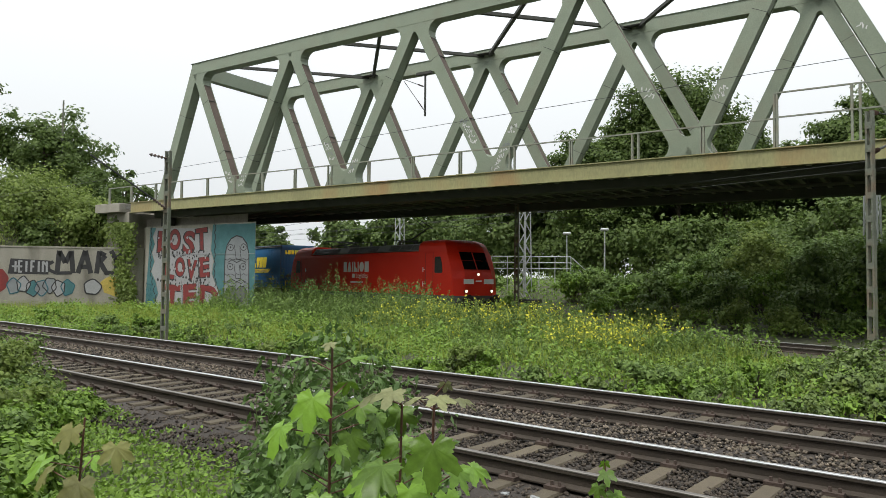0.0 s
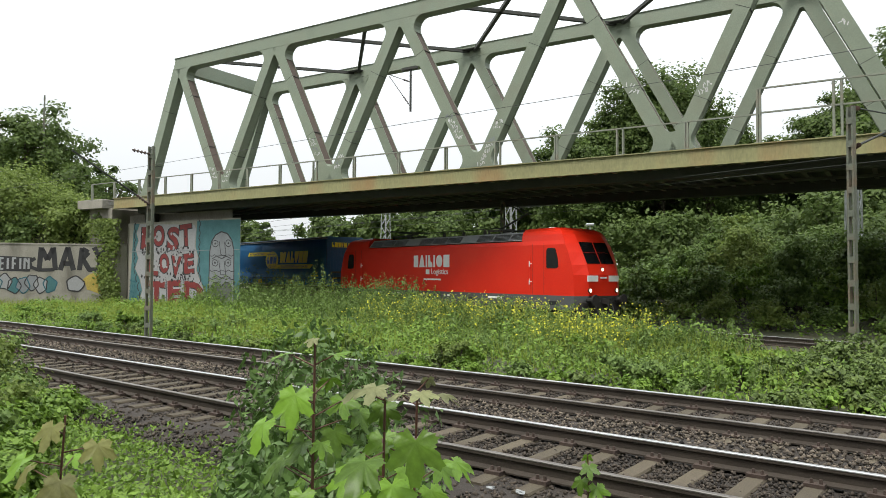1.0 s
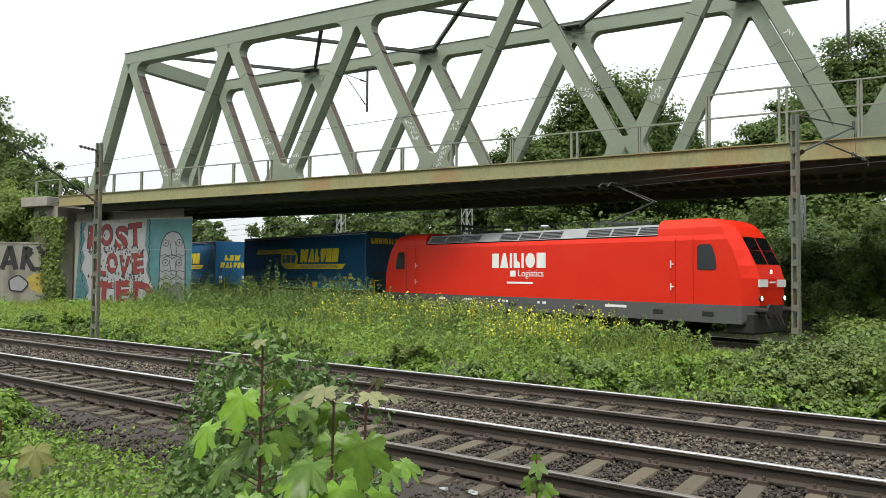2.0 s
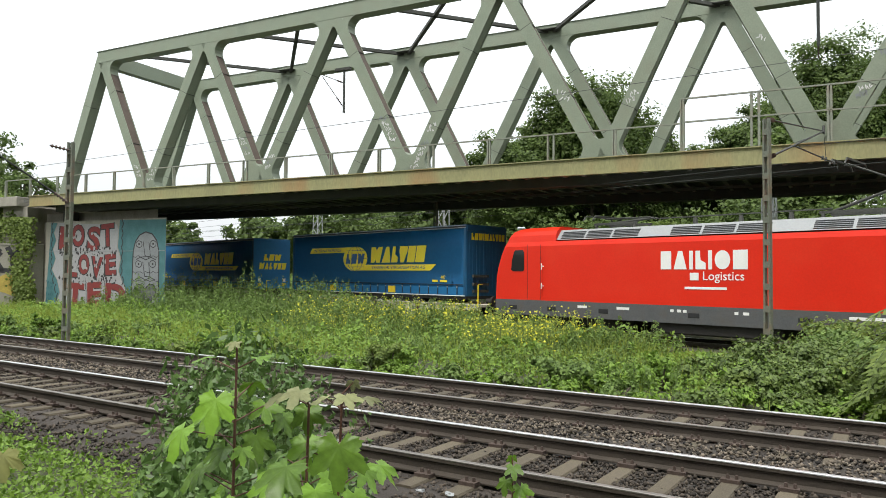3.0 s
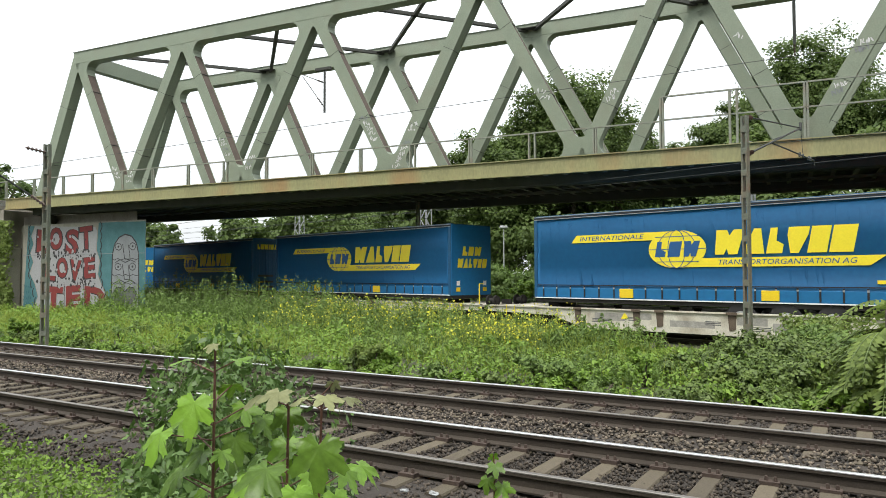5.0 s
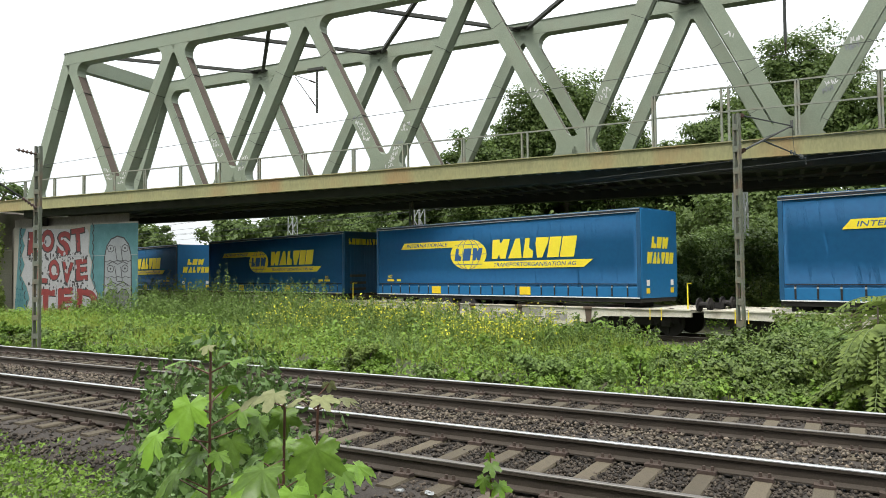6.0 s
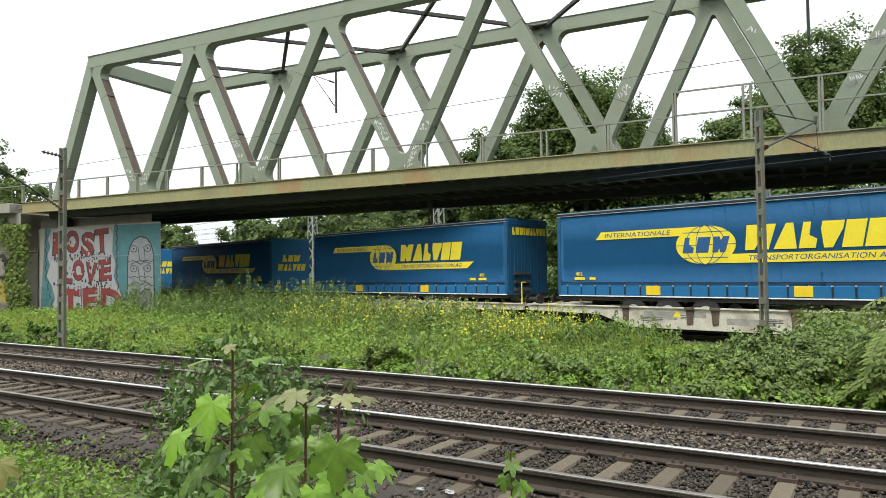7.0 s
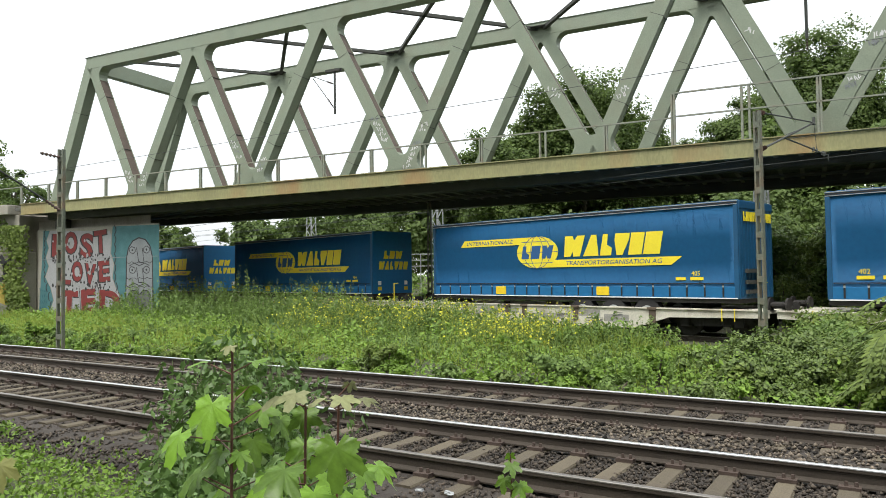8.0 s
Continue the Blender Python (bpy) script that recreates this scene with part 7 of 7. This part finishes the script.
# droppers that hang from the bridge's top bracing
for s, y, z0, z1, arm in ((15.83, 3.9, 13.9, 11.4, -1.2), (40.25, 3.9, 15.5, 11.9, 0.0)):
    t = tagged(empty("hanging_support", BRIDGE @ Matrix.Translation((s, y, 0))), "dark hanging catenary support under the bridge bracing", "catenary support")
    bm = rod(bmesh.new(), (0, 0, z0), (0, 0, z1), 0.065, 0.065, 8)
    part("drop_tube", bm, M_WIRE, t)
    bm = bmesh.new()
    beam(bm, (-0.6, 0, z0 + 0.05), (0.45, 0, z0 + 0.05), 0.2, 0.16)
    part("head_beam", bm, M_DARK_STEEL, t)
    if arm:
        for a, b in (((arm * 1.3, 0, z0 - 0.1), (-0.05, 0, z0 - 0.75)), ((arm * 1.3, 0, z0 - 0.2), (-0.05, 0, z1 + 0.35))):
            a, b = Vector(a), Vector(b)
            bm = rod(bmesh.new(), a, b, 0.022, 0.022, 6)
            part("stay", bm, M_WIRE, t)
            insulator(t, a.lerp(b, 0.7), a.lerp(b, 0.95))
    else:
        insulator(t, (0, 0, z1 + 0.1), (0, 0, z1 - 0.5))


# ------------------------------------------------------------------ masts, lamps and railing behind the train
def lattice_mast(m, h, w, label):
    t = tagged(empty("lattice_mast", m), label, "catenary mast", "lattice masts behind the train")
    for a in (-1, 1):
        for b in (-1, 1):
            bm = beam(bmesh.new(), (a * w / 2, b * w / 2, -0.4), (a * w * 0.35, b * w * 0.35, h), 0.07, 0.07)
            part("corner_angle", bm, M_GALV, t)
    n = int(h / 0.7)
    for k in range(n):
        z0, z1 = h * k / n, h * (k + 1) / n
        w0, w1 = (w / 2) * (1 - 0.3 * z0 / h), (w / 2) * (1 - 0.3 * z1 / h)
        s = 1 if k % 2 else -1
        for y in (-1, 1):
            part("lacing", beam(bmesh.new(), (-s * w0, y * w0, z0), (s * w1, y * w1, z1), 0.02, 0.05), M_GALV, t)
            part("lacing", beam(bmesh.new(), (y * w0, -s * w0, z0), (y * w1, s * w1, z1), 0.02, 0.05), M_GALV, t)
    return t


for x, y, h, w in ((0.32, 47.8, 6.6, 0.67), (15.8, 34.4, 7.4, 0.62), (-10.5, 62.6, 7.2, 0.7)):
    lattice_mast(pose(x, y, float(ground_z(x, y)), 0, 0, -40), h, w, "galvanised lattice mast behind the railway")
batten_mast(pose(-0.17, 38.7, float(ground_z(-0.17, 38.7)), 0, 0, -46), 6.2, 0.3, 0.2, "slim dark catenary mast behind the train's track")
batten_mast(pose(-42.3, 62.6, float(ground_z(-42.3, 62.6)), 0, 0, -46), 12.4, 0.3, 0.2, "tall signal mast among the trees on the embankment")
for x, y in ((3.12, 49), (5.61, 49)):
    z = float(ground_z(x, y))
    t = tagged(empty("path_lamp", pose(x, y, z)), "slim pale lamp post on the railway bank", "lamp post", "lamp posts on the bank")
    part("post", rod(bmesh.new(), (0, 0, -0.3), (0, 0, 3.75), 0.055, 0.042, 8), M_GALV, t)
    part("lamp_head", box(bmesh.new(), -0.27, 0.27, -0.13, 0.13, 3.75, 3.95, 0.05), M_GALV, t)
t = tagged(empty("hand_railing", pose(0.72, 48.5, 1.48, 0, 0, 3)), "galvanised hand railing on the railway bank", "railing")
for k in range(6):
    part("post", rod(bmesh.new(), (-2.6 + 1.05 * k, 0, -0.3), (-2.6 + 1.05 * k, 0, 1.95), 0.03, 0.03, 6), M_GALV, t)
for z in (1.15, 1.55, 1.95):
    part("rail_bar", rod(bmesh.new(), (-2.6, 0, z), (2.65, 0, z), 0.028, 0.028, 6), M_GALV, t)
    part("rail_bar", rod(bmesh.new(), (2.65, 0, z), (3.7, 0, z - 0.95), 0.028, 0.028, 6), M_GALV, t)
part("post", rod(bmesh.new(), (3.7, 0, -0.4), (3.7, 0, 1.0), 0.03, 0.03, 6), M_GALV, t)
x, y = 0.68, 37.0
t = tagged(empty("trackside_cabinet", pose(x, y, float(ground_z(x, y)), 0, 0, -40)), "small dark trackside cabinet on a post", "cabinet")
part("cabinet_post", box(bmesh.new(), -0.2, 0.2, -0.15, 0.15, -0.3, 1.0, 0.02), M_DARK_STEEL, t)
part("cabinet_hood", box(bmesh.new(), -0.75, 0.35, -0.3, 0.3, 1.0, 1.2, 0.04), M_DARK_STEEL, t)


# ------------------------------------------------------------------ litter on the ballast
rngl = random.Random(3)
for x, y, r in ((0.12, 6.55, 0.04), (-0.15, 6.65, 0.03), (0.33, 6.9, 0.028)):
    bm = bmesh.new()
    bmesh.ops.create_icosphere(bm, subdivisions=2, radius=r)
    for v in bm.verts:
        v.co = Vector((v.co.x * 1.5, v.co.y, v.co.z * 0.5)) * rngl.uniform(0.6, 1.2)
    ob = part("litter", bm, M_ROOF_GREY)
    ob.matrix_basis = pose(x, y, 0.02, 0, 0, rngl.uniform(0, 180))
    tagged(ob, "crumpled scrap of white paper on the ballast", "litter", "scraps of litter")


# ------------------------------------------------------------------ movement
# seconds, place of the locomotive's front corner along its track
RUN = [(0.0, -28.0), (0.5, -23.7), (1.0, -19.3), (1.5, -15.1), (2.0, -10.55), (2.5, -6.1), (3.0, -1.65), (3.5, 2.85), (4.0, 7.42), (4.5, 12.0),
       (5.0, 16.6), (5.5, 21.2), (6.0, 25.82), (6.5, 30.46), (7.0, 35.2), (7.5, 39.9), (8.0, 44.62)]


def motions():
    for thing, offset in TRAIN:
        walk(thing, [(t, running(s + offset)) for t, s in RUN])
        for wheel in thing.children_recursive:
            if wheel.name.startswith("wheel"):
                at = wheel.location.copy()
                rows = []
                for k in range(121):
                    t = k / 15.0
                    roll = (np.interp(t, [r[0] for r in RUN], [r[1] for r in RUN]) - RUN[0][1]) / at.z
                    rows.append((t, pose(at.x, at.y, at.z, 0, math.degrees(roll), 0)))
                walk(wheel, rows)


motions()
